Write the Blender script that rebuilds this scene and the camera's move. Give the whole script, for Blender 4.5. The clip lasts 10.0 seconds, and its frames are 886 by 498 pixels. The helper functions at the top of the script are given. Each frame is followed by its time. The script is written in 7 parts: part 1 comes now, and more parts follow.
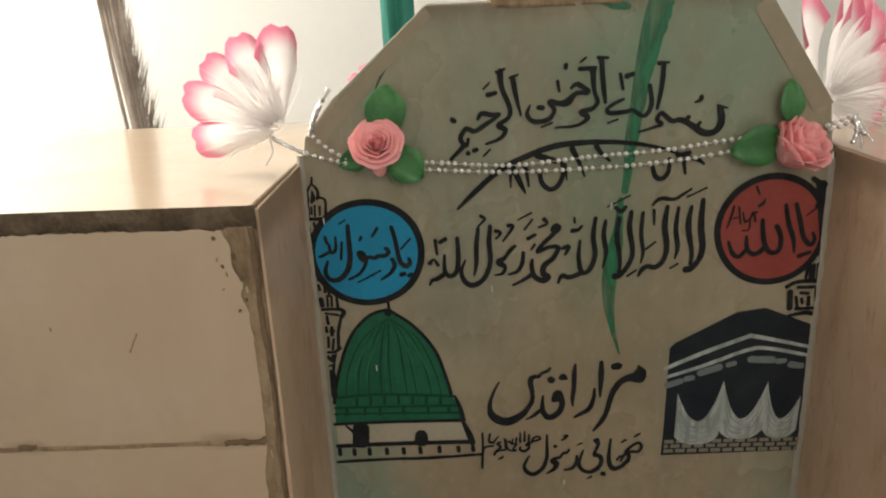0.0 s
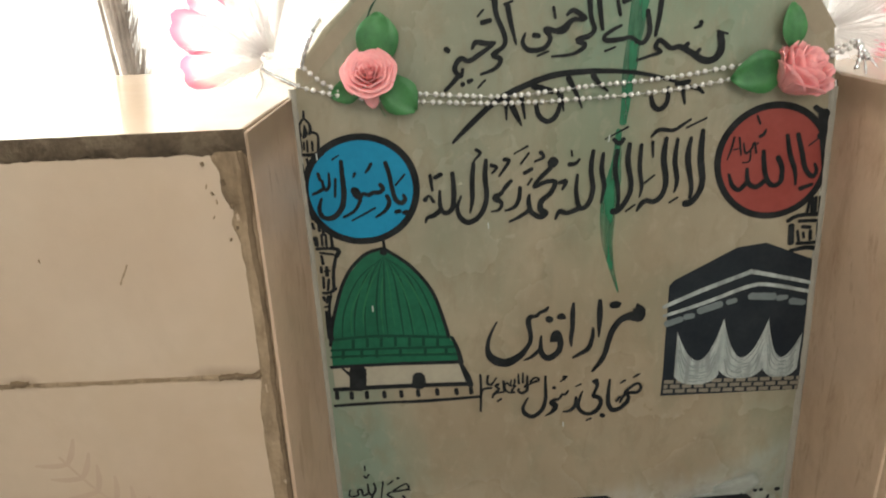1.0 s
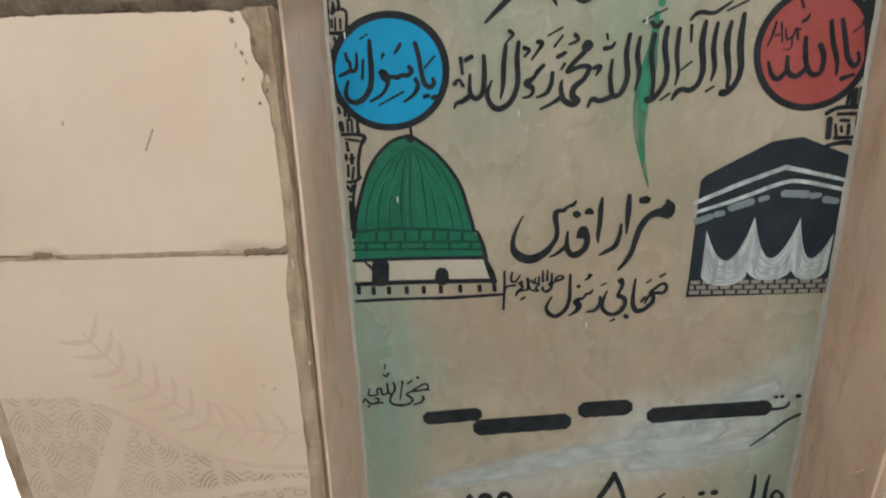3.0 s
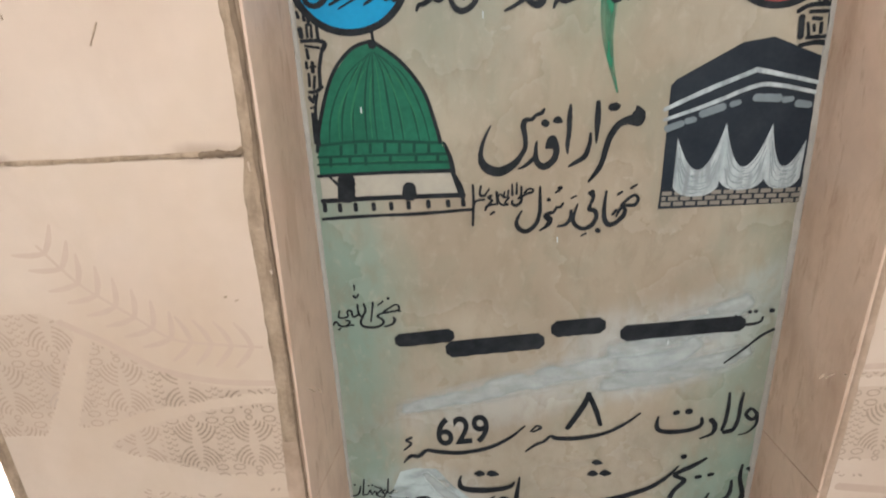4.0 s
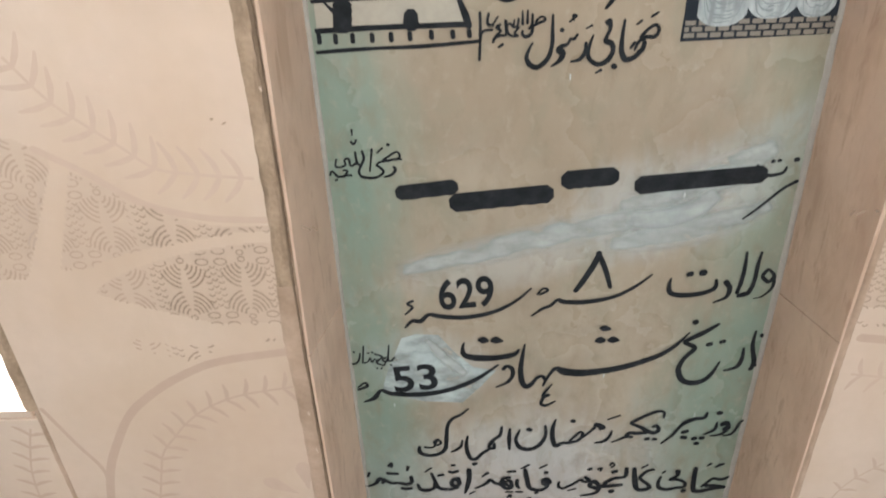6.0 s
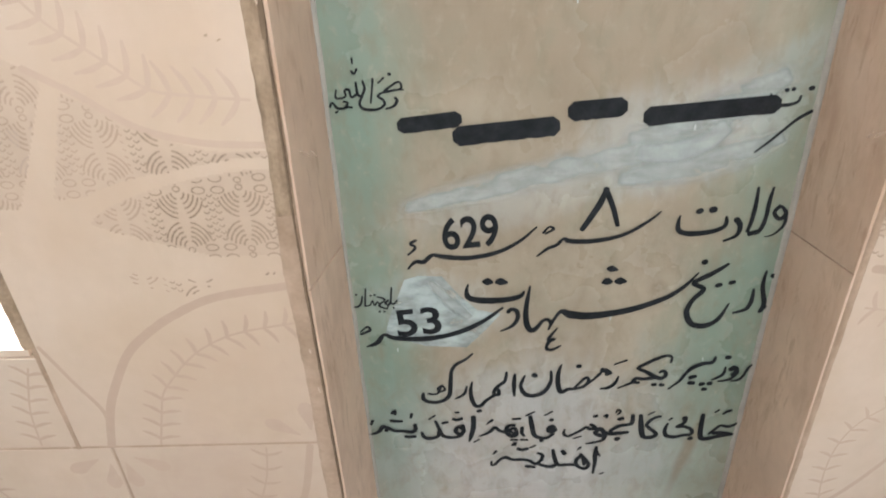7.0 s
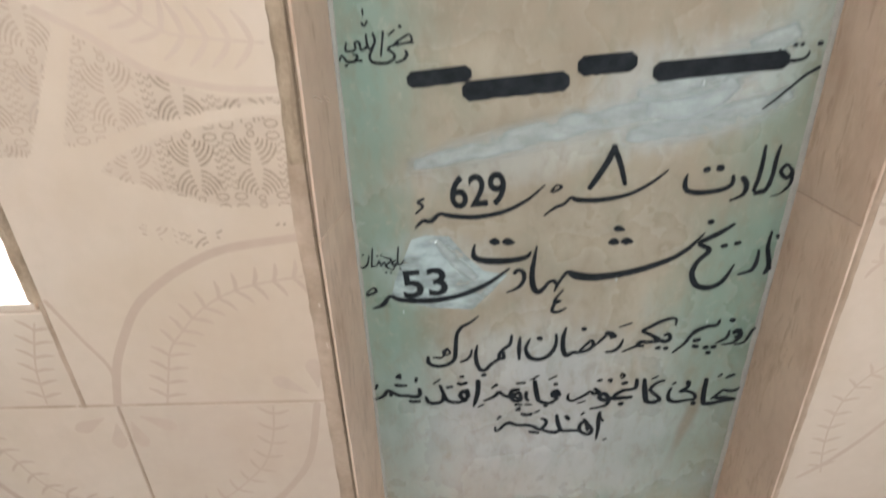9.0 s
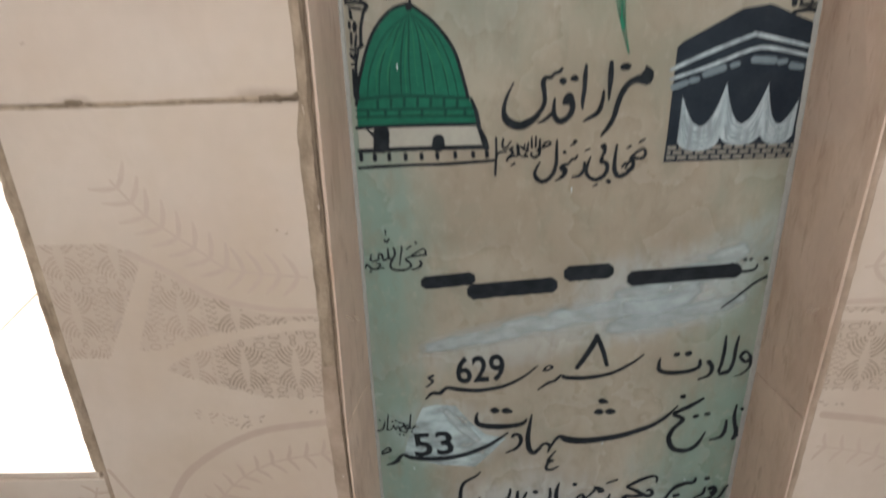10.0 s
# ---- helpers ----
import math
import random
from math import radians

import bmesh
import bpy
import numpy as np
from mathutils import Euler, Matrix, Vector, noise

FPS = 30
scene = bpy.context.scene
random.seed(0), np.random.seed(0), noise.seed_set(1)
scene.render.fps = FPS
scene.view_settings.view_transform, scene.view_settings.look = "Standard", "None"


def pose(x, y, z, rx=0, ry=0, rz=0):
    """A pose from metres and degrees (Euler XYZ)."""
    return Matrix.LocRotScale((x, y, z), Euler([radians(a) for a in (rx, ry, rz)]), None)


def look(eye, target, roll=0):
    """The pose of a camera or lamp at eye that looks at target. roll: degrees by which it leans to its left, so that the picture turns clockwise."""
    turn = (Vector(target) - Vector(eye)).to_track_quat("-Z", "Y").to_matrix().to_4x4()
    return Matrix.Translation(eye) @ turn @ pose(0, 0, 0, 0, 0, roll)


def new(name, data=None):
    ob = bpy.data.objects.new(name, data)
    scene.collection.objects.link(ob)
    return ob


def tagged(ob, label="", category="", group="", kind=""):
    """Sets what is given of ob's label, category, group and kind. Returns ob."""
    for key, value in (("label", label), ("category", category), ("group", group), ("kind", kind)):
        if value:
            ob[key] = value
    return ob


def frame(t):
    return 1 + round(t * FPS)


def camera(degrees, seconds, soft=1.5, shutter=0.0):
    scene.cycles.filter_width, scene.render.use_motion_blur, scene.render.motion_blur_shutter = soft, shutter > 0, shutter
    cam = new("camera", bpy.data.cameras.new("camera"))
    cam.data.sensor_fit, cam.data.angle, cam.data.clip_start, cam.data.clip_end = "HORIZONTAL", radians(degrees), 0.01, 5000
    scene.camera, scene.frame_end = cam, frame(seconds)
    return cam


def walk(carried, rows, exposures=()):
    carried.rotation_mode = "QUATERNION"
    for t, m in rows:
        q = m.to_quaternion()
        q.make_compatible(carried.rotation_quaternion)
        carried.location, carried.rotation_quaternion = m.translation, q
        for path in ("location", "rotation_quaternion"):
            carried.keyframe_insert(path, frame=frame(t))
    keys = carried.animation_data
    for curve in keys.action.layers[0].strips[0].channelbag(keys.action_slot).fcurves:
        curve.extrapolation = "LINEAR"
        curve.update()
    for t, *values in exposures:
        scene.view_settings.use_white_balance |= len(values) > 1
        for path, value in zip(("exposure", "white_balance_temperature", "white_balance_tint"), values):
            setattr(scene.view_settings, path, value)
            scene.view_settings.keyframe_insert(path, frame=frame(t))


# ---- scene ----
cam = camera(62.6, 10.0, 1.85, 0.5)
PATH = [
    (0, (-0.122, -0.686, 1.624), (-0.172, 1.189, 0.93), -2.3),
    (0.5, (-0.113, -0.69, 1.602), (-0.164, 1.177, 0.889), -2.8),
    (1, (-0.118, -0.692, 1.577), (-0.174, 1.166, 0.838), -2.9),
    (1.5, (-0.125, -0.693, 1.563), (-0.175, 1.155, 0.8), -2.4),
    (2, (-0.129, -0.703, 1.549), (-0.189, 1.141, 0.777), -1.9),
    (2.5, (-0.142, -0.708, 1.523), (-0.212, 1.12, 0.715), -1.9),
    (2.7, (-0.145, -0.709, 1.515), (-0.22, 1.117, 0.703), -1.8),
    (3.8, (-0.135, -0.715, 1.455), (-0.163, 1.075, 0.563), -2.2),
    (4, (-0.121, -0.721, 1.441), (-0.167, 1.064, 0.54), -2.5),
    (4.5, (-0.133, -0.72, 1.418), (-0.186, 1.049, 0.485), -2.0),
    (5, (-0.137, -0.721, 1.376), (-0.188, 1.022, 0.397), -2.1),
    (5.5, (-0.13, -0.723, 1.352), (-0.176, 1.0, 0.337), -2.3),
    (7, (-0.132, -0.735, 1.278), (-0.191, 0.937, 0.182), -2.8),
    (7.5, (-0.143, -0.74, 1.257), (-0.208, 0.919, 0.142), -2.9),
    (8, (-0.142, -0.745, 1.231), (-0.2, 0.889, 0.08), -2.9),
    (8.5, (-0.154, -0.756, 1.215), (-0.22, 0.873, 0.057), -2.8),
    (9, (-0.153, -0.76, 1.241), (-0.188, 0.906, 0.136), -2.2),
    (9.5, (-0.14, -0.786, 1.338), (-0.201, 0.941, 0.33), -2.4),
    (10, (-0.15, -0.818, 1.43), (-0.196, 0.958, 0.511), -1.8),
]
EXPOSURES = [(0.0, -0.57, 7600, 9), (0.5, -0.15, 7400, 8), (1.0, 0.08, 7150, 6), (1.5, 0.2, 6950, 6), (2.0, 0.24, 6700, 7), (2.5, 0.32, 6400, 7),
             (4.0, 0.87, 6300, 13), (4.5, 0.9, 6250, 14), (5.0, 0.92, 6250, 14), (5.5, 0.92, 6250, 13),
             (7.0, 1.02, 6200, 11), (8.5, 1.02, 6150, 10), (9.0, 0.96, 6050, 9), (9.5, 0.97, 5650, 8), (10.0, 0.42, 6000, 10)]
WINDOW_POWER, FRONT_FILL_POWER = 80.0, 18.0
walk(cam, [(t, look(eye, target, roll)) for t, eye, target, roll in PATH], EXPOSURES)


# ---- light ----
world = bpy.data.worlds.new("sky")
scene.world = world
world.use_nodes = True
_n = world.node_tree.nodes
_sky = _n.new("ShaderNodeTexSky")
_sky.sky_type, _sky.sun_disc = "NISHITA", False
_sky.sun_elevation, _sky.sun_rotation = radians(30.5), radians(-62)
world.node_tree.links.new(_sky.outputs[0], _n["Background"].inputs[0])
_n["Background"].inputs[1].default_value = 0.12

# the sun comes in through the west window and lies on the plinth and the ledge
SUN = new("sun", bpy.data.lights.new("sun", "SUN"))
SUN.data.energy, SUN.data.angle, SUN.data.color = 3.4, radians(0.5), (1.0, 0.97, 0.92)
SUN.matrix_world = look((-0.75, 0.40, 0.50), (0, 0, 0))


def opening_lamp(name, eye, target, w, h, power, colour):
    lamp = new(name, bpy.data.lights.new(name, "AREA"))
    lamp.data.shape, lamp.data.size, lamp.data.size_y = "RECTANGLE", w, h
    lamp.data.energy, lamp.data.color = power, colour
    lamp.matrix_world = look(eye, target)
    return lamp


# daylight standing in the window; an added fill behind the camera, source unseen
opening_lamp("west_window_daylight", (-1.93, 0.70, 2.11), (-0.9, 0.70, 1.8), 1.1, 1.2, WINDOW_POWER, (0.95, 0.98, 1.0))
opening_lamp("unseen_front_fill", (0.22, -2.04, 2.35), (0.0, 0.0, 1.35), 1.1, 0.7, FRONT_FILL_POWER, (1.0, 0.98, 0.96))


# ---- materials ----
def node_material(name, colour, rough=0.5, metal=0.0, var=0.12, scale=6.0, fine=90.0, bump=0.1, bump_dist=0.001,
                  second=None, spec=0.5, coat=0.0, random_tint=0.0, sss=0.0):
    """A surface with variation at two scales, fine relief and uneven gloss."""
    m = bpy.data.materials.new(name)
    m.use_nodes = True
    nt = m.node_tree
    N, L = nt.nodes, nt.links
    b = N["Principled BSDF"]
    tc = N.new("ShaderNodeTexCoord")
    n1 = N.new("ShaderNodeTexNoise")
    n1.inputs["Scale"].default_value, n1.inputs["Detail"].default_value = scale, 6
    n2 = N.new("ShaderNodeTexNoise")
    n2.inputs["Scale"].default_value, n2.inputs["Detail"].default_value = fine, 4
    L.new(tc.outputs["Object"], n1.inputs["Vector"])
    L.new(tc.outputs["Object"], n2.inputs["Vector"])
    mix = N.new("ShaderNodeMix")
    mix.data_type = "RGBA"
    c2 = second or tuple(c * (1 - var) for c in colour)
    mix.inputs[6].default_value, mix.inputs[7].default_value = (*colour, 1), (*c2, 1)
    ramp = N.new("ShaderNodeValToRGB")
    ramp.color_ramp.elements[0].position, ramp.color_ramp.elements[1].position = 0.35, 0.7
    L.new(n1.outputs["Fac"], ramp.inputs[0])
    L.new(ramp.outputs[0], mix.inputs[0])
    hsv = N.new("ShaderNodeHueSaturation")
    val = N.new("ShaderNodeMapRange")
    val.inputs["To Min"].default_value, val.inputs["To Max"].default_value = 1 - var, 1 + var
    L.new(n2.outputs["Fac"], val.inputs["Value"])
    last = val.outputs[0]
    if random_tint:
        oi = N.new("ShaderNodeObjectInfo")
        r = N.new("ShaderNodeMapRange")
        r.inputs["To Min"].default_value, r.inputs["To Max"].default_value = 1 - random_tint, 1 + random_tint
        L.new(oi.outputs["Random"], r.inputs["Value"])
        mul = N.new("ShaderNodeMath")
        mul.operation = "MULTIPLY"
        L.new(last, mul.inputs[0])
        L.new(r.outputs[0], mul.inputs[1])
        last = mul.outputs[0]
    L.new(last, hsv.inputs["Value"])
    L.new(mix.outputs[2], hsv.inputs["Color"])
    L.new(hsv.outputs[0], b.inputs["Base Color"])
    rr = N.new("ShaderNodeMapRange")
    rr.inputs["To Min"].default_value, rr.inputs["To Max"].default_value = max(0.02, rough * 0.8), min(1, rough * 1.25)
    L.new(n1.outputs["Fac"], rr.inputs["Value"])
    L.new(rr.outputs[0], b.inputs["Roughness"])
    b.inputs["Metallic"].default_value = metal
    b.inputs["Specular IOR Level"].default_value = spec
    b.inputs["Coat Weight"].default_value = coat
    b.inputs["Coat Roughness"].default_value = 0.08
    b.inputs["Subsurface Weight"].default_value = sss
    b.inputs["Subsurface Radius"].default_value = (0.01, 0.006, 0.005)
    bp = N.new("ShaderNodeBump")
    bp.inputs["Strength"].default_value, bp.inputs["Distance"].default_value = bump, bump_dist
    L.new(n2.outputs["Fac"], bp.inputs["Height"])
    L.new(bp.outputs[0], b.inputs["Normal"])
    return m


TILE = node_material("peach_glazed_tile", (0.592, 0.465, 0.358), 0.17, var=0.05, scale=5, fine=60, bump=0.03, second=(0.566, 0.428, 0.322), coat=0.25, random_tint=0.025)
REVEAL = node_material("veined_pink_beige_tile", (0.63, 0.458, 0.335), 0.42, var=0.08, scale=9, fine=70, bump=0.04, second=(0.52, 0.36, 0.258), coat=0.04, random_tint=0.04)
GROUT = node_material("dirty_brown_grout", (0.40, 0.29, 0.195), 0.85, spec=0.15, var=0.25, scale=25, fine=220, bump=0.7, bump_dist=0.002, second=(0.27, 0.19, 0.122))
PALEGROUT = node_material("pinkish_brown_grout", (0.44, 0.315, 0.225), 0.8, spec=0.15, var=0.15, scale=25, fine=180, bump=0.4, bump_dist=0.0015, second=(0.33, 0.23, 0.155))
STAINSHADEGROUT = node_material("brown_stain_and_shade_grout", (0.22, 0.155, 0.10), 0.85, spec=0.12, var=0.25, scale=30, fine=200, bump=0.5, bump_dist=0.0015, second=(0.15, 0.105, 0.07))
DARKGROUT = node_material("dark_stained_mortar", (0.135, 0.100, 0.07), 0.9, spec=0.1, var=0.3, scale=40, fine=260, bump=0.8, bump_dist=0.002, second=(0.07, 0.052, 0.038))
SEALANT = node_material("pale_grey_sealant", (0.36, 0.335, 0.285), 0.5, var=0.1, scale=20, fine=120, bump=0.2)
EDGESTONE = node_material("pale_worn_stone_edge", (0.315, 0.262, 0.190), 0.35, var=0.1, scale=20, fine=120, bump=0.2)
ORNAMENT = node_material("faint_printed_ornament", (0.498, 0.366, 0.272), 0.2, var=0.05, scale=8, fine=80, bump=0.0)
SCALEPRINT = node_material("embossed_scale_print", (0.330, 0.232, 0.158), 0.3, var=0.12, scale=14, fine=80, bump=0.0)
WORNPRINT = node_material("worn_scale_print", (0.450, 0.328, 0.240), 0.25, var=0.08, scale=14, fine=80, bump=0.0)
FAINTPRINT = node_material("worn_printed_leaves", (0.526, 0.391, 0.293), 0.2, var=0.05, scale=8, fine=80, bump=0.0)
BANDPRINT = node_material("printed_beige_band", (0.535, 0.405, 0.300), 0.2, var=0.05, scale=14, fine=80, bump=0.0)
WHITEWALL = node_material("white_wall_paint", (0.80, 0.80, 0.78), 0.7, var=0.03, scale=2, fine=50, bump=0.12)
FLOOR = node_material("grey_floor_tile", (0.065, 0.064, 0.062), 0.25, var=0.08, scale=3, fine=40, bump=0.04)
EARTH = node_material("dusty_ground", (0.42, 0.36, 0.28), 0.9, var=0.15, scale=0.8, fine=12, bump=0.4, bump_dist=0.02)
INK = node_material(name="black_sign_paint", spec=0.12, colour=(0.013, 0.0145, 0.016), rough=0.5, var=0.3, scale=60, fine=300, bump=0.1, bump_dist=0.0004, second=(0.026, 0.028, 0.030))
KAABABLACK = node_material(name="blue_black_sign_paint", spec=0.2, colour=(0.014, 0.018, 0.024), rough=0.4, var=0.25, scale=30, fine=200, bump=0.1, bump_dist=0.0004, second=(0.022, 0.028, 0.034))
BLUEPAINT = node_material(name="bright_blue_enamel", spec=0.2, colour=(0.008, 0.25, 0.44), rough=0.35, var=0.1, scale=25, fine=160, bump=0.05, second=(0.008, 0.215, 0.38))
REDPAINT = node_material(name="brick_red_enamel", spec=0.2, colour=(0.30, 0.070, 0.060), rough=0.4, var=0.12, scale=22, fine=160, bump=0.05, second=(0.26, 0.05, 0.042))
DOMEGREEN = node_material(name="deep_green_enamel", spec=0.2, colour=(0.016, 0.128, 0.072), rough=0.35, var=0.2, scale=30, fine=180, bump=0.05, second=(0.013, 0.10, 0.056))
DOMEDARK = node_material(name="dark_green_brush_lines", spec=0.2, colour=(0.010, 0.058, 0.036), rough=0.4, var=0.2, scale=40, fine=180, bump=0.05)
DOMELIGHT = node_material(name="light_green_brush_lines", spec=0.2, colour=(0.024, 0.155, 0.075), rough=0.4, var=0.2, scale=40, fine=180, bump=0.05)
PLASTER = node_material("painted_pale_wall", (0.40, 0.36, 0.28), 0.45, var=0.1, scale=30, fine=160, bump=0.05)
FOLDGREY = node_material("pale_grey_brush_paint", (0.27, 0.30, 0.29), 0.45, var=0.2, scale=60, fine=240, bump=0.1, second=(0.20, 0.23, 0.225))
CHALK = node_material("white_brush_paint", (0.52, 0.54, 0.51), 0.45, var=0.16, scale=70, fine=260, bump=0.15, bump_dist=0.0004, second=(0.38, 0.42, 0.40))
PLATE = node_material("grey_brush_paint", (0.17, 0.20, 0.205), 0.45, var=0.2, scale=60, fine=240, bump=0.1, second=(0.13, 0.155, 0.16))
BRICKPAINT = node_material("painted_brick_brown", (0.23, 0.20, 0.155), 0.45, var=0.2, scale=60, fine=240, bump=0.1)
PEARL = node_material("silver_pearl", (0.78, 0.76, 0.74), 0.18, metal=0.35, var=0.05, scale=80, fine=300, bump=0.0, coat=0.6)
TINSEL = node_material("silver_tinsel", (0.80, 0.80, 0.82), 0.25, metal=0.8, var=0.1, scale=200, fine=600, bump=0.0)
ROSEPINK = node_material("pink_fabric_petal", (0.95, 0.44, 0.46), 0.65, var=0.08, scale=30, fine=300, bump=0.25, bump_dist=0.0006, second=(0.90, 0.35, 0.36), sss=0.4)
LEAFGREEN = node_material("green_fabric_leaf", (0.060, 0.24, 0.075), 0.5, var=0.2, scale=40, fine=260, bump=0.3, bump_dist=0.0006, second=(0.035, 0.15, 0.055))
STRAW = node_material("dry_brown_stalks", (0.58, 0.51, 0.46), 0.8, var=0.25, scale=30, fine=240, bump=0.4, second=(0.34, 0.29, 0.26))
TEAL = node_material("teal_cotton_cloth", (0.03, 0.26, 0.21), 0.8, var=0.1, scale=20, fine=400, bump=0.3)


def blend_chain(nt, base, layers):
    """Lays coloured blots over a base colour. layers: (x, z, half width, half height, turn, softness, strength, colour), in metres."""
    N, L = nt.nodes, nt.links
    tc = N.new("ShaderNodeTexCoord")
    warp = N.new("ShaderNodeTexNoise")
    warp.inputs["Scale"].default_value, warp.inputs["Detail"].default_value = 9.0, 7
    streak = N.new("ShaderNodeTexNoise")
    streak.inputs["Scale"].default_value, streak.inputs["Detail"].default_value = 26.0, 5
    stretch = N.new("ShaderNodeMapping")
    stretch.inputs["Scale"].default_value = (2.2, 1.0, 0.5)
    L.new(tc.outputs["Object"], warp.inputs["Vector"])
    L.new(tc.outputs["Object"], stretch.inputs["Vector"])
    L.new(stretch.outputs[0], streak.inputs["Vector"])
    last = base
    for x, z, hx, hz, turn, soft, strength, colour in layers:
        mp = N.new("ShaderNodeMapping")
        mp.vector_type = "TEXTURE"
        mp.inputs["Location"].default_value = (x, 0, z)
        mp.inputs["Rotation"].default_value = (0, radians(turn), 0)
        mp.inputs["Scale"].default_value = (hx, 5.0, hz)
        L.new(tc.outputs["Object"], mp.inputs["Vector"])
        ln = N.new("ShaderNodeVectorMath")
        ln.operation = "LENGTH"
        L.new(mp.outputs[0], ln.inputs[0])
        off = N.new("ShaderNodeMath")
        off.operation = "MULTIPLY_ADD"
        L.new(warp.outputs["Fac"], off.inputs[0])
        off.inputs[1].default_value = -1.5
        L.new(ln.outputs["Value"], off.inputs[2])
        off2 = N.new("ShaderNodeMath")
        off2.operation = "MULTIPLY_ADD"
        L.new(streak.outputs["Fac"], off2.inputs[0])
        off2.inputs[1].default_value = -0.9
        L.new(off.outputs[0], off2.inputs[2])
        mr = N.new("ShaderNodeMapRange")
        mr.interpolation_type = "SMOOTHSTEP"
        mr.inputs["From Min"].default_value, mr.inputs["From Max"].default_value = -0.25 - 1.5 * soft, -0.25 + 1.5 * soft
        mr.inputs["To Min"].default_value, mr.inputs["To Max"].default_value = strength, 0.0
        L.new(off2.outputs[0], mr.inputs["Value"])
        mx = N.new("ShaderNodeMix")
        mx.data_type = "RGBA"
        L.new(mr.outputs[0], mx.inputs[0])
        L.new(last, mx.inputs[6])
        mx.inputs[7].default_value = (*colour, 1)
        last = mx.outputs[2]
    return last




def mottle(material, colour, scale, stretch, strength, low=0.5, high=0.68, detail=8):
    """A patchy second tone worked into a surface: grain, veins or faint stains."""
    nt = material.node_tree
    N, L = nt.nodes, nt.links
    b = N["Principled BSDF"]
    base = b.inputs["Base Color"].links[0].from_socket
    tc, mp, n, mr, mx = (N.new(k) for k in ("ShaderNodeTexCoord", "ShaderNodeMapping", "ShaderNodeTexNoise", "ShaderNodeMapRange", "ShaderNodeMix"))
    mp.inputs["Scale"].default_value = stretch
    n.inputs["Scale"].default_value, n.inputs["Detail"].default_value, n.inputs["Roughness"].default_value = scale, detail, 0.65
    n.inputs["Distortion"].default_value = 0.4
    mr.inputs["From Min"].default_value, mr.inputs["From Max"].default_value, mr.inputs["To Max"].default_value = low, high, strength
    mx.data_type = "RGBA"
    L.new(tc.outputs["Object"], mp.inputs["Vector"])
    L.new(mp.outputs[0], n.inputs["Vector"])
    L.new(n.outputs["Fac"], mr.inputs["Value"])
    L.new(mr.outputs[0], mx.inputs[0])
    L.new(base, mx.inputs[6])
    mx.inputs[7].default_value = (*colour, 1)
    L.new(mx.outputs[2], b.inputs["Base Color"])


mottle(REVEAL, (0.40, 0.245, 0.15), 9, (9, 2.5, 1.0), 0.55)
mottle(REVEAL, (0.33, 0.19, 0.11), 22, (8, 3, 0.8), 0.45, 0.56, 0.66)
mottle(GROUT, (0.12, 0.082, 0.052), 30, (2.5, 1, 0.45), 0.62, 0.46, 0.66)
mottle(DARKGROUT, (0.26, 0.20, 0.14), 38, (1, 1, 1.6), 0.5)
mottle(TILE, (0.50, 0.375, 0.27), 14, (1, 1, 0.5), 0.3)
mottle(TILE, (0.50, 0.365, 0.245), 4.5, (1, 1, 0.7), 0.5, 0.48, 0.72, 4)
GREENWASH, WHITEWASH, RUST, PALEGREEN = (0.19, 0.275, 0.215), (0.455, 0.48, 0.46), (0.22, 0.135, 0.07), (0.20, 0.235, 0.18)
SLAB = node_material("beige_marble_slab", (0.388, 0.326, 0.238), 0.27, var=0.05, scale=7, fine=80, bump=0.03, second=(0.300, 0.240, 0.168), coat=0.1)
_b = SLAB.node_tree.nodes["Principled BSDF"]
_from = _b.inputs["Base Color"].links[0].from_socket
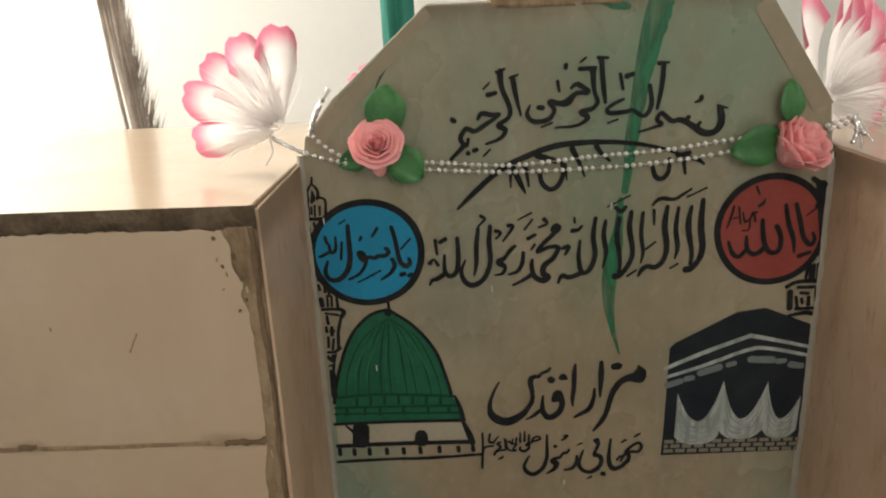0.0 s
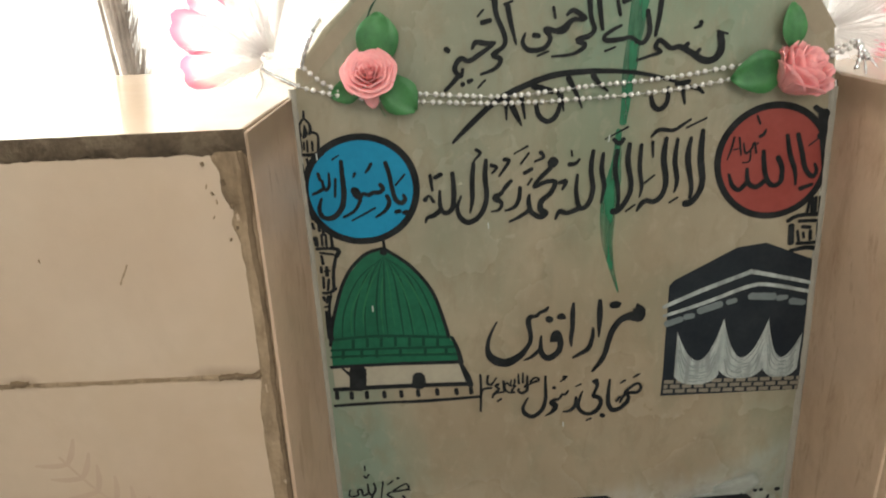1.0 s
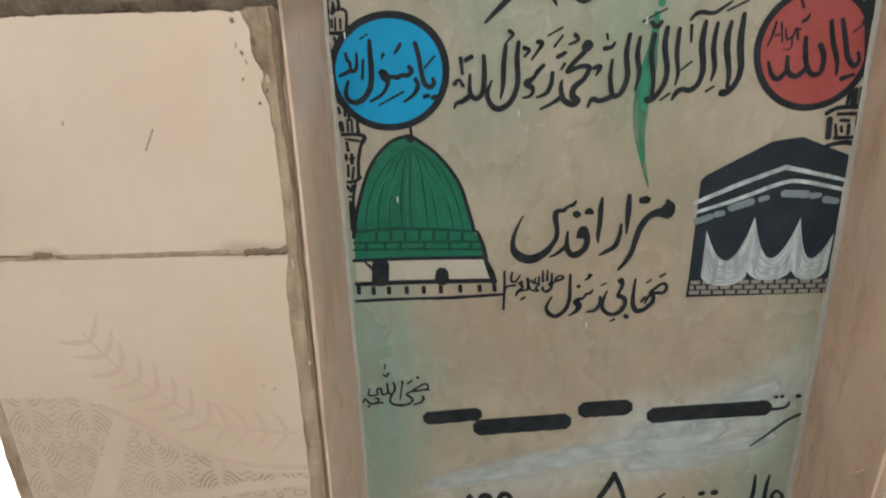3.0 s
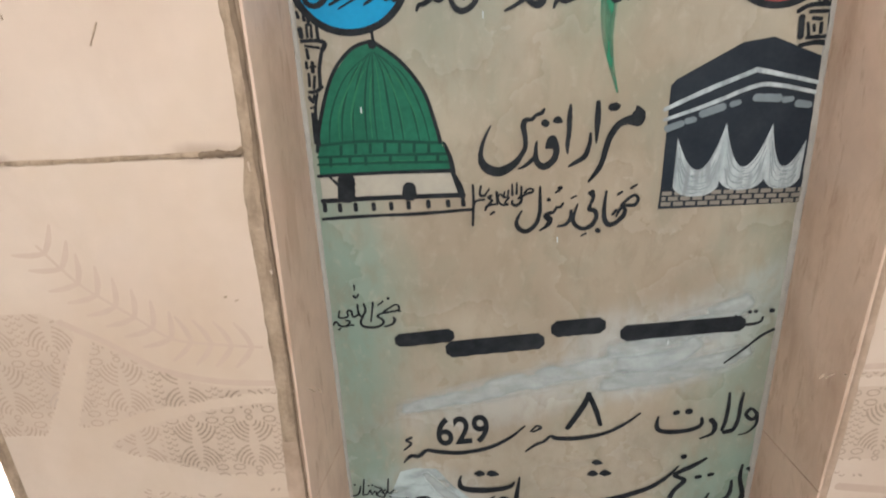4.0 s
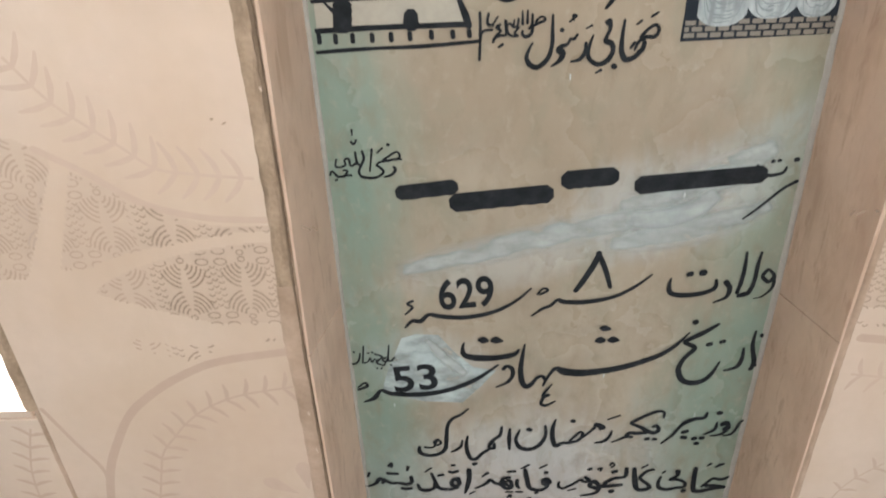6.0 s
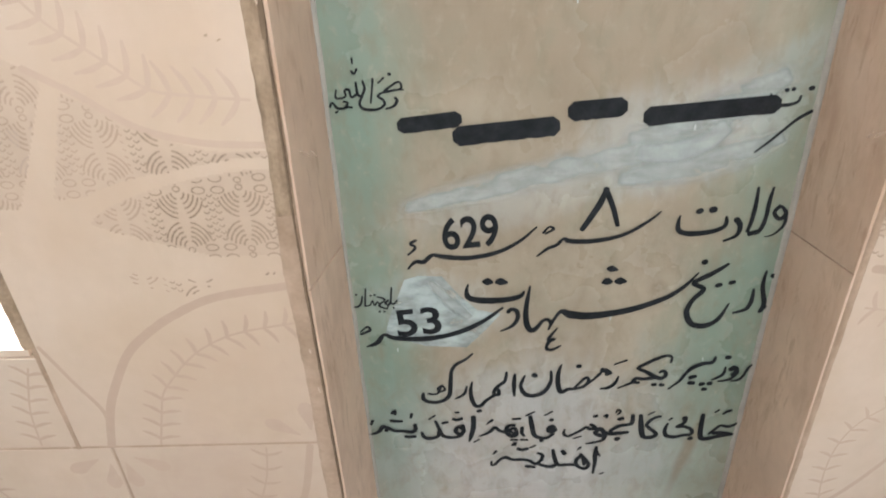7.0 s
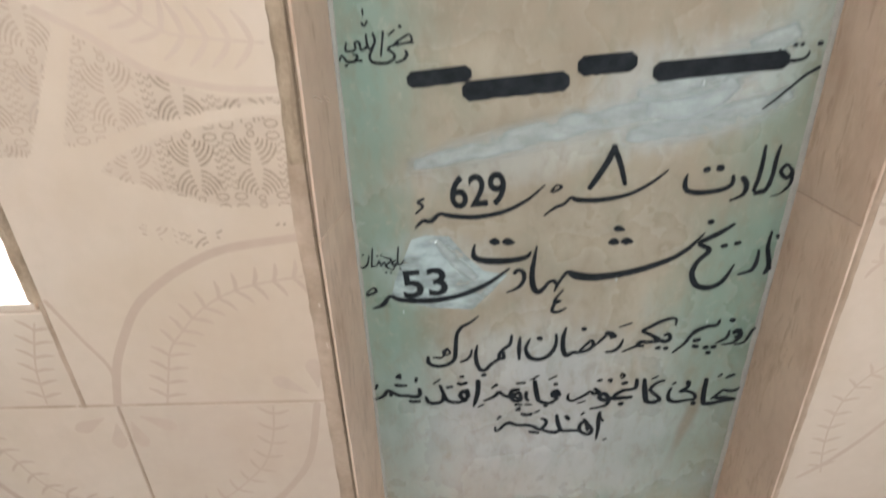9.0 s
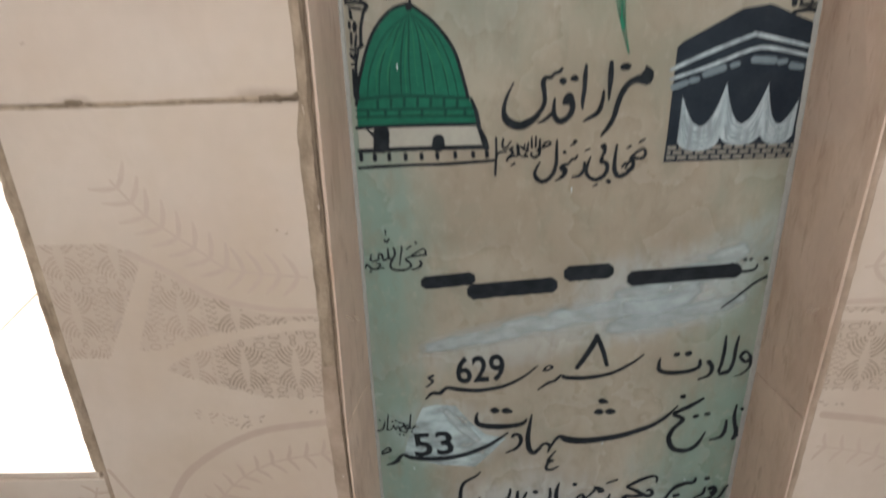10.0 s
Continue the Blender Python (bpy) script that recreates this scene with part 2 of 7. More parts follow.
SLAB.node_tree.links.new(blend_chain(SLAB.node_tree, _from, [
    (-0.02, 1.52, 0.34, 0.22, 0, 0.6, 0.32, PALEGREEN),
    (0.03, 1.56, 0.05, 0.12, 4, 0.5, 0.5, GREENWASH),
    (-0.10, 1.50, 0.05, 0.13, 0, 0.5, 0.35, GREENWASH),
    (0.02, 1.44, 0.05, 0.15, 2, 0.5, 0.5, (0.13, 0.24, 0.17)),
    (-0.19, 1.50, 0.04, 0.06, 0, 0.5, 0.4, GREENWASH),
    (0.15, 1.52, 0.04, 0.07, 0, 0.5, 0.4, GREENWASH),
    (0.10, 1.555, 0.09, 0.08, 0, 0.4, 0.6, (0.19, 0.29, 0.205)),
    (0.0, 1.615, 0.30, 0.022, 0, 0.4, 0.7, (0.15, 0.10, 0.06)),
    (-0.05, 1.16, 0.16, 0.10, 20, 0.7, 0.35, (0.295, 0.218, 0.138)),
    (0.05, 1.04, 0.24, 0.09, 5, 0.7, 0.55, (0.295, 0.222, 0.148)),
    (0.05, 1.30, 0.10, 0.12, -10, 0.7, 0.30, (0.285, 0.212, 0.132)),
    (-0.12, 1.33, 0.05, 0.10, 10, 0.6, 0.35, PALEGREEN),
    (-0.235, 1.03, 0.055, 0.16, 0, 0.45, 0.6, GREENWASH),
    (-0.255, 0.75, 0.045, 0.38, 0, 0.45, 0.7, GREENWASH),
    (-0.23, 0.45, 0.060, 0.25, 0, 0.5, 0.8, GREENWASH),
    (0.225, 0.92, 0.055, 0.20, 0, 0.5, 0.6, GREENWASH),
    (0.21, 0.68, 0.07, 0.16, 0, 0.5, 0.6, GREENWASH),
    (0.20, 0.46, 0.09, 0.26, 8, 0.5, 0.7, GREENWASH),
    (0.09, 0.33, 0.12, 0.13, 0, 0.5, 0.65, GREENWASH),
    (-0.04, 0.38, 0.21, 0.17, 0, 0.6, 0.85, (0.44, 0.42, 0.39)),
    (-0.05, 0.185, 0.30, 0.05, 0, 0.4, 0.9, (0.08, 0.20, 0.14)),
    (0.11, 0.93, 0.10, 0.06, -14, 0.35, 0.45, WHITEWASH),
    (0.20, 1.00, 0.11, 0.04, -28, 0.3, 0.3, WHITEWASH),
    (-0.02, 0.875, 0.20, 0.032, -12, 0.4, 0.35, WHITEWASH),
    (-0.17, 0.70, 0.085, 0.06, 6, 0.2, 0.25, WHITEWASH),
    (-0.02, 0.55, 0.12, 0.05, 6, 0.5, 0.4, WHITEWASH),
    (0.185, 0.43, 0.009, 0.09, 10, 0.35, 0.5, RUST),
]), _b.inputs["Base Color"])
mottle(SLAB, (0.235, 0.183, 0.118), 30, (1.6, 1, 0.8), 0.40)
mottle(SLAB, (0.20, 0.22, 0.155), 17, (1.0, 1, 0.6), 0.32)
mottle(SLAB, (0.44, 0.375, 0.285), 75, (1, 1, 0.7), 0.35, 0.55, 0.72)

# dirt at the worn top corners of the reveals
_b = REVEAL.node_tree.nodes["Principled BSDF"]
_from = _b.inputs["Base Color"].links[0].from_socket
REVEAL.node_tree.links.new(blend_chain(REVEAL.node_tree, _from, [
    (-0.281, 1.452, 0.05, 0.020, 0, 0.5, 0.6, (0.20, 0.135, 0.085)),
    (0.250, 1.452, 0.05, 0.020, 0, 0.5, 0.6, (0.20, 0.135, 0.085)),
]), _b.inputs["Base Color"])

# dirt smeared on the tiles beside the grout
_b = TILE.node_tree.nodes["Principled BSDF"]
_from = _b.inputs["Base Color"].links[0].from_socket
TILE.node_tree.links.new(blend_chain(TILE.node_tree, _from, [
        (-0.33, 1.245, 0.035, 0.008, 0, 0.5, 0.5, (0.25, 0.175, 0.12)),
    (-0.517, 1.243, 0.016, 0.007, 0, 0.5, 0.5, (0.25, 0.175, 0.12)),
    (-0.39, 1.37, 0.09, 0.07, 25, 0.8, 0.20, (0.46, 0.33, 0.24)),
    (-0.52, 1.30, 0.09, 0.05, -15, 0.8, 0.20, (0.46, 0.33, 0.24)),
    (-0.49, 1.02, 0.10, 0.08, 30, 0.8, 0.28, (0.50, 0.35, 0.24)),
    (-0.42, 0.72, 0.12, 0.06, 0, 0.8, 0.22, (0.50, 0.35, 0.24)),
    (-0.45, 0.55, 0.16, 0.07, 0, 0.8, 0.30, (0.48, 0.34, 0.25)),
    (0.32, 0.90, 0.05, 0.12, 0, 0.8, 0.30, (0.46, 0.32, 0.23)),
]), _b.inputs["Base Color"])

def thin_paint(name, colour, second, stretch, turn, least, most, feathered=False):
    """Brushed paint, through which the stone shows along the bristle marks. feathered: it thins out towards the rim of a stroke."""
    m = node_material(name, colour, 0.35, var=0.15, scale=40, fine=200, bump=0.05, second=second)
    nt = m.node_tree
    N, L = nt.nodes, nt.links
    clear, mix, marks, span, tc, mp = (N.new(k) for k in ("ShaderNodeBsdfTransparent", "ShaderNodeMixShader", "ShaderNodeTexNoise", "ShaderNodeMapRange", "ShaderNodeTexCoord", "ShaderNodeMapping"))
    mp.inputs["Scale"].default_value, mp.inputs["Rotation"].default_value = stretch, (0, radians(turn), 0)
    marks.inputs["Scale"].default_value, marks.inputs["Detail"].default_value = 60, 5
    span.inputs["From Min"].default_value, span.inputs["From Max"].default_value = 0.35, 0.62
    span.inputs["To Min"].default_value, span.inputs["To Max"].default_value = least, most
    L.new(tc.outputs["Object"], mp.inputs["Vector"])
    L.new(mp.outputs[0], marks.inputs["Vector"])
    L.new(marks.outputs["Fac"], span.inputs["Value"])
    cover = span.outputs[0]
    if feathered:
        uv, sep = N.new("ShaderNodeUVMap"), N.new("ShaderNodeSeparateXYZ")
        L.new(uv.outputs[0], sep.inputs[0])
        for axis, reach in ((0, 0.14), (1, 0.36)):
            fold, rim, thin = N.new("ShaderNodeMath"), N.new("ShaderNodeMapRange"), N.new("ShaderNodeMath")
            fold.operation, thin.operation, rim.interpolation_type = "PINGPONG", "MULTIPLY", "SMOOTHSTEP"
            fold.inputs[1].default_value, rim.inputs["From Max"].default_value = 0.5, reach
            L.new(sep.outputs[axis], fold.inputs[0])
            L.new(fold.outputs[0], rim.inputs["Value"])
            L.new(rim.outputs[0], thin.inputs[0])
            L.new(cover, thin.inputs[1])
            cover = thin.outputs[0]
    L.new(cover, mix.inputs[0])
    L.new(clear.outputs[0], mix.inputs[1])
    L.new(N["Principled BSDF"].outputs[0], mix.inputs[2])
    L.new(mix.outputs[0], N["Material Output"].inputs["Surface"])
    return m


GREENPAINT = thin_paint("thin_green_paint", (0.012, 0.15, 0.075), (0.02, 0.20, 0.10), (2.0, 1.0, 0.35), 0, 0.35, 0.92)
WHITESMEAR = thin_paint("thin_white_paint", (0.50, 0.53, 0.49), (0.42, 0.46, 0.43), (0.30, 1.0, 0.7), 20, 0.40, 0.72, True)
DRAPEWHITE = thin_paint("thin_white_drape_paint", (0.50, 0.53, 0.51), (0.36, 0.41, 0.40), (2.0, 1.0, 0.35), -30, 0.58, 1.0)
PALESMEAR = thin_paint("thin_pale_blue_white_paint", (0.50, 0.56, 0.53), (0.43, 0.50, 0.48), (0.4, 1.0, 0.8), 30, 0.35, 0.85)


def petal_material(name, inner, rim, r0, r1):
    """White at the heart and pink along the rim, by the distance from the flower's middle."""
    m = node_material(name, inner, 0.6, var=0.03, scale=60, fine=400, bump=0.2, bump_dist=0.0005)
    nt = m.node_tree
    N, L = nt.nodes, nt.links
    b = N["Principled BSDF"]
    src = b.inputs["Base Color"].links[0].from_socket
    at = N.new("ShaderNodeUVMap")
    sep = N.new("ShaderNodeSeparateXYZ")
    L.new(at.outputs[0], sep.inputs[0])
    mr = N.new("ShaderNodeMapRange")
    mr.interpolation_type = "SMOOTHSTEP"
    mr.inputs["From Min"].default_value, mr.inputs["From Max"].default_value = r0, r1
    L.new(sep.outputs[1], mr.inputs["Value"])
    mx = N.new("ShaderNodeMix")
    mx.data_type = "RGBA"
    L.new(mr.outputs[0], mx.inputs[0])
    L.new(src, mx.inputs[6])
    mx.inputs[7].default_value = (*rim, 1)
    L.new(mx.outputs[2], b.inputs["Base Color"])
    return m


def let_light_through(m, share):
    """Thin stuff: part of the light goes through."""
    nt = m.node_tree
    b = nt.nodes["Principled BSDF"]
    tl, mx = nt.nodes.new("ShaderNodeBsdfTranslucent"), nt.nodes.new("ShaderNodeMixShader")
    nt.links.new(b.inputs["Base Color"].links[0].from_socket, tl.inputs["Color"])
    mx.inputs[0].default_value = share
    nt.links.new(b.outputs[0], mx.inputs[1])
    nt.links.new(tl.outputs[0], mx.inputs[2])
    nt.links.new(mx.outputs[0], nt.nodes["Material Output"].inputs["Surface"])
    return m


PETAL = petal_material("white_petal_with_pink_rim", (0.90, 0.86, 0.87), (0.86, 0.25, 0.38), 0.76, 0.98)
let_light_through(PETAL, 0.55)


# ---- mesh helpers ----
def mesh_object(name, bm, material, parent=None, smooth=False):
    me = bpy.data.meshes.new(name)
    bmesh.ops.recalc_face_normals(bm, faces=bm.faces)
    bm.to_mesh(me)
    bm.free()
    if smooth:
        for p in me.polygons:
            p.use_smooth = True
    me.materials.append(material)
    ob = new(name, me)
    if parent:
        ob.parent = parent
        ob.matrix_parent_inverse = parent.matrix_world.inverted()
    return ob


def part(name, bm, material, parent, label="", smooth=False):
    return tagged(mesh_object(name, bm, material, parent, smooth), label)


def add_box(bm, x0, x1, y0, y1, z0, z1, bevel=0.0):
    b = bmesh.new()
    m = Matrix.LocRotScale(((x0 + x1) / 2, (y0 + y1) / 2, (z0 + z1) / 2), None, (x1 - x0, y1 - y0, z1 - z0))
    bmesh.ops.create_cube(b, size=1, matrix=m)
    if bevel:
        bmesh.ops.bevel(b, geom=b.edges[:], offset=bevel, segments=2, affect="EDGES", profile=0.5)
    tmp = bpy.data.meshes.new("tmp")
    b.to_mesh(tmp)
    b.free()
    bm.from_mesh(tmp)
    bpy.data.meshes.remove(tmp)
    return bm


def box(x0, x1, y0, y1, z0, z1, bevel=0.0):
    return add_box(bmesh.new(), x0, x1, y0, y1, z0, z1, bevel)


def prism(outline, y0, y1, bevel=0.0):
    """A plate with the outline (x, z), from y0 to y1."""
    bm = bmesh.new()
    f = bm.faces.new([bm.verts.new((x, y0, z)) for x, z in outline])
    r = bmesh.ops.extrude_face_region(bm, geom=[f])
    for v in r["geom"]:
        if isinstance(v, bmesh.types.BMVert):
            v.co.y = y1
    if bevel:
        bmesh.ops.bevel(bm, geom=bm.edges[:], offset=bevel, segments=2, affect="EDGES", profile=0.5)
    return bm


def plate(corners, thick, bevel=0.0):
    """A plate over four corners given in order, grown by the vector thick."""
    bm = bmesh.new()
    f = bm.faces.new([bm.verts.new(c) for c in corners])
    r = bmesh.ops.extrude_face_region(bm, geom=[f])
    bmesh.ops.translate(bm, verts=[v for v in r["geom"] if isinstance(v, bmesh.types.BMVert)], vec=thick)
    if bevel:
        bmesh.ops.bevel(bm, geom=bm.edges[:], offset=bevel, segments=1, affect="EDGES")
    return bm


def bead_strip(path, half, y, proud, seed, ragged=0.35, step=0.006, calm=1.0):
    """A smeared strip of grout along path (x, z): uneven in width, domed, on the plane y."""
    rng = random.Random(seed)
    bm = bmesh.new()
    pts = [Vector((p[0], p[1])) for p in path]
    samples = []
    for a, b in zip(pts, pts[1:]):
        n = max(2, int((b - a).length / step))
        samples += [a.lerp(b, k / n) for k in range(n)]
    samples.append(pts[-1])
    rows, wl, wr = [], 0.0, 0.0
    for k, p in enumerate(samples):
        d = (samples[min(k + 1, len(samples) - 1)] - samples[max(k - 1, 0)]).normalized()
        side = Vector((-d.y, d.x))
        wl = 0.75 * wl + rng.uniform(-1, 1) * ragged
        wr = 0.75 * wr + rng.uniform(-1, 1) * ragged * calm
        row = []
        for u in (-1, -0.55, 0, 0.55, 1):
            w = half * (1 + (wl if u < 0 else wr)) * u
            q = p + side * w
            h = proud * (1 - u * u) * rng.uniform(0.6, 1.3)
            row.append(bm.verts.new((q.x, y - h + (0.0012 if abs(u) == 1 else 0), q.y)))
        rows.append(row)
    for a, b in zip(rows, rows[1:]):
        for k in range(4):
            bm.faces.new((a[k], a[k + 1], b[k + 1], b[k]))
    return bm


class lettering:
    """Brush writing on an upright plane: strokes through points (x, z, width) in millimetres. It becomes one mesh when put()."""
    waiting = []

    def __init__(self, name, material, plane=-0.0006):
        self.name, self.material, self.plane, self.bm, self.layer = name, material, plane, bmesh.new(), 0
        lettering.waiting.append(self)

    def at(self, x, z, lift=0.0):
        return self.bm.verts.new((x / 1000, self.plane - self.layer * 0.00002 - lift, z / 1000))

    def pen(self, *pts):
        self.layer += 1
        P = [Vector(p) for p in pts]
        if len(P) == 2:
            P = [P[0], P[0].lerp(P[1], 0.5), P[1]]
        line = []
        for k in range(len(P) - 1):
            a, b, c, d = P[max(k - 1, 0)], P[k], P[k + 1], P[min(k + 2, len(P) - 1)]
            for s in range(5):
                u = s / 5
                line.append(0.5 * ((2 * b) + (c - a) * u + (2 * a - 5 * b + 4 * c - d) * u * u + (3 * b - a - 3 * c + d) * u ** 3))
        line.append(P[-1])
        first, last = line[0], line[-1]
        d0, d1 = (line[1] - first), (last - line[-2])
        for d in (d0, d1):
            d.z = 0
        d0.normalize(), d1.normalize()
        # rounded ends
        e0, e1 = first - d0 * first.z * 0.3, last + d1 * last.z * 0.3
        e0.z, e1.z = first.z * 0.45, last.z * 0.45
        line = [e0] + line + [e1]
        left, right = [], []
        for k, p in enumerate(line):
            d = line[min(k + 1, len(line) - 1)] - line[max(k - 1, 0)]
            n = Vector((-d.y, d.x)).normalized() * max(p.z, 0.6) / 2
            wob = 1 + 0.06 * math.sin(k * 2.1 + p.x)
            left.append(self.at(p.x + n.x * wob, p.y + n.y * wob, k * 4e-7))
            right.append(self.at(p.x - n.x, p.y - n.y, k * 4e-7))
        uv, n = self.bm.loops.layers.uv.verify(), len(line) - 1
        for k in range(n):
            f = self.bm.faces.new((left[k], left[k + 1], right[k + 1], right[k]))
            for corner, at in zip(f.loops, ((k / n, 0.02), ((k + 1) / n, 0.02), ((k + 1) / n, 0.98), (k / n, 0.98))):
                corner[uv].uv = at

    def bar(self, a, b, width):
        self.layer += 1
        a, b = Vector(a), Vector(b)
        d = (b - a).normalized()
        n = Vector((-d.y, d.x)) * width / 2
        self.bm.faces.new([self.at(*(q)) for q in (a + n, b + n, b - n, a - n)])

    def fill(self, outline):
        self.layer += 1
        self.bm.faces.new([self.at(x, z) for x, z in outline])

    def disc(self, cx, cz, rx, rz, turn=0.0, inner=0.0):
        self.layer += 1
        t = radians(turn)
        ring = lambda f: [self.at(cx + f * (rx * math.cos(a) * math.cos(t) - rz * math.sin(a) * math.sin(t)) * (1 + 0.008 * math.sin(3 * a)),
                                  cz + f * (rx * math.cos(a) * math.sin(t) + rz * math.sin(a) * math.cos(t)) * (1 + 0.008 * math.cos(2 * a)))
                          for a in (2 * math.pi * k / 56 for k in range(56))]
        o = ring(1.0)
        if inner:
            q = ring(inner)
            for k in range(56):
                self.bm.faces.new((o[k], o[(k + 1) % 56], q[(k + 1) % 56], q[k]))
        else:
            self.bm.faces.new(o)

    def put(self, parent, label=""):
        for f in self.bm.faces:
            f.normal_update()
            if f.normal.y > 0:
                f.normal_flip()
        me = bpy.data.meshes.new(self.name)
        self.bm.to_mesh(me)
        self.bm.free()
        me.materials.append(self.material)
        ob = new(self.name, me)
        ob.parent = parent
        return tagged(ob, label)


# ---- the room ----
def structure(name, bm, material, label="", category=""):
    return tagged(mesh_object(name, bm, material), label, category, kind="structure")


structure("ground", box(-60, 60, -60, 60, -0.4, -0.3), EARTH, "dusty pale ground outside the shrine room", "ground")
structure("floor", box(-2.1, 2.2, -2.2, 1.5, -0.12, 0.0), FLOOR, "dark grey polished floor of the shrine room", "floor")
structure("ceiling", box(-2.1, 2.2, -2.2, 1.5, 3.0, 3.15), WHITEWALL, "plain white painted ceiling", "ceiling")
structure("wall_north", box(-2.1, 2.2, 1.3, 1.5, 0, 3.0), WHITEWALL, "bright white painted wall behind the headstone", "wall")
bm = box(-2.1, -1.9, -2.0, 0.1, 0, 3.0)
add_box(bm, -2.1, -1.9, 0.1, 1.3, 0, 1.44)
add_box(bm, -2.1, -1.9, 0.1, 1.3, 2.78, 3.0)
structure("wall_west", bm, WHITEWALL, "white painted wall with an open window", "wall")
structure("wall_east", box(2.0, 2.2, -2.0, 1.3, 0, 3.0), WHITEWALL, "white painted side wall", "wall")
# unseen south wall; its doorway is added to hold the front fill lamp
bm = box(-2.1, -0.38, -2.2, -2.0, 0, 3.0)
add_box(bm, 0.82, 2.2, -2.2, -2.0, 0, 3.0)
add_box(bm, -0.38, 0.82, -2.2, -2.0, 2.75, 3.0)
structure("wall_south", bm, WHITEWALL, "unseen white wall with an opening added for the front fill", "wall")

# ---- the tiled surround ----
FRONT, TOP = -0.138, 1.462


def left_back(z):
    return -0.278 + 0.003 * max(0.0, (z - 0.8) / 0.66)


def right_back(z):
    return 0.253 - 0.017 * max(0.0, (z - 0.8) / 0.66) ** 1.8


surround = tagged(new("tiled_surround"), "peach glazed tile surround with dirty brown grout holding a painted headstone", "tomb surround")
for x0, x1 in ((-0.602, -0.30), (0.275, 0.578)):
    part("masonry_pier", box(x0, x1, FRONT + 0.007, 0.215, 0, TOP - 0.010), DARKGROUT, surround, "dark stained mortar core")
part("masonry_back", box(-0.299, 0.274, 0.052, 0.215, 0, TOP - 0.06), DARKGROUT, surround, "dark stained mortar core")
part("masonry_foot", box(-0.299, 0.274, FRONT + 0.007, 0.050, 0, 0.165), DARKGROUT, surround, "dark stained mortar core")


def tile(parent, x0, x1, z0, z1, name="tile"):
    return part(name, box(x0, x1, FRONT, FRONT + 0.008, z0, z1, 0.0012), TILE, parent)


def along(table, z):
    """Straight lines between the (z, x) pairs of table."""
    for (z0, x0), (z1, x1) in zip(table, table[1:]):
        if z <= z1:
            return x0 + (x1 - x0) * max(0.0, (z - z0) / (z1 - z0))
    return table[-1][1]


# front edges of the reveals, and where the smeared grout ends on the tiles
LEFT_FRONT = ((0.0, -0.2890), (0.84, -0.2890), (0.92, -0.2876), (1.0, -0.2856), (1.15, -0.2840), (1.23, -0.2812), (1.46, -0.2800))
LEFT_SMEAR = ((0.0, -0.3120), (0.62, -0.3146), (0.69, -0.3131), (0.78, -0.3128), (0.88, -0.3150), (0.957, -0.3102), (1.0, -0.3080), (1.12, -0.3067), (1.21, -0.3066), (1.24, -0.3010), (1.31, -0.2996), (1.37, -0.2996), (1.378, -0.3035), (1.388, -0.3048), (1.396, -0.3008), (1.405, -0.3060), (1.418, -0.3085), (1.428, -0.3090), (1.44, -0.3125))
RIGHT_FRONT = ((0.0, 0.2525), (0.84, 0.2525), (0.96, 0.2550), (1.46, 0.2560))
RIGHT_SMEAR = ((0.0, 0.2640), (0.70, 0.2646), (0.85, 0.2660), (0.96, 0.2680), (1.44, 0.2690))

for x0, x1 in ((-0.600, -0.297), (0.262, 0.565)):
    tile(surround, x0, x1, 1.2425, 1.4440)
tile(surround, -0.600, -0.297, 0.6175, 1.2395)
tile(surround, 0.262, 0.565, 0.2675, 1.2395)
tile(surround, -0.5605, -0.297, 0.002, 0.6145)
tile(surround, 0.262, 0.535, 0.002, 0.2645)
tile(surround, 0.538, 0.565, 0.002, 0.2645)
for x0, x1 in ((-0.296, 0.0), (0.003, 0.261)):
    tile(surround, x0, x1, 0.002, 0.160)
part("ledge_tile", plate([(-0.600, FRONT + 0.001, TOP), (-0.287, FRONT + 0.001, TOP), (-0.279, 0.0, TOP), (-0.277, 0.222, TOP), (-0.600, 0.222, TOP)], Vector((0, 0, -0.009)), 0.0012), TILE, surround)
part("ledge_tile", plate([(0.262, FRONT + 0.001, TOP), (0.565, FRONT + 0.001, TOP), (0.565, 0.222, TOP), (0.240, 0.222, TOP), (0.240, 0.0, TOP)], Vector((0, 0, -0.009)), 0.0012), TILE, surround)
for x in (-0.607, 0.559):
    part("side_tile", box(x - 0.003, x + 0.009, FRONT + 0.010, 0.222, 0.0, TOP - 0.011, 0.001), TILE, surround)

# the reveals: two pieces a side that meet in a slanting cut
for back, edge, out in ((left_back, LEFT_FRONT, -1), (right_back, RIGHT_FRONT, 1)):
    for (zf0, zb0), (zf1, zb1) in (((0.172, 0.172), (0.8435, 0.8075)), ((0.8445, 0.8085), (TOP - 0.001, TOP - 0.001))):
        zs = [zf0 + (zf1 - zf0) * k / 4 for k in range(5)]
        part("reveal_tile", plate([(along(edge, z), FRONT - 0.004, z) for z in zs[::-1]] + [(back(zb0), 0.0, zb0), (back(zb0 * 0.5 + zb1 * 0.5), 0.0, zb0 * 0.5 + zb1 * 0.5), (back(zb1), 0.0, zb1)],
                                  Vector((out * 0.0028, 0, 0)), 0.0006), REVEAL, surround, "pinkish beige veined tile, cut on a slant")
part("sill_tile", plate([(-0.287, FRONT - 0.003, 0.171), (0.2525, FRONT - 0.003, 0.171), (0.2525, 0.0, 0.171), (-0.278, 0.0, 0.171)], Vector((0, 0, -0.008)), 0.0008), REVEAL, surround)

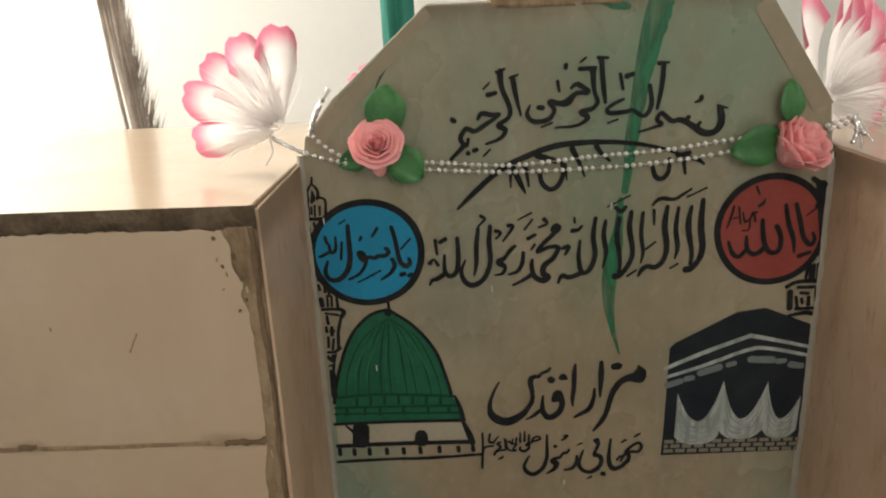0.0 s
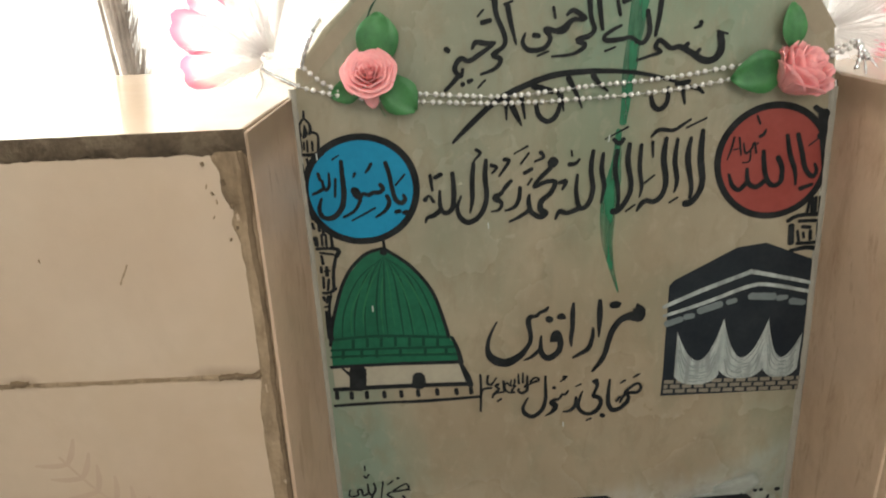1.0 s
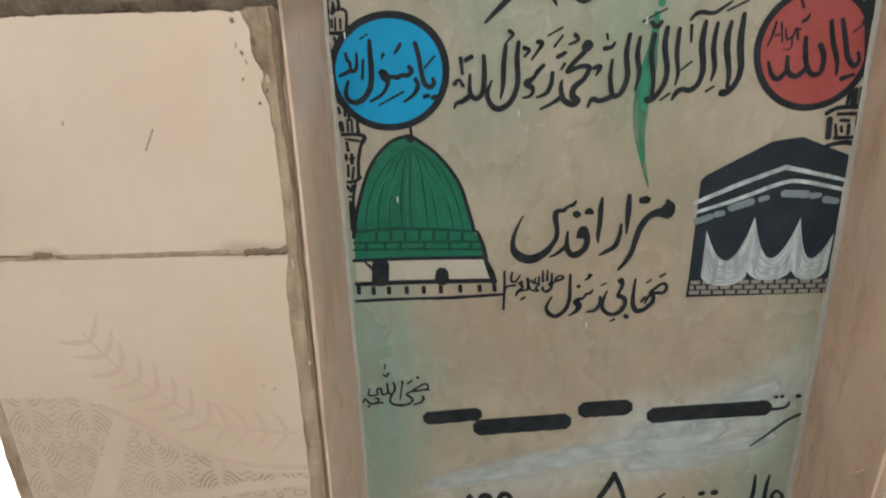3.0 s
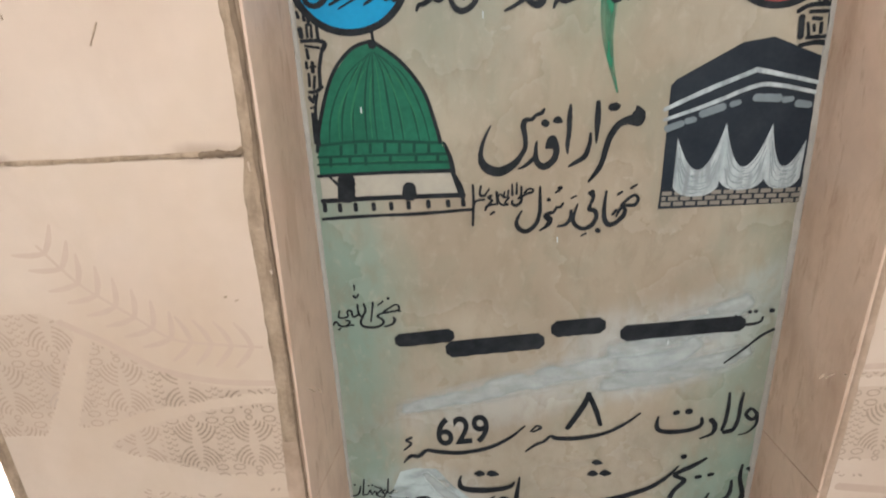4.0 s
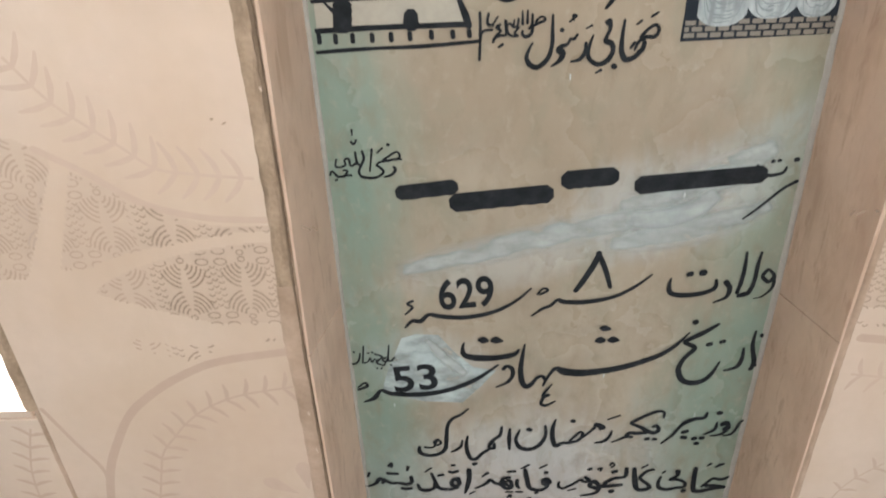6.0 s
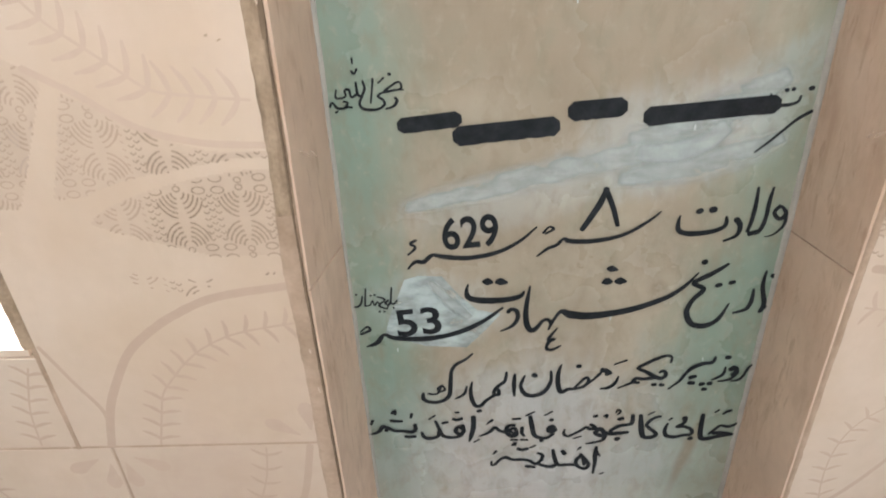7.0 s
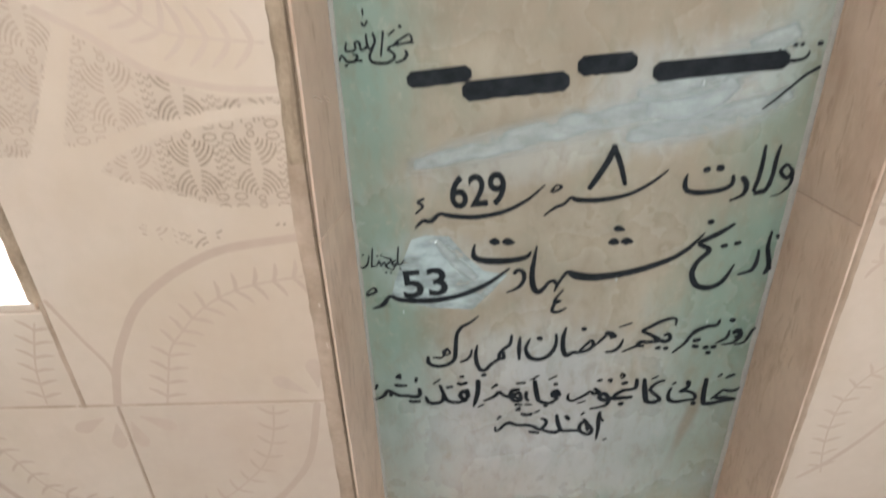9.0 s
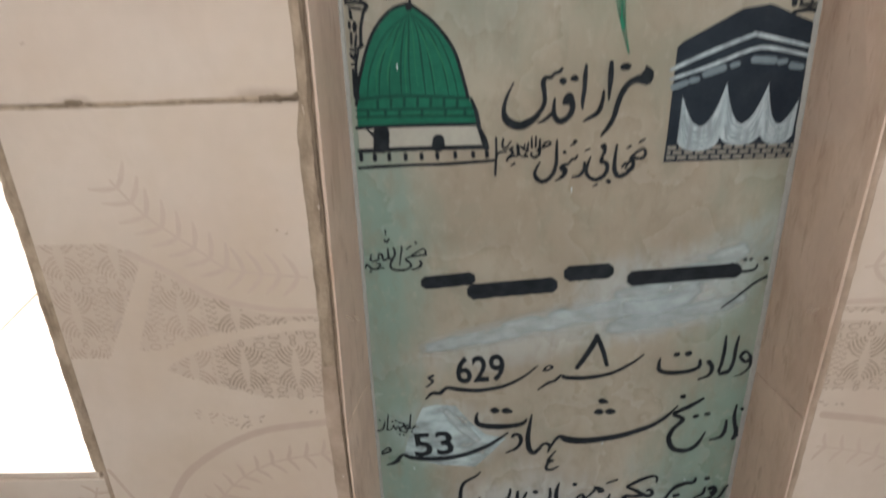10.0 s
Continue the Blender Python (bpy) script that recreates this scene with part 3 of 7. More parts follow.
# smeared grout along the corners, the top edge and the joints
def grout_ribbon(z0, z1, smear, edge, out, seed, ragged):
    """Grout pressed between a tile and a reveal: smeared over the tile, sunk into a groove beside the reveal."""
    bm, rows, wob = bmesh.new(), [], 0.0
    rng = random.Random(seed)
    n = int((z1 - z0) / 0.004)
    for k in range(n + 1):
        z = z0 + (z1 - z0) * k / n
        wob = 0.8 * wob + rng.uniform(-1, 1) * ragged
        a, b = along(smear, z) + out * wob, along(edge, z) + out * 0.0024
        rough = [noise.noise(Vector((u * 2.5, z * 55, seed))) * 0.0009 for u in range(6)]
        rows.append([bm.verts.new((a + (b - a) * u, FRONT - h - q, z)) for u, h, q in zip((0, 0.12, 0.35, 0.6, 0.8, 1.0), (-0.0002, 0.0014, 0.0020, 0.0016, 0.0004, -0.0016), rough)])
    for A, B in zip(rows, rows[1:]):
        for k in range(5):
            bm.faces.new((A[k], A[k + 1], B[k + 1], B[k]))
    return bm


part("corner_grout", grout_ribbon(0.93, 1.3401, LEFT_SMEAR, LEFT_FRONT, -1, 3, 0.0003), GROUT, surround, "smeared brown grout", True)
part("corner_grout", grout_ribbon(1.34, 1.446, LEFT_SMEAR, LEFT_FRONT, -1, 37, 0.0011), GROUT, surround, "crumbling brown grout")
part("corner_grout", grout_ribbon(0.0, 0.9301, LEFT_SMEAR, LEFT_FRONT, -1, 33, 0.0003), PALEGROUT, surround, "smeared pinkish brown grout", True)
part("corner_grout", grout_ribbon(0.0, 1.446, RIGHT_SMEAR, RIGHT_FRONT, 1, 4, 0.0003), PALEGROUT, surround, "smeared pinkish brown grout", True)
part("edge_grout", bead_strip([(-0.600, 1.4520), (-0.45, 1.4522), (-0.2815, 1.4525)], 0.0100, FRONT - 0.0004, 0.0016, 5, 0.16, 0.0025, 0.05), DARKGROUT, surround, "dark stained mortar under the ledge", True)
part("edge_grout", bead_strip([(0.256, 1.4525), (0.565, 1.4520)], 0.0100, FRONT - 0.0004, 0.0016, 6, 0.16, 0.0025, 0.05), DARKGROUT, surround, "dark stained mortar under the ledge", True)
for x, z, half, seed in ((-0.3165, 1.412, 0.0016, 74), (-0.307, 1.373, 0.0012, 75), (-0.3205, 1.4365, 0.0018, 76), (-0.302, 1.402, 0.0020, 77), (-0.306, 1.421, 0.0024, 78), (-0.300, 1.383, 0.0016, 79)):
    part("corner_crust", bead_strip([(x - half * 0.2, z + half), (x, z), (x + half * 0.3, z - half)], half * 0.8, FRONT - 0.0024 if x > -0.308 else FRONT - 0.0004, 0.0012, seed, 0.4, 0.0012), STAINSHADEGROUT, surround, "dark grout crumb")
# streaks: grout stain, and the shade beside the reveal put into colour
part("grout_streak", bead_strip([(-0.2885, 1.445), (-0.2895, 1.36), (-0.2880, 1.30), (-0.2900, 1.22), (-0.2905, 1.10)], 0.0024, FRONT - 0.0021, 0.0004, 70, 0.3, 0.004), STAINSHADEGROUT, surround, "dark streak in the grout, stain with painted shade beside the reveal")
part("grout_streak", bead_strip([(-0.2905, 1.12), (-0.2925, 1.0), (-0.2945, 0.92), (-0.2950, 0.84), (-0.2945, 0.6), (-0.2935, 0.3)], 0.0016, FRONT - 0.0012, 0.0004, 71, 0.25, 0.005), STAINSHADEGROUT, surround, "dark streak in the grout, stain with painted shade beside the reveal")
for x, z, l in ((-0.2975, 1.232, 0.006), (-0.299, 1.392, 0.004), (-0.2935, 1.13, 0.003), (-0.300, 0.705, 0.006), (-0.302, 0.762, 0.004)):
    part("lime_spot", bead_strip([(x, z + l * 0.7), (x + 0.0008, z - l * 0.7)], 0.0012, FRONT - 0.0026, 0.0006, int(z * 100), 0.4, 0.002), TILE, surround, "pale lime spot on the grout")
part("joint_grout", bead_strip([(-0.600, 1.2390), (-0.45, 1.2410), (-0.30, 1.2440)], 0.0026, FRONT - 0.0002, 0.0008, 8, 0.25, 0.004), GROUT, surround)
part("joint_crust", bead_strip([(-0.338, 1.2420), (-0.325, 1.2445), (-0.312, 1.2440), (-0.300, 1.2475)], 0.0040, FRONT - 0.0006, 0.0018, 9, 0.4, 0.003), STAINSHADEGROUT, surround)
part("joint_crust", bead_strip([(-0.525, 1.2425), (-0.508, 1.2435)], 0.004, FRONT - 0.0006, 0.0016, 10, 0.4, 0.003), STAINSHADEGROUT, surround)
part("joint_grout", bead_strip([(0.266, 1.241), (0.565, 1.241)], 0.0020, FRONT + 0.0002, 0.0008, 11, 0.35, 0.005), GROUT, surround)
part("joint_grout", bead_strip([(-0.609, 0.616), (-0.30, 0.616)], 0.0017, FRONT + 0.0006, 0.0006, 12, 0.2, 0.005), PALEGROUT, surround)
part("joint_grout", bead_strip([(0.266, 0.266), (0.565, 0.266)], 0.0017, FRONT + 0.0006, 0.0006, 13, 0.2, 0.005), PALEGROUT, surround)
part("joint_grout", bead_strip([(-0.562, 0.0), (-0.562, 0.613)], 0.0017, FRONT + 0.0006, 0.0006, 14, 0.2, 0.005), PALEGROUT, surround)
part("edge_grout", bead_strip([(-0.6085, 0.773), (-0.6070, 0.95), (-0.6045, 1.445)], 0.0078, FRONT + 0.0006, 0.0022, 15, 0.08, 0.005), GROUT, surround, "smeared brown grout", True)
for bx, z0, z1, s in ((left_back, 0.175, 1.47, 21), (right_back, 0.175, 1.45, 22)):
    d = 0.0012 if s == 21 else -0.0025
    part("sealant_bead", bead_strip([(bx(z) + d, z) for z in (z0, 0.5, 0.8, 1.1, 1.3, z1)], 0.0038 if s == 21 else 0.0050, -0.0004, 0.0022, s, 0.12, 0.008), SEALANT, surround, "pale sealant line")
part("sealant_bead", bead_strip([(-0.272, 0.1755), (0.248, 0.1755)], 0.004, -0.0008, 0.0025, 23, 0.2, 0.008), SEALANT, surround, "pale sealant line")


# dirt specks and scuffs on the glaze
rng = random.Random(44)
for x, z, l, a in ((-0.402, 1.345, 0.020, 62), (-0.320, 1.418, 0.004, 80), (-0.314, 1.405, 0.004, 100), (-0.318, 1.392, 0.003, 60), (-0.33, 1.10, 0.004, 30), (-0.34, 1.104, 0.003, 0), (-0.47, 1.36, 0.004, 90), (-0.55, 1.30, 0.005, 15)):
    d = Vector((math.cos(radians(a)), math.sin(radians(a)))) * l / 2
    part("scuff", bead_strip([(x - d.x, z - d.y), (x + d.x, z + d.y)], 0.0009, FRONT - 0.0002, 0.0006, rng.randrange(99), 0.4, 0.002), GROUT, surround)

# faint ornament printed on the tiles
class ornament(lettering):
    pass


def vine(w, pts, leaf, n, width, lean):
    """A faint stem through pts with pairs of slanting leaves, which lean forwards (or back, below zero)."""
    w.pen(*[(x, z, width * 0.7) for x, z in pts])
    P = [Vector(p) for p in pts]
    total = sum((b - a).length for a, b in zip(P, P[1:]))
    for k in range(n):
        want = total * (k + 0.5) / n
        for a, b in zip(P, P[1:]):
            if want <= (b - a).length:
                break
            want -= (b - a).length
        p, d = a.lerp(b, min(1, want / (b - a).length)), (b - a).normalized()
        for side in (-1, 1):
            out = Vector((-d.y, d.x)) * side
            q = p + (d * lean + out * 0.85) * leaf
            m = p.lerp(q, 0.5) + d * leaf * 0.06
            w.layer %= 6
            w.pen((p.x, p.y, width), (m.x, m.y, width * 1.35), (q.x, q.y, width * 0.6))


def printed(w, inside, pts, width, rng):
    """Draws a line only where inside(x, z) holds."""
    run = []
    for p in pts + [None]:
        if p and inside(*p):
            run.append((*p, width * rng.uniform(0.75, 1.25)))
        else:
            if len(run) > 1:
                w.layer %= 6
                w.pen(*run)
            run = []


def palmettes(w, inside, column, columns, side, seed):
    """Rows of diamonds between nested ribs that hang from a ring above and rise from a ring below, with four-leaved flowers between."""
    rng = random.Random(seed)
    for row in range(-2, 4):
        for c in range(-1, columns):
            x, z = column - side * 59 * c, 928.5 + 75.6 * row
            for up in (1, -1):
                rz = z + 30 * up
                for lobe in (-1, 1):
                    for k in range(5):
                        r = 6.5 + 4.9 * k
                        pts = [(x + lobe * (0.6 + r * 0.86 * math.sin(radians(a)) ** 1.15), rz - up * (r * 1.12 * math.cos(radians(a)) - 3.0 * math.exp(-a / 12))) for a in range(16, 92 - 4 * k, 6)]
                        printed(w, inside, pts, 1.8, rng)
                printed(w, inside, [(x + 3.2 * math.cos(a / 2), rz + up * 4 + 2.8 * math.sin(a / 2)) for a in range(13)], 1.2, rng)
            fx, fz = x - side * 29.5, z + 37.8
            for dx, dz in ((-9, 6), (9, 6), (-9, -6), (9, -6)):
                printed(w, inside, [(fx + dx + 6 * math.cos(a / 2), fz + dz + 3.6 * math.sin(a / 2)) for a in range(14)], 1.3, rng)
            for k in range(-3, 4):
                for dx in (-6, 0, 6):
                    q = k * 7.5 + (dx == 0) * 3.2
                    printed(w, inside, [(fx + dx - 2.6, z + q + 1), (fx + dx, z + q - 1), (fx + dx + 2.6, z + q + 1)], 1.3, rng)


def lens(x, z):
    """The pointed band that opens towards the inner edge."""
    u = (x + 490) / 184
    return 0 < u < 1.05 and 925 - 41 * min(1, 1.6 * u) ** 0.9 < z < 926 + 54 * math.sin(1.45 * min(u, 1)) ** 0.62


def upper_band(x, z):
    u = max(0.0, (x + 478) / 170)
    return x > -478 - 0.38 * (1058 - z) and 955 + 36 * min(1, max(0.0, (x + 485) / 150)) ** 0.6 < z < 998 + 62 * max(0.0, 1 - u / 0.75) ** 1.5


def far_band(x, z):
    return -598 < x < -494 - max(0.0, 1062 - z) * 0.50 and 945 < z < 1092 - 0.6 * max(0.0, x + 520)


def low_band(x, z):
    u = (x + 470) / 160
    return 0 < u < 1.05 and 862 - 24 * max(0.0, 1 - abs(u - 0.32) / 0.42) < z < 869 - 10 * math.sin(math.pi * min(u, 1))


def fan_leaf(w, x, z, turn, size):
    """A printed pair of blunt leaves."""
    for k in (-1, 1):
        a = radians(turn + 27 * k)
        c, q = math.cos(a), math.sin(a)
        w.pen((x + size * 0.3 * c, z + size * 0.3 * q, 2), (x + size * 0.6 * c, z + size * 0.6 * q, size * 0.20), (x + size * 0.85 * c, z + size * 0.85 * q, size * 0.34), (x + size * c, z + size * q, size * 0.24))


CENTRE = -36   # the right-hand tiles carry the same print, turned about this line
for flip in (1, -1):
    turn = (lambda f: f) if flip == 1 else (lambda f: (lambda x, z: f(CENTRE - x, z)))
    M = (lambda pts: pts) if flip == 1 else (lambda pts: [(CENTRE - x, z) for x, z in pts])
    column = -340.4 if flip == 1 else CENTRE + 340.4
    near = lambda f: (lambda x, z: f(x, z) and x > -434)
    away = lambda f: (lambda x, z: f(x, z) and x <= -434)
    for test in (lens, upper_band, low_band):
        palmettes(ornament("scale_print", SCALEPRINT, FRONT - 0.0004), turn(near(test)), column, 6, flip, 5)
    for test in (lens, upper_band, low_band, far_band):
        palmettes(ornament("scale_print", WORNPRINT, FRONT - 0.0004), turn(away(test)), column, 6, flip, 7)
    for test in (lens, upper_band, far_band):
        # the plain ground of each band, laid in narrow upright strips
        v = ornament("band_print", BANDPRINT, FRONT - 0.0001)
        for x in range(-598, -302, 3):
            zs = [z for z in range(880, 1100, 2) if test(x + 1.5, z)]
            if zs:
                v.layer = 0
                v.fill(M([(x, zs[0]), (x + 3, zs[0]), (x + 3, zs[-1] + 2), (x, zs[-1] + 2)]))

    def line(name, width, pts):
        ornament(name, ORNAMENT, FRONT - 0.0002).pen(*[(x, z, width) for x, z in M(pts)])

    line("ring_print", 10, [(-561, 619), (-545, 679), (-521, 730), (-499, 765), (-470, 792), (-434, 816), (-388, 836), (-310, 848)])
    line("ring_print", 5, [(-596, 775), (-573, 720), (-553, 672), (-561, 620)])
    ornament("ring_print", FAINTPRINT, FRONT - 0.0002).pen(*[(x, z, 7) for x, z in M([(-503, 1082), (-463, 1057), (-418, 1024), (-363, 1008), (-306, 1004)])])
    if flip == 1:
        line("ring_print", 9, [(-323, 612), (-342, 523), (-370, 471), (-412, 424), (-472, 388), (-552, 366)])
    v = ornament("vine_print", ORNAMENT if flip == 1 else FAINTPRINT, FRONT - 0.0002)
    vine(v, M([(-501, 619), (-488, 668), (-477, 703), (-458, 728), (-441, 748), (-414, 770), (-374, 788), (-314, 799)]), 25, 13, 3.6, 0.35)
    if flip == -1:
        ornament("ring_print", FAINTPRINT, FRONT - 0.0002).pen((280, 459, 5), (311, 488, 6), (346, 533, 6), (380, 590, 5))
        v = ornament("vine_print", FAINTPRINT, FRONT - 0.0002)
        vine(v, [(308, 468), (300, 514), (298, 562), (304, 602), (320, 634), (350, 662)], 20, 9, 3.0, 0.35)
    if flip == 1:
        v = ornament("vine_print", ORNAMENT, FRONT - 0.0002)
        vine(v, [(-376, 610), (-384, 560), (-402, 510), (-429, 477), (-467, 442), (-522, 414), (-552, 412)], 22, 11, 3.2, -0.4)
    v = ornament("vine_print", FAINTPRINT, FRONT - 0.0002)
    vine(v, M([(-501, 1163), (-475, 1125), (-449, 1101), (-425, 1081), (-400, 1060), (-368, 1053), (-314, 1047)]), 30, 12, 4.2, -0.55)
    for x, z, a in ((-317, 621, 120), (-555, 606, -55)) if flip == 1 else ():
        v = ornament("leaf_print", FAINTPRINT, FRONT - 0.0002)
        fan_leaf(v, x, z, a, 58)

# ---- the plinth on the west side ----
plinth = tagged(new("tiled_plinth"), "low peach tiled plinth beside the headstone surround", "plinth")
part("masonry_core", box(-1.7, -0.616, FRONT + 0.008, 1.25, 0, 0.758), DARKGROUT, plinth, "dark stained mortar core")
for k in range(4):
    x1 = -0.6025 - 0.306 * k
    x0 = max(x1 - 0.303, -1.7)
    x0, x1 = x0 - 0.0135, x1 - (0.0085 if k == 0 else 0.0135)
    part("top_tile", box(x0, x1, FRONT + 0.002, 0.46, 0.760, 0.770, 0.001), TILE, plinth)
    part("top_tile", box(x0, x1, 0.463, 1.25, 0.760, 0.770, 0.001), TILE, plinth)
    tile(plinth, x0, x1 + (0.0070 if k == 0 else 0), 0.6175, 0.759)
    tile(plinth, max(-0.866 - 0.306 * k, -1.7), -0.5635 - 0.306 * k, 0.002, 0.6145)
part("joint_grout", bead_strip([(-1.2, 0.616), (-0.612, 0.616)], 0.0017, FRONT + 0.0006, 0.0006, 31, 0.2, 0.005), PALEGROUT, plinth)
part("joint_grout", bead_strip([(-0.6020, 0.615), (-0.6025, 0.774)], 0.0036, FRONT - 0.0002, 0.0010, 32, 0.12, 0.005), PALEGROUT, plinth)
on_plinth = []
w = ornament("vine_print", ORNAMENT, FRONT - 0.0002)
vine(w, [(-645, 622), (-640, 673), (-628, 716), (-618, 745)], 24, 6, 3.4, 0.35)
on_plinth.append(w)
w = ornament("vine_print", ORNAMENT, FRONT - 0.0002)
vine(w, [(-566, 416), (-639, 438), (-692, 471), (-719, 526), (-733, 555), (-745, 605)], 22, 11, 3.2, -0.4)
on_plinth.append(w)
w = ornament("ring_print", ORNAMENT, FRONT - 0.0002)
w.pen((-588, 368, 8), (-666, 387, 8), (-730, 440, 8), (-762, 497, 8), (-775, 560, 8))
on_plinth.append(w)
w = ornament("leaf_print", FAINTPRINT, FRONT - 0.0002)
fan_leaf(w, -569, 604, -125, 58)
on_plinth.append(w)

for w in lettering.waiting:
    ob = w.put(plinth if w in on_plinth else surround)
    if w.name == "scale_print":
        tagged(ob, kind="stuff")
lettering.waiting.clear()

# ---- the headstone ----
headstone = tagged(new("headstone"), "hand-painted beige marble headstone with green washes and black calligraphy", "headstone")
part("slab", prism([(-0.2775, 0.175), (0.2525, 0.175), (0.2525, 0.80), (0.2487, 1.12), (0.2425, 1.33), (0.237, 1.44), (0.2265, 1.505), (0.158, 1.603), (-0.148, 1.603), (-0.2405, 1.521), (-0.2685, 1.487), (-0.2755, 1.44), (-0.2775, 0.80)], 0.0, 0.048, 0.0022),
     SLAB, headstone, "beige marble slab washed with green and white")
for a, b, c, d in (((-0.2675, 1.485), (-0.149, 1.602), (-0.143, 1.593), (-0.259, 1.473)), ((0.2275, 1.503), (0.159, 1.602), (0.146, 1.588), (0.209, 1.497))):
    part("edge_band", plate([(a[0], -0.0004, a[1]), (b[0], -0.0004, b[1]), (c[0], -0.0004, c[1]), (d[0], -0.0004, d[1])], Vector((0, -0.0004, 0))), EDGESTONE, headstone, "pale bevelled edge")

# rings and medallions
w = lettering("medallion", BLUEPAINT)
w.disc(-217, 1368, 52, 51, 20)
w = lettering("medallion_ring", INK, -0.0008)
w.disc(-217, 1368, 59, 57.5, 20, 0.88)
w = lettering("medallion", REDPAINT)
w.disc(184.5, 1379.5, 50, 54, 20)
w = lettering("medallion_ring", INK, -0.0008)
w.disc(184.5, 1379.5, 55, 59.5, 20, 0.885)

# the painted dome and its wall
w = lettering("painted_dome", DOMEGREEN)
w.fill([(-201, 1305), (-222, 1297), (-243, 1271), (-259, 1225), (-265, 1195), (-266, 1168), (-200, 1170), (-126, 1169), (-130, 1188), (-138, 1202), (-142, 1218), (-153, 1255), (-174, 1285)])
w = lettering("dome_ribs", DOMEDARK, -0.0008)
rng = random.Random(77)
for k in range(9):
    u = (k + 0.5) / 9 * 2 - 1 + rng.uniform(-0.04, 0.04)
    w.pen((-200 + 6 * u, 1296 - 4 * abs(u), 0.5), (-200 + 34 * u, 1276 - 6 * abs(u), rng.uniform(1.0, 1.8)), (-201 + 53 * u, 1240 - 6 * abs(u), rng.uniform(1.4, 2.4)), (-200 + 60 * u, 1202, 1.0))
w = lettering("dome_highlights", DOMELIGHT, -0.0009)
for k in range(6):
    u = (k + 1) / 7 * 2 - 1 + rng.uniform(-0.05, 0.05)
    w.pen((-200 + 16 * u, 1286 - 6 * (k % 3), 0.4), (-200 + 34 * u, 1266, rng.uniform(0.8, 2.0)), (-201 + 53 * u, 1236, rng.uniform(0.8, 2.2)), (-200 + 58 * u, 1208 + 9 * (k % 2), 0.5))
w.pen((-262, 1179, 2.0), (-200, 1182, 2.4), (-134, 1181, 1.8))
w = lettering("painted_wall", PLASTER)
w.fill([(-266, 1168), (-127, 1168), (-119, 1151), (-116, 1141), (-266, 1141)])

# the painted black cube with its white drapes and brick foot
w = lettering("painted_cube", KAABABLACK)
w.fill([(93, 1117), (94, 1143), (94, 1251), (99, 1257), (160, 1291), (189, 1295), (240, 1274), (245, 1186), (248, 1120)])
w = lettering("painted_drapes", DRAPEWHITE, -0.0016)
swags = (((106, 1197), (154, 1211), 1161, 1131), ((154, 1211), (201, 1209), 1163, 1137), ((201, 1209), (238, 1191), 1162, 1137))


def sag(a, b, low, power, u):
    """Height of a cloth edge hung between the points a and b."""
    top = a[1] + (b[1] - a[1]) * u
    return low + (top - low) * abs(2 * u - 1) ** power


for a, b, high, low in swags:
    steps = [k / 22 for k in range(23)]
    upper = [(a[0] + (b[0] - a[0]) * u, sag(a, b, high, 2.0, u)) for u in steps]
    lower = [(a[0] + (b[0] - a[0]) * u, low + 11 * abs(2 * u - 1) ** 3) for u in steps]
    w.fill(upper + lower[::-1])
w = lettering("painted_folds", FOLDGREY, -0.0022)
rng = random.Random(31)
for a, b, high, low in swags:
    for k in range(8):
        f = (k + rng.uniform(0.3, 1.0)) / 8.6
        u0, u1 = (0.04 + rng.uniform(0, 0.12), rng.uniform(0.45, 0.7)) if k % 2 else (rng.uniform(0.3, 0.55), 0.96 - rng.uniform(0, 0.12))
        w.pen(*[(a[0] + (b[0] - a[0]) * u, sag(a, b, high + (low - high) * f, 2.0 + 4.0 * f, u) + rng.uniform(-1.0, 1.0), rng.uniform(0.6, 1.8))
                for u in (u0 + (u1 - u0) * n / 5 for n in range(6))])
w = lettering("painted_bricks", BRICKPAINT, -0.0009)
for row in range(3):
    z = 1120.5 + row * 6.2
    x = 95 - (6 if row % 2 else 0)
    while x < 244:
        w.fill([(max(x, 95) + 0.8, z), (min(x + 12, 247) - 0.8, z), (min(x + 12, 247) - 0.8, z + 4.6), (max(x, 95) + 0.8, z + 4.6)])
        x += 13


w = lettering("painted_phrase", INK, -0.0012)   # bismillah
w.pen((123, 1502.5, 6.3), (125.3, 1489.3, 6.9), (119.9, 1479.9, 6.4), (109.4, 1479.2, 6.9), (98.2, 1486.5, 5.8), (87.3, 1492.2, 5.3), (79.5, 1491.4, 4.8), (72.8, 1496.4, 4.8), (68.4, 1499.2, 4.2), (65.1, 1493, 4.2), (70.2, 1488.6, 3.7), (62.9, 1486.1, 3.2), (48.4, 1481.8, 2.1))
w.pen((120.2, 1504.7, 2.6), (129.9, 1501.8, 2.1))
w.pen((104.9, 1513.6, 4.7), (104.2, 1510, 3.7), (99.1, 1508.1, 2.1))
w.pen((94.9, 1495.1, 4.2), (91.5, 1491.5, 4.8))
w.pen((105.9, 1489.4, 3.7), (101.6, 1484.2, 4.3))
w.pen((68.1, 1543, 4.6), (67.7, 1525.2, 4.7), (64.5, 1503, 3.2))
w.pen((62.9, 1544.7, 4.1), (73.1, 1545.4, 2.5))
w.pen((56.3, 1525.7, 4.1), (59, 1507.4, 4.7), (52.8, 1497.1, 4.2), (42, 1502.8, 3.7), (34.2, 1501.5, 4.2), (21.1, 1500.9, 4.7), (18.3, 1504.7, 3.7), (25.9, 1510.2, 3.7), (33.6, 1513.6, 2.6))
w.pen((28.9, 1536.9, 3.1), (32.1, 1522.4, 3.1))
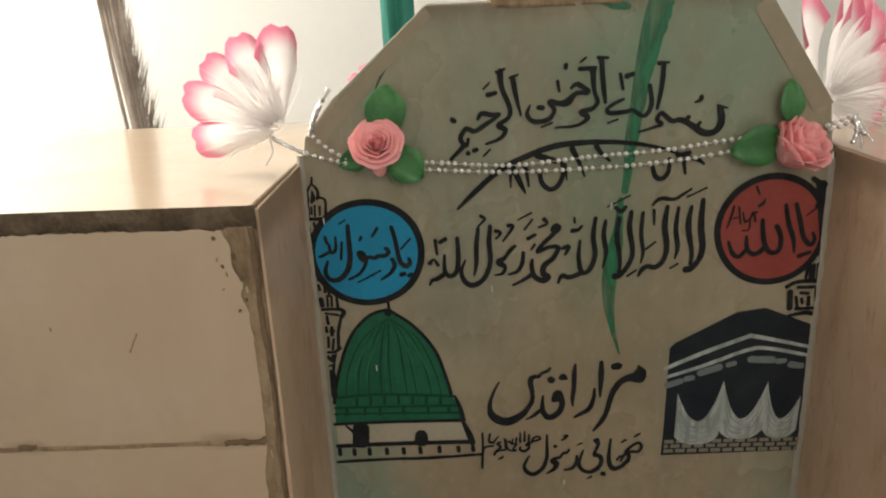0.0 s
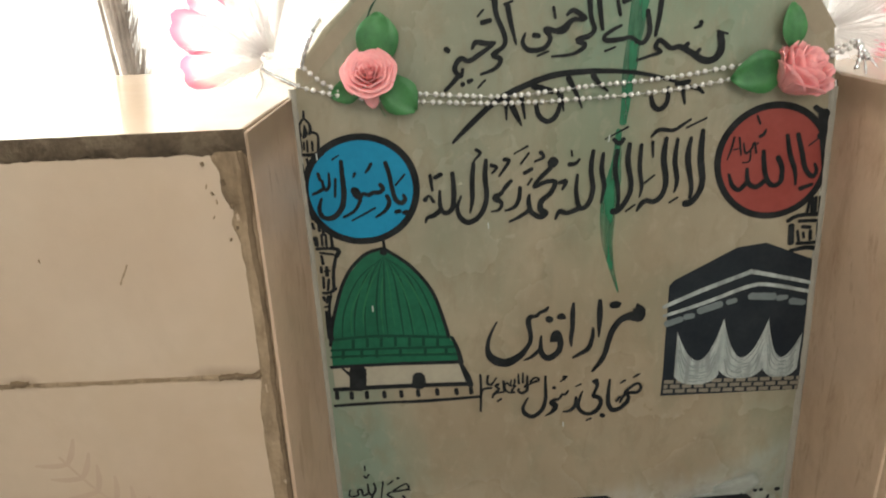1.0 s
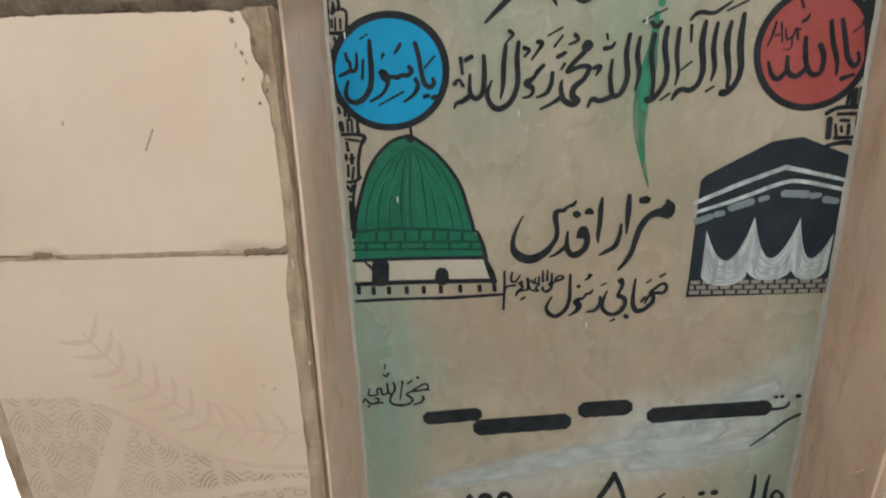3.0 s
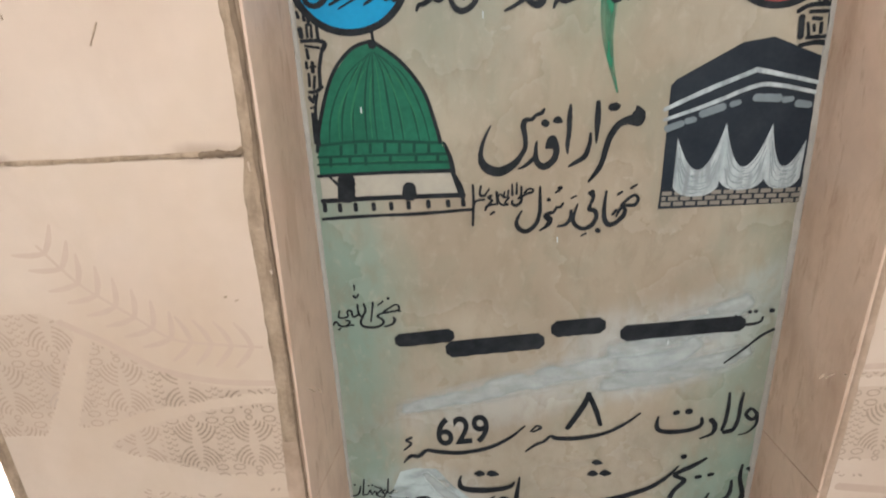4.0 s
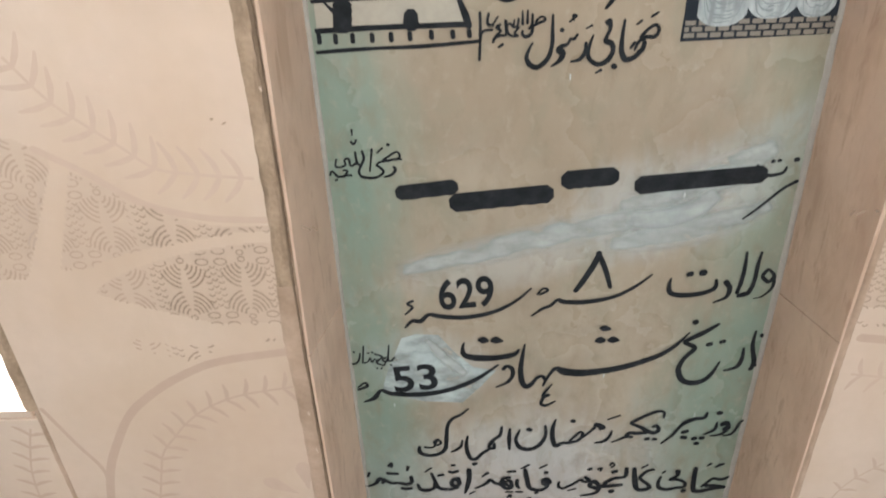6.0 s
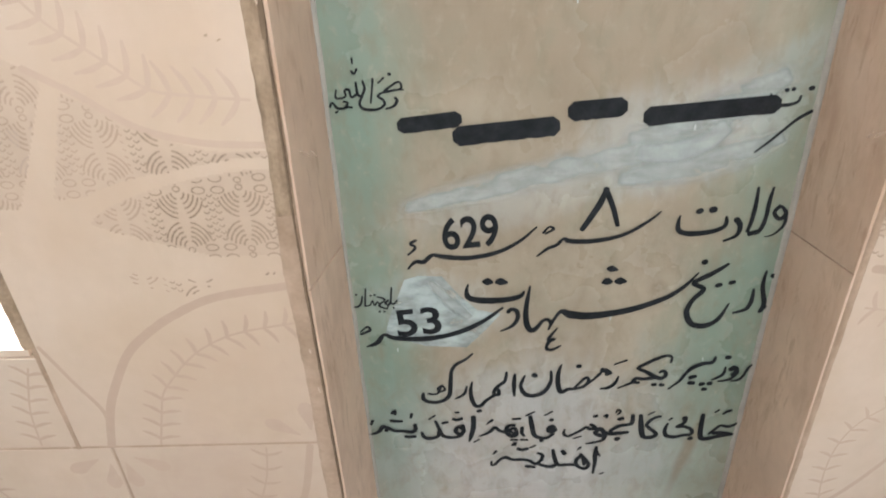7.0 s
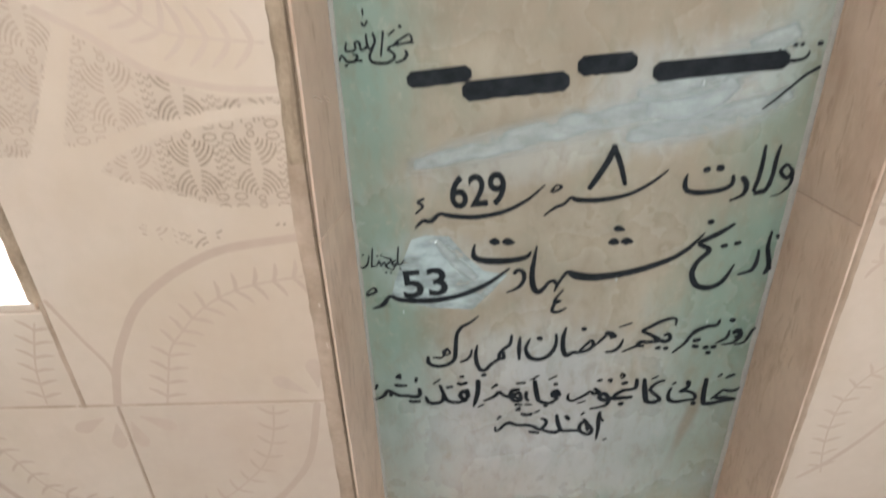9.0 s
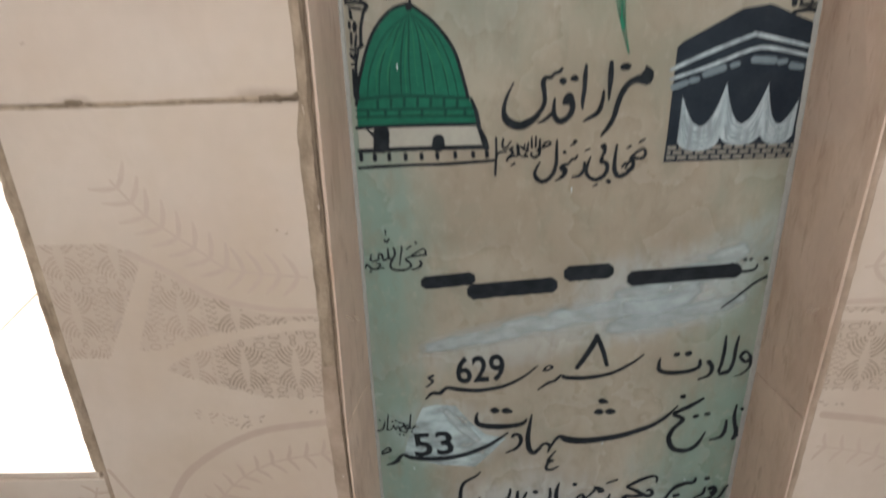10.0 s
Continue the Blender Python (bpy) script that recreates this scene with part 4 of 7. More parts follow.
w.pen((34.2, 1534.1, 5.1), (41.3, 1536.4, 4.1))
w.pen((18.8, 1491.4, 2.1), (28.7, 1494.8, 2.1))
w.pen((11.3, 1550.1, 4.6), (13.8, 1527.2, 4.7), (16.5, 1510.5, 3.1))
w.pen((7.7, 1551.8, 3.6), (17.4, 1551.4, 2.5))
w.pen((3.9, 1541.8, 5.6), (5.6, 1522.3, 4.2), (9.1, 1511.8, 4.2), (4.1, 1505.7, 4.7), (-6.3, 1502.4, 5.3), (0.7, 1497.4, 4.8), (-10.2, 1490.3, 3.2), (-29.8, 1488.9, 2.1))
w.pen((-9, 1542.3, 4.1), (6.5, 1542.7, 4.1))
w.pen((-16.3, 1524.7, 2.6), (-10.2, 1528.6, 4.7), (0.5, 1521, 4.7), (-11, 1520.3, 4.7), (-18.7, 1512.8, 7.3), (-26.5, 1511.5, 5.2), (-35.4, 1513.4, 5.2), (-31.1, 1505.4, 4.2), (-36.8, 1496.6, 4.8), (-50, 1495.5, 4.8), (-56.4, 1502.1, 4.2), (-53.8, 1510.9, 2.1))
w.pen((-46.4, 1508.6, 4.7), (-41.2, 1507.8, 4.7))
w.pen((-28.4, 1532.3, 3.1), (-26.7, 1522.5, 2.6))
w.pen((-20.9, 1546.8, 4.1), (-21.4, 1542.7, 3.1))
w.pen((-43.1, 1489.9, 2.1), (-32.5, 1493.8, 2.1))
w.pen((-8.1, 1548.3, 2), (-2.6, 1552.6, 2))
w.pen((-81.4, 1543.4, 6.2), (-79.9, 1528, 4.7), (-72.7, 1509.5, 4.7), (-73.9, 1500, 4.2), (-83.5, 1492.9, 5.3), (-76.6, 1488.4, 4.8), (-82, 1480.5, 3.8), (-95.5, 1475.5, 2.7))
w.pen((-85, 1542, 3.1), (-77.2, 1544.8, 2.6))
w.pen((-69.5, 1535.3, 5.2), (-67.4, 1522.4, 4.7), (-62.2, 1501.2, 2.1))
w.pen((-72.6, 1536.5, 3.1), (-64.8, 1539.2, 2.1))
w.pen((-103, 1498.9, 2.7), (-99.2, 1504.6, 4.8), (-89.7, 1503.2, 4.8), (-81.8, 1503.5, 3.7))
w.pen((-83.4, 1502, 3.2), (-95.2, 1494.4, 4.8), (-105.9, 1488.3, 4.8), (-113.9, 1490.8, 4.8), (-119.5, 1481.8, 4.8), (-114.3, 1474.5, 4.3), (-112, 1481.5, 3.2))
w.pen((-115.9, 1475.7, 4.9), (-121.5, 1469.3, 4.4), (-129.3, 1461.9, 3.8))
w.pen((-127.4, 1500.3, 4.8), (-124.3, 1498.1, 4.8))
w.pen((-113.4, 1467.4, 4.9), (-111.8, 1467.3, 4.9))
w.pen((-107.4, 1469.4, 4.9), (-103.6, 1470.9, 3.8))
w.pen((-98.4, 1463.6, 2.2), (-91.3, 1470.5, 2.2))
w.pen((-97.2, 1527.1, 2.1), (-91.4, 1533, 2.1))
w.pen((-93.6, 1521.7, 4.7), (-85.2, 1523.5, 4.2))

w = lettering("painted_flourish", INK, -0.0012)   # flourish
w.pen((-124.3, 1411.8, 2.8), (-107.3, 1428.5, 5.6), (-85.1, 1447.6, 5.5), (-63.3, 1459.6, 6), (-31.1, 1471.1, 6), (0.9, 1473.8, 5.4), (32.9, 1472.7, 4.3), (59.8, 1468.5, 3.8), (81.5, 1462.2, 3.3), (109.1, 1452, 3.3))
w.pen((-71.4, 1454.3, 4.9), (-63.3, 1437.2, 5.6), (-57.9, 1425.7, 1.7))
w.pen((-72.5, 1451, 4.4), (-72.1, 1431.9, 1.7))
w.pen((-57.9, 1453.9, 4.9), (-54.6, 1432.4, 2.2))
w.pen((-44.3, 1447.3, 3.9), (-41.5, 1434.8, 5), (-33.2, 1428.8, 5), (-25.1, 1434.2, 5), (-21, 1448.1, 3.9), (-25.5, 1458.3, 3.3))
w.pen((-47.2, 1462.9, 6.5), (-28.2, 1456.7, 5.5))
w.pen((-13.9, 1468.9, 6), (-6, 1453.2, 3.8), (-0.8, 1440.2, 1.7))
w.pen((9, 1470.2, 5.4), (14.7, 1462.4, 4.3), (23, 1454.9, 2.2))
w.pen((-20.1, 1453.7, 3.8), (-18.1, 1437.9, 1.7))
w.pen((63.7, 1448, 3.8), (67, 1438.4, 5), (73.7, 1435.9, 5), (79.1, 1443, 4.4), (79.3, 1455.7, 3.8))
w.pen((92.8, 1454.2, 4.4), (95.6, 1439.7, 2.2))
w.pen((104.5, 1456, 3.8), (112.5, 1449.1, 2.7))
w.pen((86.1, 1458.3, 4.3), (98.7, 1460.6, 4.3))

w = lettering("painted_phrase", INK, -0.0012)   # creed
w.pen((115.1, 1413.9, 4.3), (115.1, 1386.6, 6.6), (118.5, 1364.1, 6.1), (115.5, 1349.9, 5.7), (108.1, 1341.5, 6.8), (102.6, 1340.5, 7.4))
w.pen((104.5, 1407.2, 3.2), (102.7, 1387.1, 6), (108.1, 1358.8, 4.5), (107.6, 1346.2, 3.4))
w.pen((91.8, 1406.6, 3.2), (90.5, 1384.7, 4.9), (93.8, 1365, 4.5), (91.6, 1352.5, 1.7))
w.pen((81, 1408.1, 3.8), (79.4, 1387.9, 6), (82.9, 1365.4, 5.6), (80.2, 1351.2, 5.1), (72.5, 1343.9, 5.7), (65.2, 1345.3, 5.1), (59.9, 1342, 5.1), (55.9, 1334.6, 2.3))
w.pen((87.5, 1342.2, 2.3), (95.4, 1347.2, 2.3))
w.pen((67.9, 1404.8, 3.2), (69, 1389.4, 2.2))
w.pen((66, 1409.2, 2.2), (73.4, 1415.9, 4.3), (86.8, 1414.9, 3.8), (95.4, 1419.9, 3.2), (102.9, 1425, 2.1))
w.pen((98.9, 1416.6, 2.1), (117.6, 1425.5, 2.1))
w.pen((46, 1403.9, 4.3), (44.9, 1386.3, 5.5), (49.1, 1363.7, 5), (46.6, 1349.4, 5.1), (38, 1336.9, 5.7), (31.4, 1335.4, 6.9))
w.pen((57.3, 1402.4, 3.8), (56.7, 1380.3, 4.4), (59.7, 1360.5, 3.4), (57.7, 1349.1, 1.7))
w.pen((34.5, 1397.8, 4.4), (32.9, 1378.4, 5), (36.9, 1355.5, 4), (36.8, 1338.2, 3.4))
w.pen((44.8, 1334.9, 2.3), (53.8, 1341.6, 2.3))
w.pen((61.7, 1363.3, 2.2), (71.5, 1371.4, 2.2))
w.pen((22.1, 1409.1, 1.6), (43.9, 1420.2, 2.1))
w.pen((30.1, 1408.8, 3.8), (35.8, 1404.3, 4.9), (40.3, 1409, 3.8))
w.pen((21.1, 1395.5, 3.3), (19.8, 1378.9, 5), (22.8, 1361.8, 4.5), (19.8, 1344.6, 1.7))
w.pen((11.3, 1398.6, 3.8), (9.4, 1379.2, 5), (11.9, 1359.3, 5.1), (7, 1343.9, 5.1), (-0.6, 1340.6, 5.1), (-4.5, 1357, 4.5), (-3.5, 1375.2, 2.8))
w.pen((-0.6, 1340.6, 5.1), (-13.3, 1335.8, 5.2), (-20.6, 1337.8, 5.2), (-24.9, 1329.7, 2.3))
w.pen((-9.8, 1399.3, 2.2), (-9.1, 1393.8, 2.2))
w.pen((-12.1, 1385.6, 5), (-5.6, 1386.5, 3.9), (-1.9, 1390.8, 2.7))
w.pen((-21.4, 1367.3, 3.9), (-14.8, 1368.8, 5), (-18.4, 1360.3, 2.3))
w.pen((-26.3, 1390.5, 9.9), (-29.5, 1386.2, 9.4))
w.pen((-30, 1382.9, 5), (-40.7, 1372.5, 4.5), (-46.1, 1364.2, 3.9), (-35.2, 1368.9, 4.5), (-25.3, 1368.6, 5), (-29.4, 1357.9, 5.1), (-38.7, 1349.5, 5.7), (-39.7, 1340.8, 6.3), (-35.1, 1337.1, 6.9), (-39.6, 1333.1, 6.3), (-48.6, 1338.2, 5.2), (-51.5, 1350, 4.6), (-50.5, 1356.9, 2.3))
w.pen((-49.7, 1341.1, 5.2), (-59.8, 1334.4, 4), (-71, 1328.9, 2.3))
w.pen((-52.2, 1366.7, 2.2), (-48.4, 1372.8, 2.8))
w.pen((-55.6, 1378.7, 4.4), (-48, 1382.9, 3.9))
w.pen((-59, 1388.3, 2.2), (-50.9, 1399.1, 2.2))
w.pen((-40.1, 1399.3, 4.4), (-36.7, 1394.2, 3.3), (-45.4, 1390.1, 2.2))
w.pen((-65.5, 1398.6, 1.6), (-52, 1405.8, 2.2))
w.pen((-59.9, 1364.7, 3.9), (-61, 1353.2, 4.5), (-65.4, 1344.6, 4), (-74.9, 1340.8, 2.3))
w.pen((-68.2, 1371.8, 3.9), (-73.7, 1366.3, 4.5), (-78.2, 1359.6, 4), (-84.3, 1354.6, 7.4), (-78.2, 1349.1, 4), (-81.1, 1342.2, 3.4), (-88.9, 1340.7, 1.7))
w.pen((-75.3, 1393.4, 4.4), (-70.4, 1391.5, 3.9), (-80.3, 1376.8, 2.2))
w.pen((-87.9, 1388.3, 4.4), (-82.4, 1385.8, 3.3), (-87.4, 1379.8, 2.2))
w.pen((-92.7, 1394, 3.9), (-94, 1377.2, 5), (-93.2, 1354.3, 5.1), (-100.2, 1337, 5.2), (-111.6, 1330.3, 5.8), (-119.9, 1335.9, 5.2), (-122.4, 1346.6, 4), (-118.2, 1358.1, 2.3))
w.pen((-104.8, 1391.6, 3.9), (-106.8, 1372, 5), (-107.1, 1354.8, 4.5), (-109.7, 1340.3, 1.7))
w.pen((-102.3, 1404.3, 3.8), (-98.1, 1400.8, 3.3), (-104.7, 1393.3, 2.2))
w.pen((-125.8, 1382.3, 3.9), (-125.2, 1364.1, 5.1), (-126.9, 1346.8, 5.2), (-133.8, 1341.1, 5.2), (-139.2, 1347.2, 4.6), (-139.1, 1364.6, 2.8))
w.pen((-139.3, 1344.3, 5.2), (-146.8, 1338.6, 5.2), (-152.5, 1337, 4), (-155, 1331.8, 2.3))
w.pen((-147.9, 1380.8, 3.9), (-146.3, 1364.8, 2.8))
w.pen((-143.6, 1377.8, 4.5), (-136.8, 1381.6, 4.5))
w.pen((-154.5, 1355.3, 5.1), (-149.9, 1359.8, 2.8), (-145.7, 1353.2, 4))

w = lettering("painted_word", INK, -0.0012)   # shrine
w.pen((61.9, 1231.5, 2.6), (65, 1224.1, 11.7), (62.5, 1217.8, 14), (52.9, 1217, 9.1), (43.7, 1212, 7), (36.7, 1200.3, 6.6), (33, 1186.7, 6.1), (29.9, 1172.8, 5.6), (24.2, 1161.5, 5.1), (17.1, 1151.9, 2.9))
w.pen((61.7, 1224.2, 10.7), (65.7, 1217.7, 10.7), (63.1, 1212.5, 6.5))
w.pen((35.3, 1231.2, 7.4), (41.6, 1232.1, 8.5), (44.7, 1233, 2.6))
w.pen((22.9, 1237.8, 4.2), (23.2, 1222.1, 6.4), (23, 1206.1, 4.4), (23, 1194.1, 1.7))
w.pen((-4.7, 1235.5, 2.6), (-5.4, 1222.9, 5.4), (-5.4, 1206.9, 4.9), (-6.7, 1193.3, 4.4), (-6, 1183.9, 1.7))
w.pen((16.6, 1205.2, 2.7), (16, 1192.7, 4.4), (11.5, 1180, 5.6), (3, 1174.1, 5.1), (-4.5, 1169.7, 2.3))
w.pen((-28, 1190.6, 3.3), (-25.6, 1197.7, 5.5), (-22, 1200.9, 7.1), (-19.4, 1194.2, 7.7), (-17.8, 1186.4, 6.7), (-20.6, 1177.5, 6.7), (-28.1, 1171, 7.9), (-34.9, 1172.3, 6.8), (-38.6, 1179.2, 5.6), (-39.1, 1190.4, 3.9), (-38.3, 1198, 2.2))
w.pen((-25.9, 1192.2, 6.6), (-22.7, 1194.3, 8.8), (-20.4, 1193.1, 6.6))
w.pen((-38.7, 1182.5, 4.5), (-45.1, 1176, 4.5), (-51.7, 1171, 3.4), (-57.2, 1168.9, 1.7))
w.pen((-31.7, 1218.4, 7.5), (-28.3, 1216.2, 7.6))
w.pen((-20.9, 1219.1, 4.3), (-17.1, 1220.1, 8.1), (-13.2, 1217.9, 2.7))
w.pen((-31.3, 1232.1, 2.7), (-34.3, 1228, 4.3), (-39.6, 1226, 3.7), (-43.8, 1221.9, 4.3), (-50.2, 1221, 5.4), (-52.2, 1214.7, 6), (-50.1, 1202.7, 4.9), (-50.2, 1191.8, 5), (-55.4, 1181.9, 5.6), (-61.9, 1174.2, 7.9), (-72.4, 1167.6, 10.2), (-81.9, 1166.7, 10.8), (-92.1, 1172.7, 9.6), (-96.2, 1183, 5.6), (-94.6, 1195.8, 3.9), (-90.3, 1207.2, 2.7), (-85.5, 1216.7, 1.6))

w = lettering("painted_phrase", INK, -0.0012)   # companion
w.pen((48.9, 1110.4, 2.4), (52.2, 1118.2, 3.6), (58.6, 1122.9, 4.1), (67.8, 1123.3, 4.1), (71.1, 1129.8, 3.5), (67.6, 1134.6, 3.5), (61.2, 1131.2, 3.5), (54, 1123, 3.5), (58, 1118.1, 4.2), (56.4, 1110.8, 5.4), (52.2, 1107.2, 4.8))
w.pen((44.7, 1112.4, 3), (48.7, 1118.3, 3))
w.pen((55.4, 1109.6, 4.8), (49.1, 1103, 5.4), (41.1, 1101.3, 6), (36.3, 1108.9, 5.4), (35.6, 1122.9, 4.1), (36.8, 1140.8, 2.3))
w.pen((62.2, 1142.5, 2.3), (66.4, 1145.3, 2.9), (69.1, 1147, 1.7))
w.pen((48.7, 1135.7, 2.3), (53.5, 1139.2, 2.9))
w.pen((21.4, 1140.6, 5.8), (23.2, 1133.5, 4.1), (20.4, 1125.2, 3.5), (19.7, 1120.3, 5.3), (25.7, 1117.7, 5.4), (27.5, 1110.4, 4.8), (23.5, 1101.8, 5.4), (14.5, 1097.1, 4.9), (6, 1101, 4.8), (2.6, 1108.6, 4.2), (4.7, 1119.5, 3), (7.1, 1126.7, 1.8))
w.pen((18.7, 1139.5, 4.1), (21.8, 1135.9, 3.5))
w.pen((28.7, 1095.4, 5.5), (31.3, 1093.5, 5.5))
w.pen((11.7, 1088.3, 1.8), (17.3, 1091.3, 3.1))
w.pen((-0.3, 1133.5, 1.8), (5.2, 1136.3, 2.3))
w.pen((0.1, 1119.6, 3), (-0.4, 1109.9, 4.2), (-5.8, 1102.6, 4.2), (-13.9, 1100.9, 2.4))
w.pen((-17.4, 1140.5, 2.3), (-13, 1143.9, 2.3), (-10.9, 1146.2, 2.9), (-14.3, 1146.3, 2.3), (-12.9, 1141.6, 1.7))
w.pen((-8.6, 1128.3, 2.4), (-11.8, 1123.6, 3), (-15.2, 1123.7, 3), (-17.3, 1120.1, 3), (-19.5, 1117.7, 3.6), (-24.1, 1116.6, 4.8), (-26.2, 1113, 7.2), (-22.5, 1109.2, 6.6), (-25.7, 1101.9, 4.8), (-33.6, 1096.5, 1.8))
w.pen((-25, 1133, 4.7), (-23.2, 1132.3, 4.1))
w.pen((-33.7, 1148, 2.3), (-33.6, 1133.8, 3.5), (-33.5, 1118.7, 4.2), (-37.5, 1104.7, 4.8), (-47.2, 1096.2, 5.5), (-54.9, 1098.9, 5.5), (-58.7, 1106.5, 4.2), (-56, 1115.1, 3), (-52.7, 1121.1, 1.8))
w.pen((-52.7, 1137.3, 2.3), (-48.2, 1140.2, 2.9), (-42, 1142.4, 2.9), (-41.6, 1145.3, 2.3), (-46.2, 1146, 2.3), (-50.6, 1141.4, 2.3))
w.pen((-53.7, 1149.2, 2.3), (-53.9, 1139.1, 2.9), (-56.7, 1135, 2.9))
w.pen((-53.3, 1137.9, 2.9), (-54.2, 1130.8, 3.5), (-59.3, 1127.3, 3.6), (-63.4, 1129.8, 3), (-63, 1133.4, 2.4))
w.pen((-58.4, 1153.4, 1.7), (-58.6, 1140.4, 2.9))
w.pen((-63.5, 1152.4, 1.7), (-63.1, 1139.4, 2.9))
w.pen((-67.3, 1145.4, 2.3), (-68.3, 1138.3, 2.3), (-72.3, 1137.3, 2.3), (-75.8, 1140.9, 2.3), (-79.2, 1137.4, 2.3))
w.pen((-71.3, 1144.3, 1.7), (-72.3, 1138.4, 2.3))
w.pen((-66.5, 1137.1, 2.3), (-71, 1131.2, 2.4), (-67.5, 1128.7, 2.4), (-74.4, 1128.9, 2.4), (-77.9, 1133.2, 2.4), (-79.9, 1144.6, 2.9), (-79.1, 1131.5, 2.9))
w.pen((-79, 1129.6, 2.4), (-86, 1129.2, 3), (-90.6, 1126.9, 3), (-92.3, 1122.7, 2.4))
w.pen((-85, 1140, 2.9), (-88.4, 1137.7, 3.5), (-84.9, 1134, 2.9), (-88.3, 1129.9, 3), (-91.7, 1125.8, 3))
w.pen((-87, 1117.7, 2.4), (-82.4, 1120.7, 3))
w.pen((-96.5, 1151.5, 2.3), (-97.6, 1141.5, 2.9), (-93, 1140.2, 2.3), (-87.4, 1148.3, 1.7))
w.pen((-93, 1135.4, 2.9), (-101, 1134.4, 2.9), (-104.5, 1129.7, 3), (-105.7, 1112.7, 2.4))
w.pen((-97.6, 1141.5, 2.3), (-91.8, 1139, 2.3))

w = lettering("painted_word", INK, -0.0012)   # bluecircle
w.pen((-234.1, 1399, 3.9), (-234.2, 1385, 5), (-234.3, 1365, 5.7), (-237.9, 1350.6, 5.7), (-247.2, 1340.9, 5.8), (-256.8, 1341.2, 5.2), (-260.5, 1349.6, 4.6), (-257.1, 1361.2, 2.8))
w.pen((-241.2, 1381.3, 2.8), (-243.5, 1362.5, 2.8))
w.pen((-191, 1395.8, 4.4), (-188, 1383.4, 4.5), (-186.1, 1369.1, 4.5), (-183.5, 1357.5, 5.1), (-178.1, 1353.2, 5.1), (-174, 1357.1, 4.6), (-175.4, 1361.8, 3.4))
w.pen((-184.3, 1344, 4.6), (-179.7, 1345.1, 4.6))
w.pen((-176.5, 1342.6, 4.6), (-172.5, 1344.2, 4.6))
w.pen((-192.1, 1361.8, 4.5), (-189.8, 1354.8, 4.6), (-194.3, 1346.2, 4), (-204.3, 1339.4, 2.3))
w.pen((-198, 1373.5, 4.5), (-195, 1369.4, 4.5), (-198.6, 1365.5, 4.5), (-205.3, 1365.2, 4.5), (-209.9, 1363, 4.5), (-215.4, 1364.4, 4), (-219.6, 1361, 5.7), (-223.7, 1364.7, 5.1), (-225, 1369.3, 4.5), (-220.7, 1368, 4.5), (-218.6, 1358.7, 4), (-225.2, 1347.2, 3.4), (-237.1, 1340.6, 2.9))
w.pen((-204.8, 1395.2, 3.3), (-207.3, 1390.8, 3.3), (-211, 1385.9, 2.2))
w.pen((-221.4, 1386.2, 3.3), (-223.4, 1381.8, 2.2))
w.pen((-242.7, 1400.4, 1.7), (-235.8, 1404.6, 1.6))
w.pen((-228.9, 1336.7, 1.7), (-204.2, 1349.4, 2.3))
w.pen((-182.6, 1371.8, 2.2), (-172.6, 1382.8, 2.2))
w.pen((-247.3, 1387.2, 2.2), (-248, 1374.1, 3.4), (-252.8, 1370.3, 3.4), (-254.6, 1380.1, 2.8))
w.pen((-253.8, 1371.5, 3.4), (-260.9, 1367.7, 3.4), (-265.5, 1366.1, 2.8))
w.pen((-257.8, 1387.5, 3.3), (-256.3, 1380.1, 3.4))

w = lettering("painted_word", INK, -0.0012)   # redcircle
w.pen((205.6, 1406.3, 4.3), (211.5, 1388.7, 4.9), (216.8, 1371.9, 5), (224.6, 1363.2, 5), (228.1, 1368.7, 3.9), (225.3, 1376.1, 2.8))
w.pen((214.5, 1351.1, 5.1), (225.9, 1355.2, 3.9))
w.pen((195.7, 1405.6, 3.8), (200.6, 1386.3, 4.9), (207.4, 1369.4, 4.4), (209.5, 1355.2, 2.2))
w.pen((189.2, 1384, 5.5), (194.5, 1372.7, 5), (194.3, 1358.6, 5), (186.5, 1356, 5), (179.9, 1364.8, 5), (176.4, 1378.9, 5), (174.8, 1391.1, 3.8))
w.pen((180.3, 1361.9, 5), (171.4, 1354.9, 5.1), (163.1, 1359.7, 5), (160.8, 1373.9, 3.3))
w.pen((162.9, 1361.4, 4.5), (155.3, 1352.6, 5.1), (148.1, 1357.4, 4.5), (143.6, 1368.9, 2.8))
w.pen((140.5, 1383.3, 1.4), (143.6, 1394.2, 2.2), (145.5, 1405.6, 2.1))
w.pen((145.9, 1393.1, 1.6), (152.1, 1394.5, 1.6))
w.pen((150.4, 1404.9, 2.1), (153.5, 1387.3, 1.6))
w.pen((154.8, 1399.3, 1.6), (157.6, 1389.3, 2.2), (163.0, 1393.5, 2.1), (163.9, 1399.0, 1.6))
w.pen((162.0, 1392.5, 1.6), (162.3, 1381.4, 1.6), (155.5, 1380.0, 1.1))
w.pen((165.4, 1399.5, 2.2), (167.8, 1389.0, 2.2))
w.pen((167.7, 1398.3, 2.2), (168.7, 1398.8, 2.2))
w.pen((165, 1425.4, 2.1), (168.7, 1417.3, 2.1))
w.pen((169.2, 1404.9, 3.2), (173.1, 1407.5, 3.2), (174.7, 1411.7, 2.1))
w.pen((217.1, 1394, 1.6), (225.1, 1400.8, 1.6))

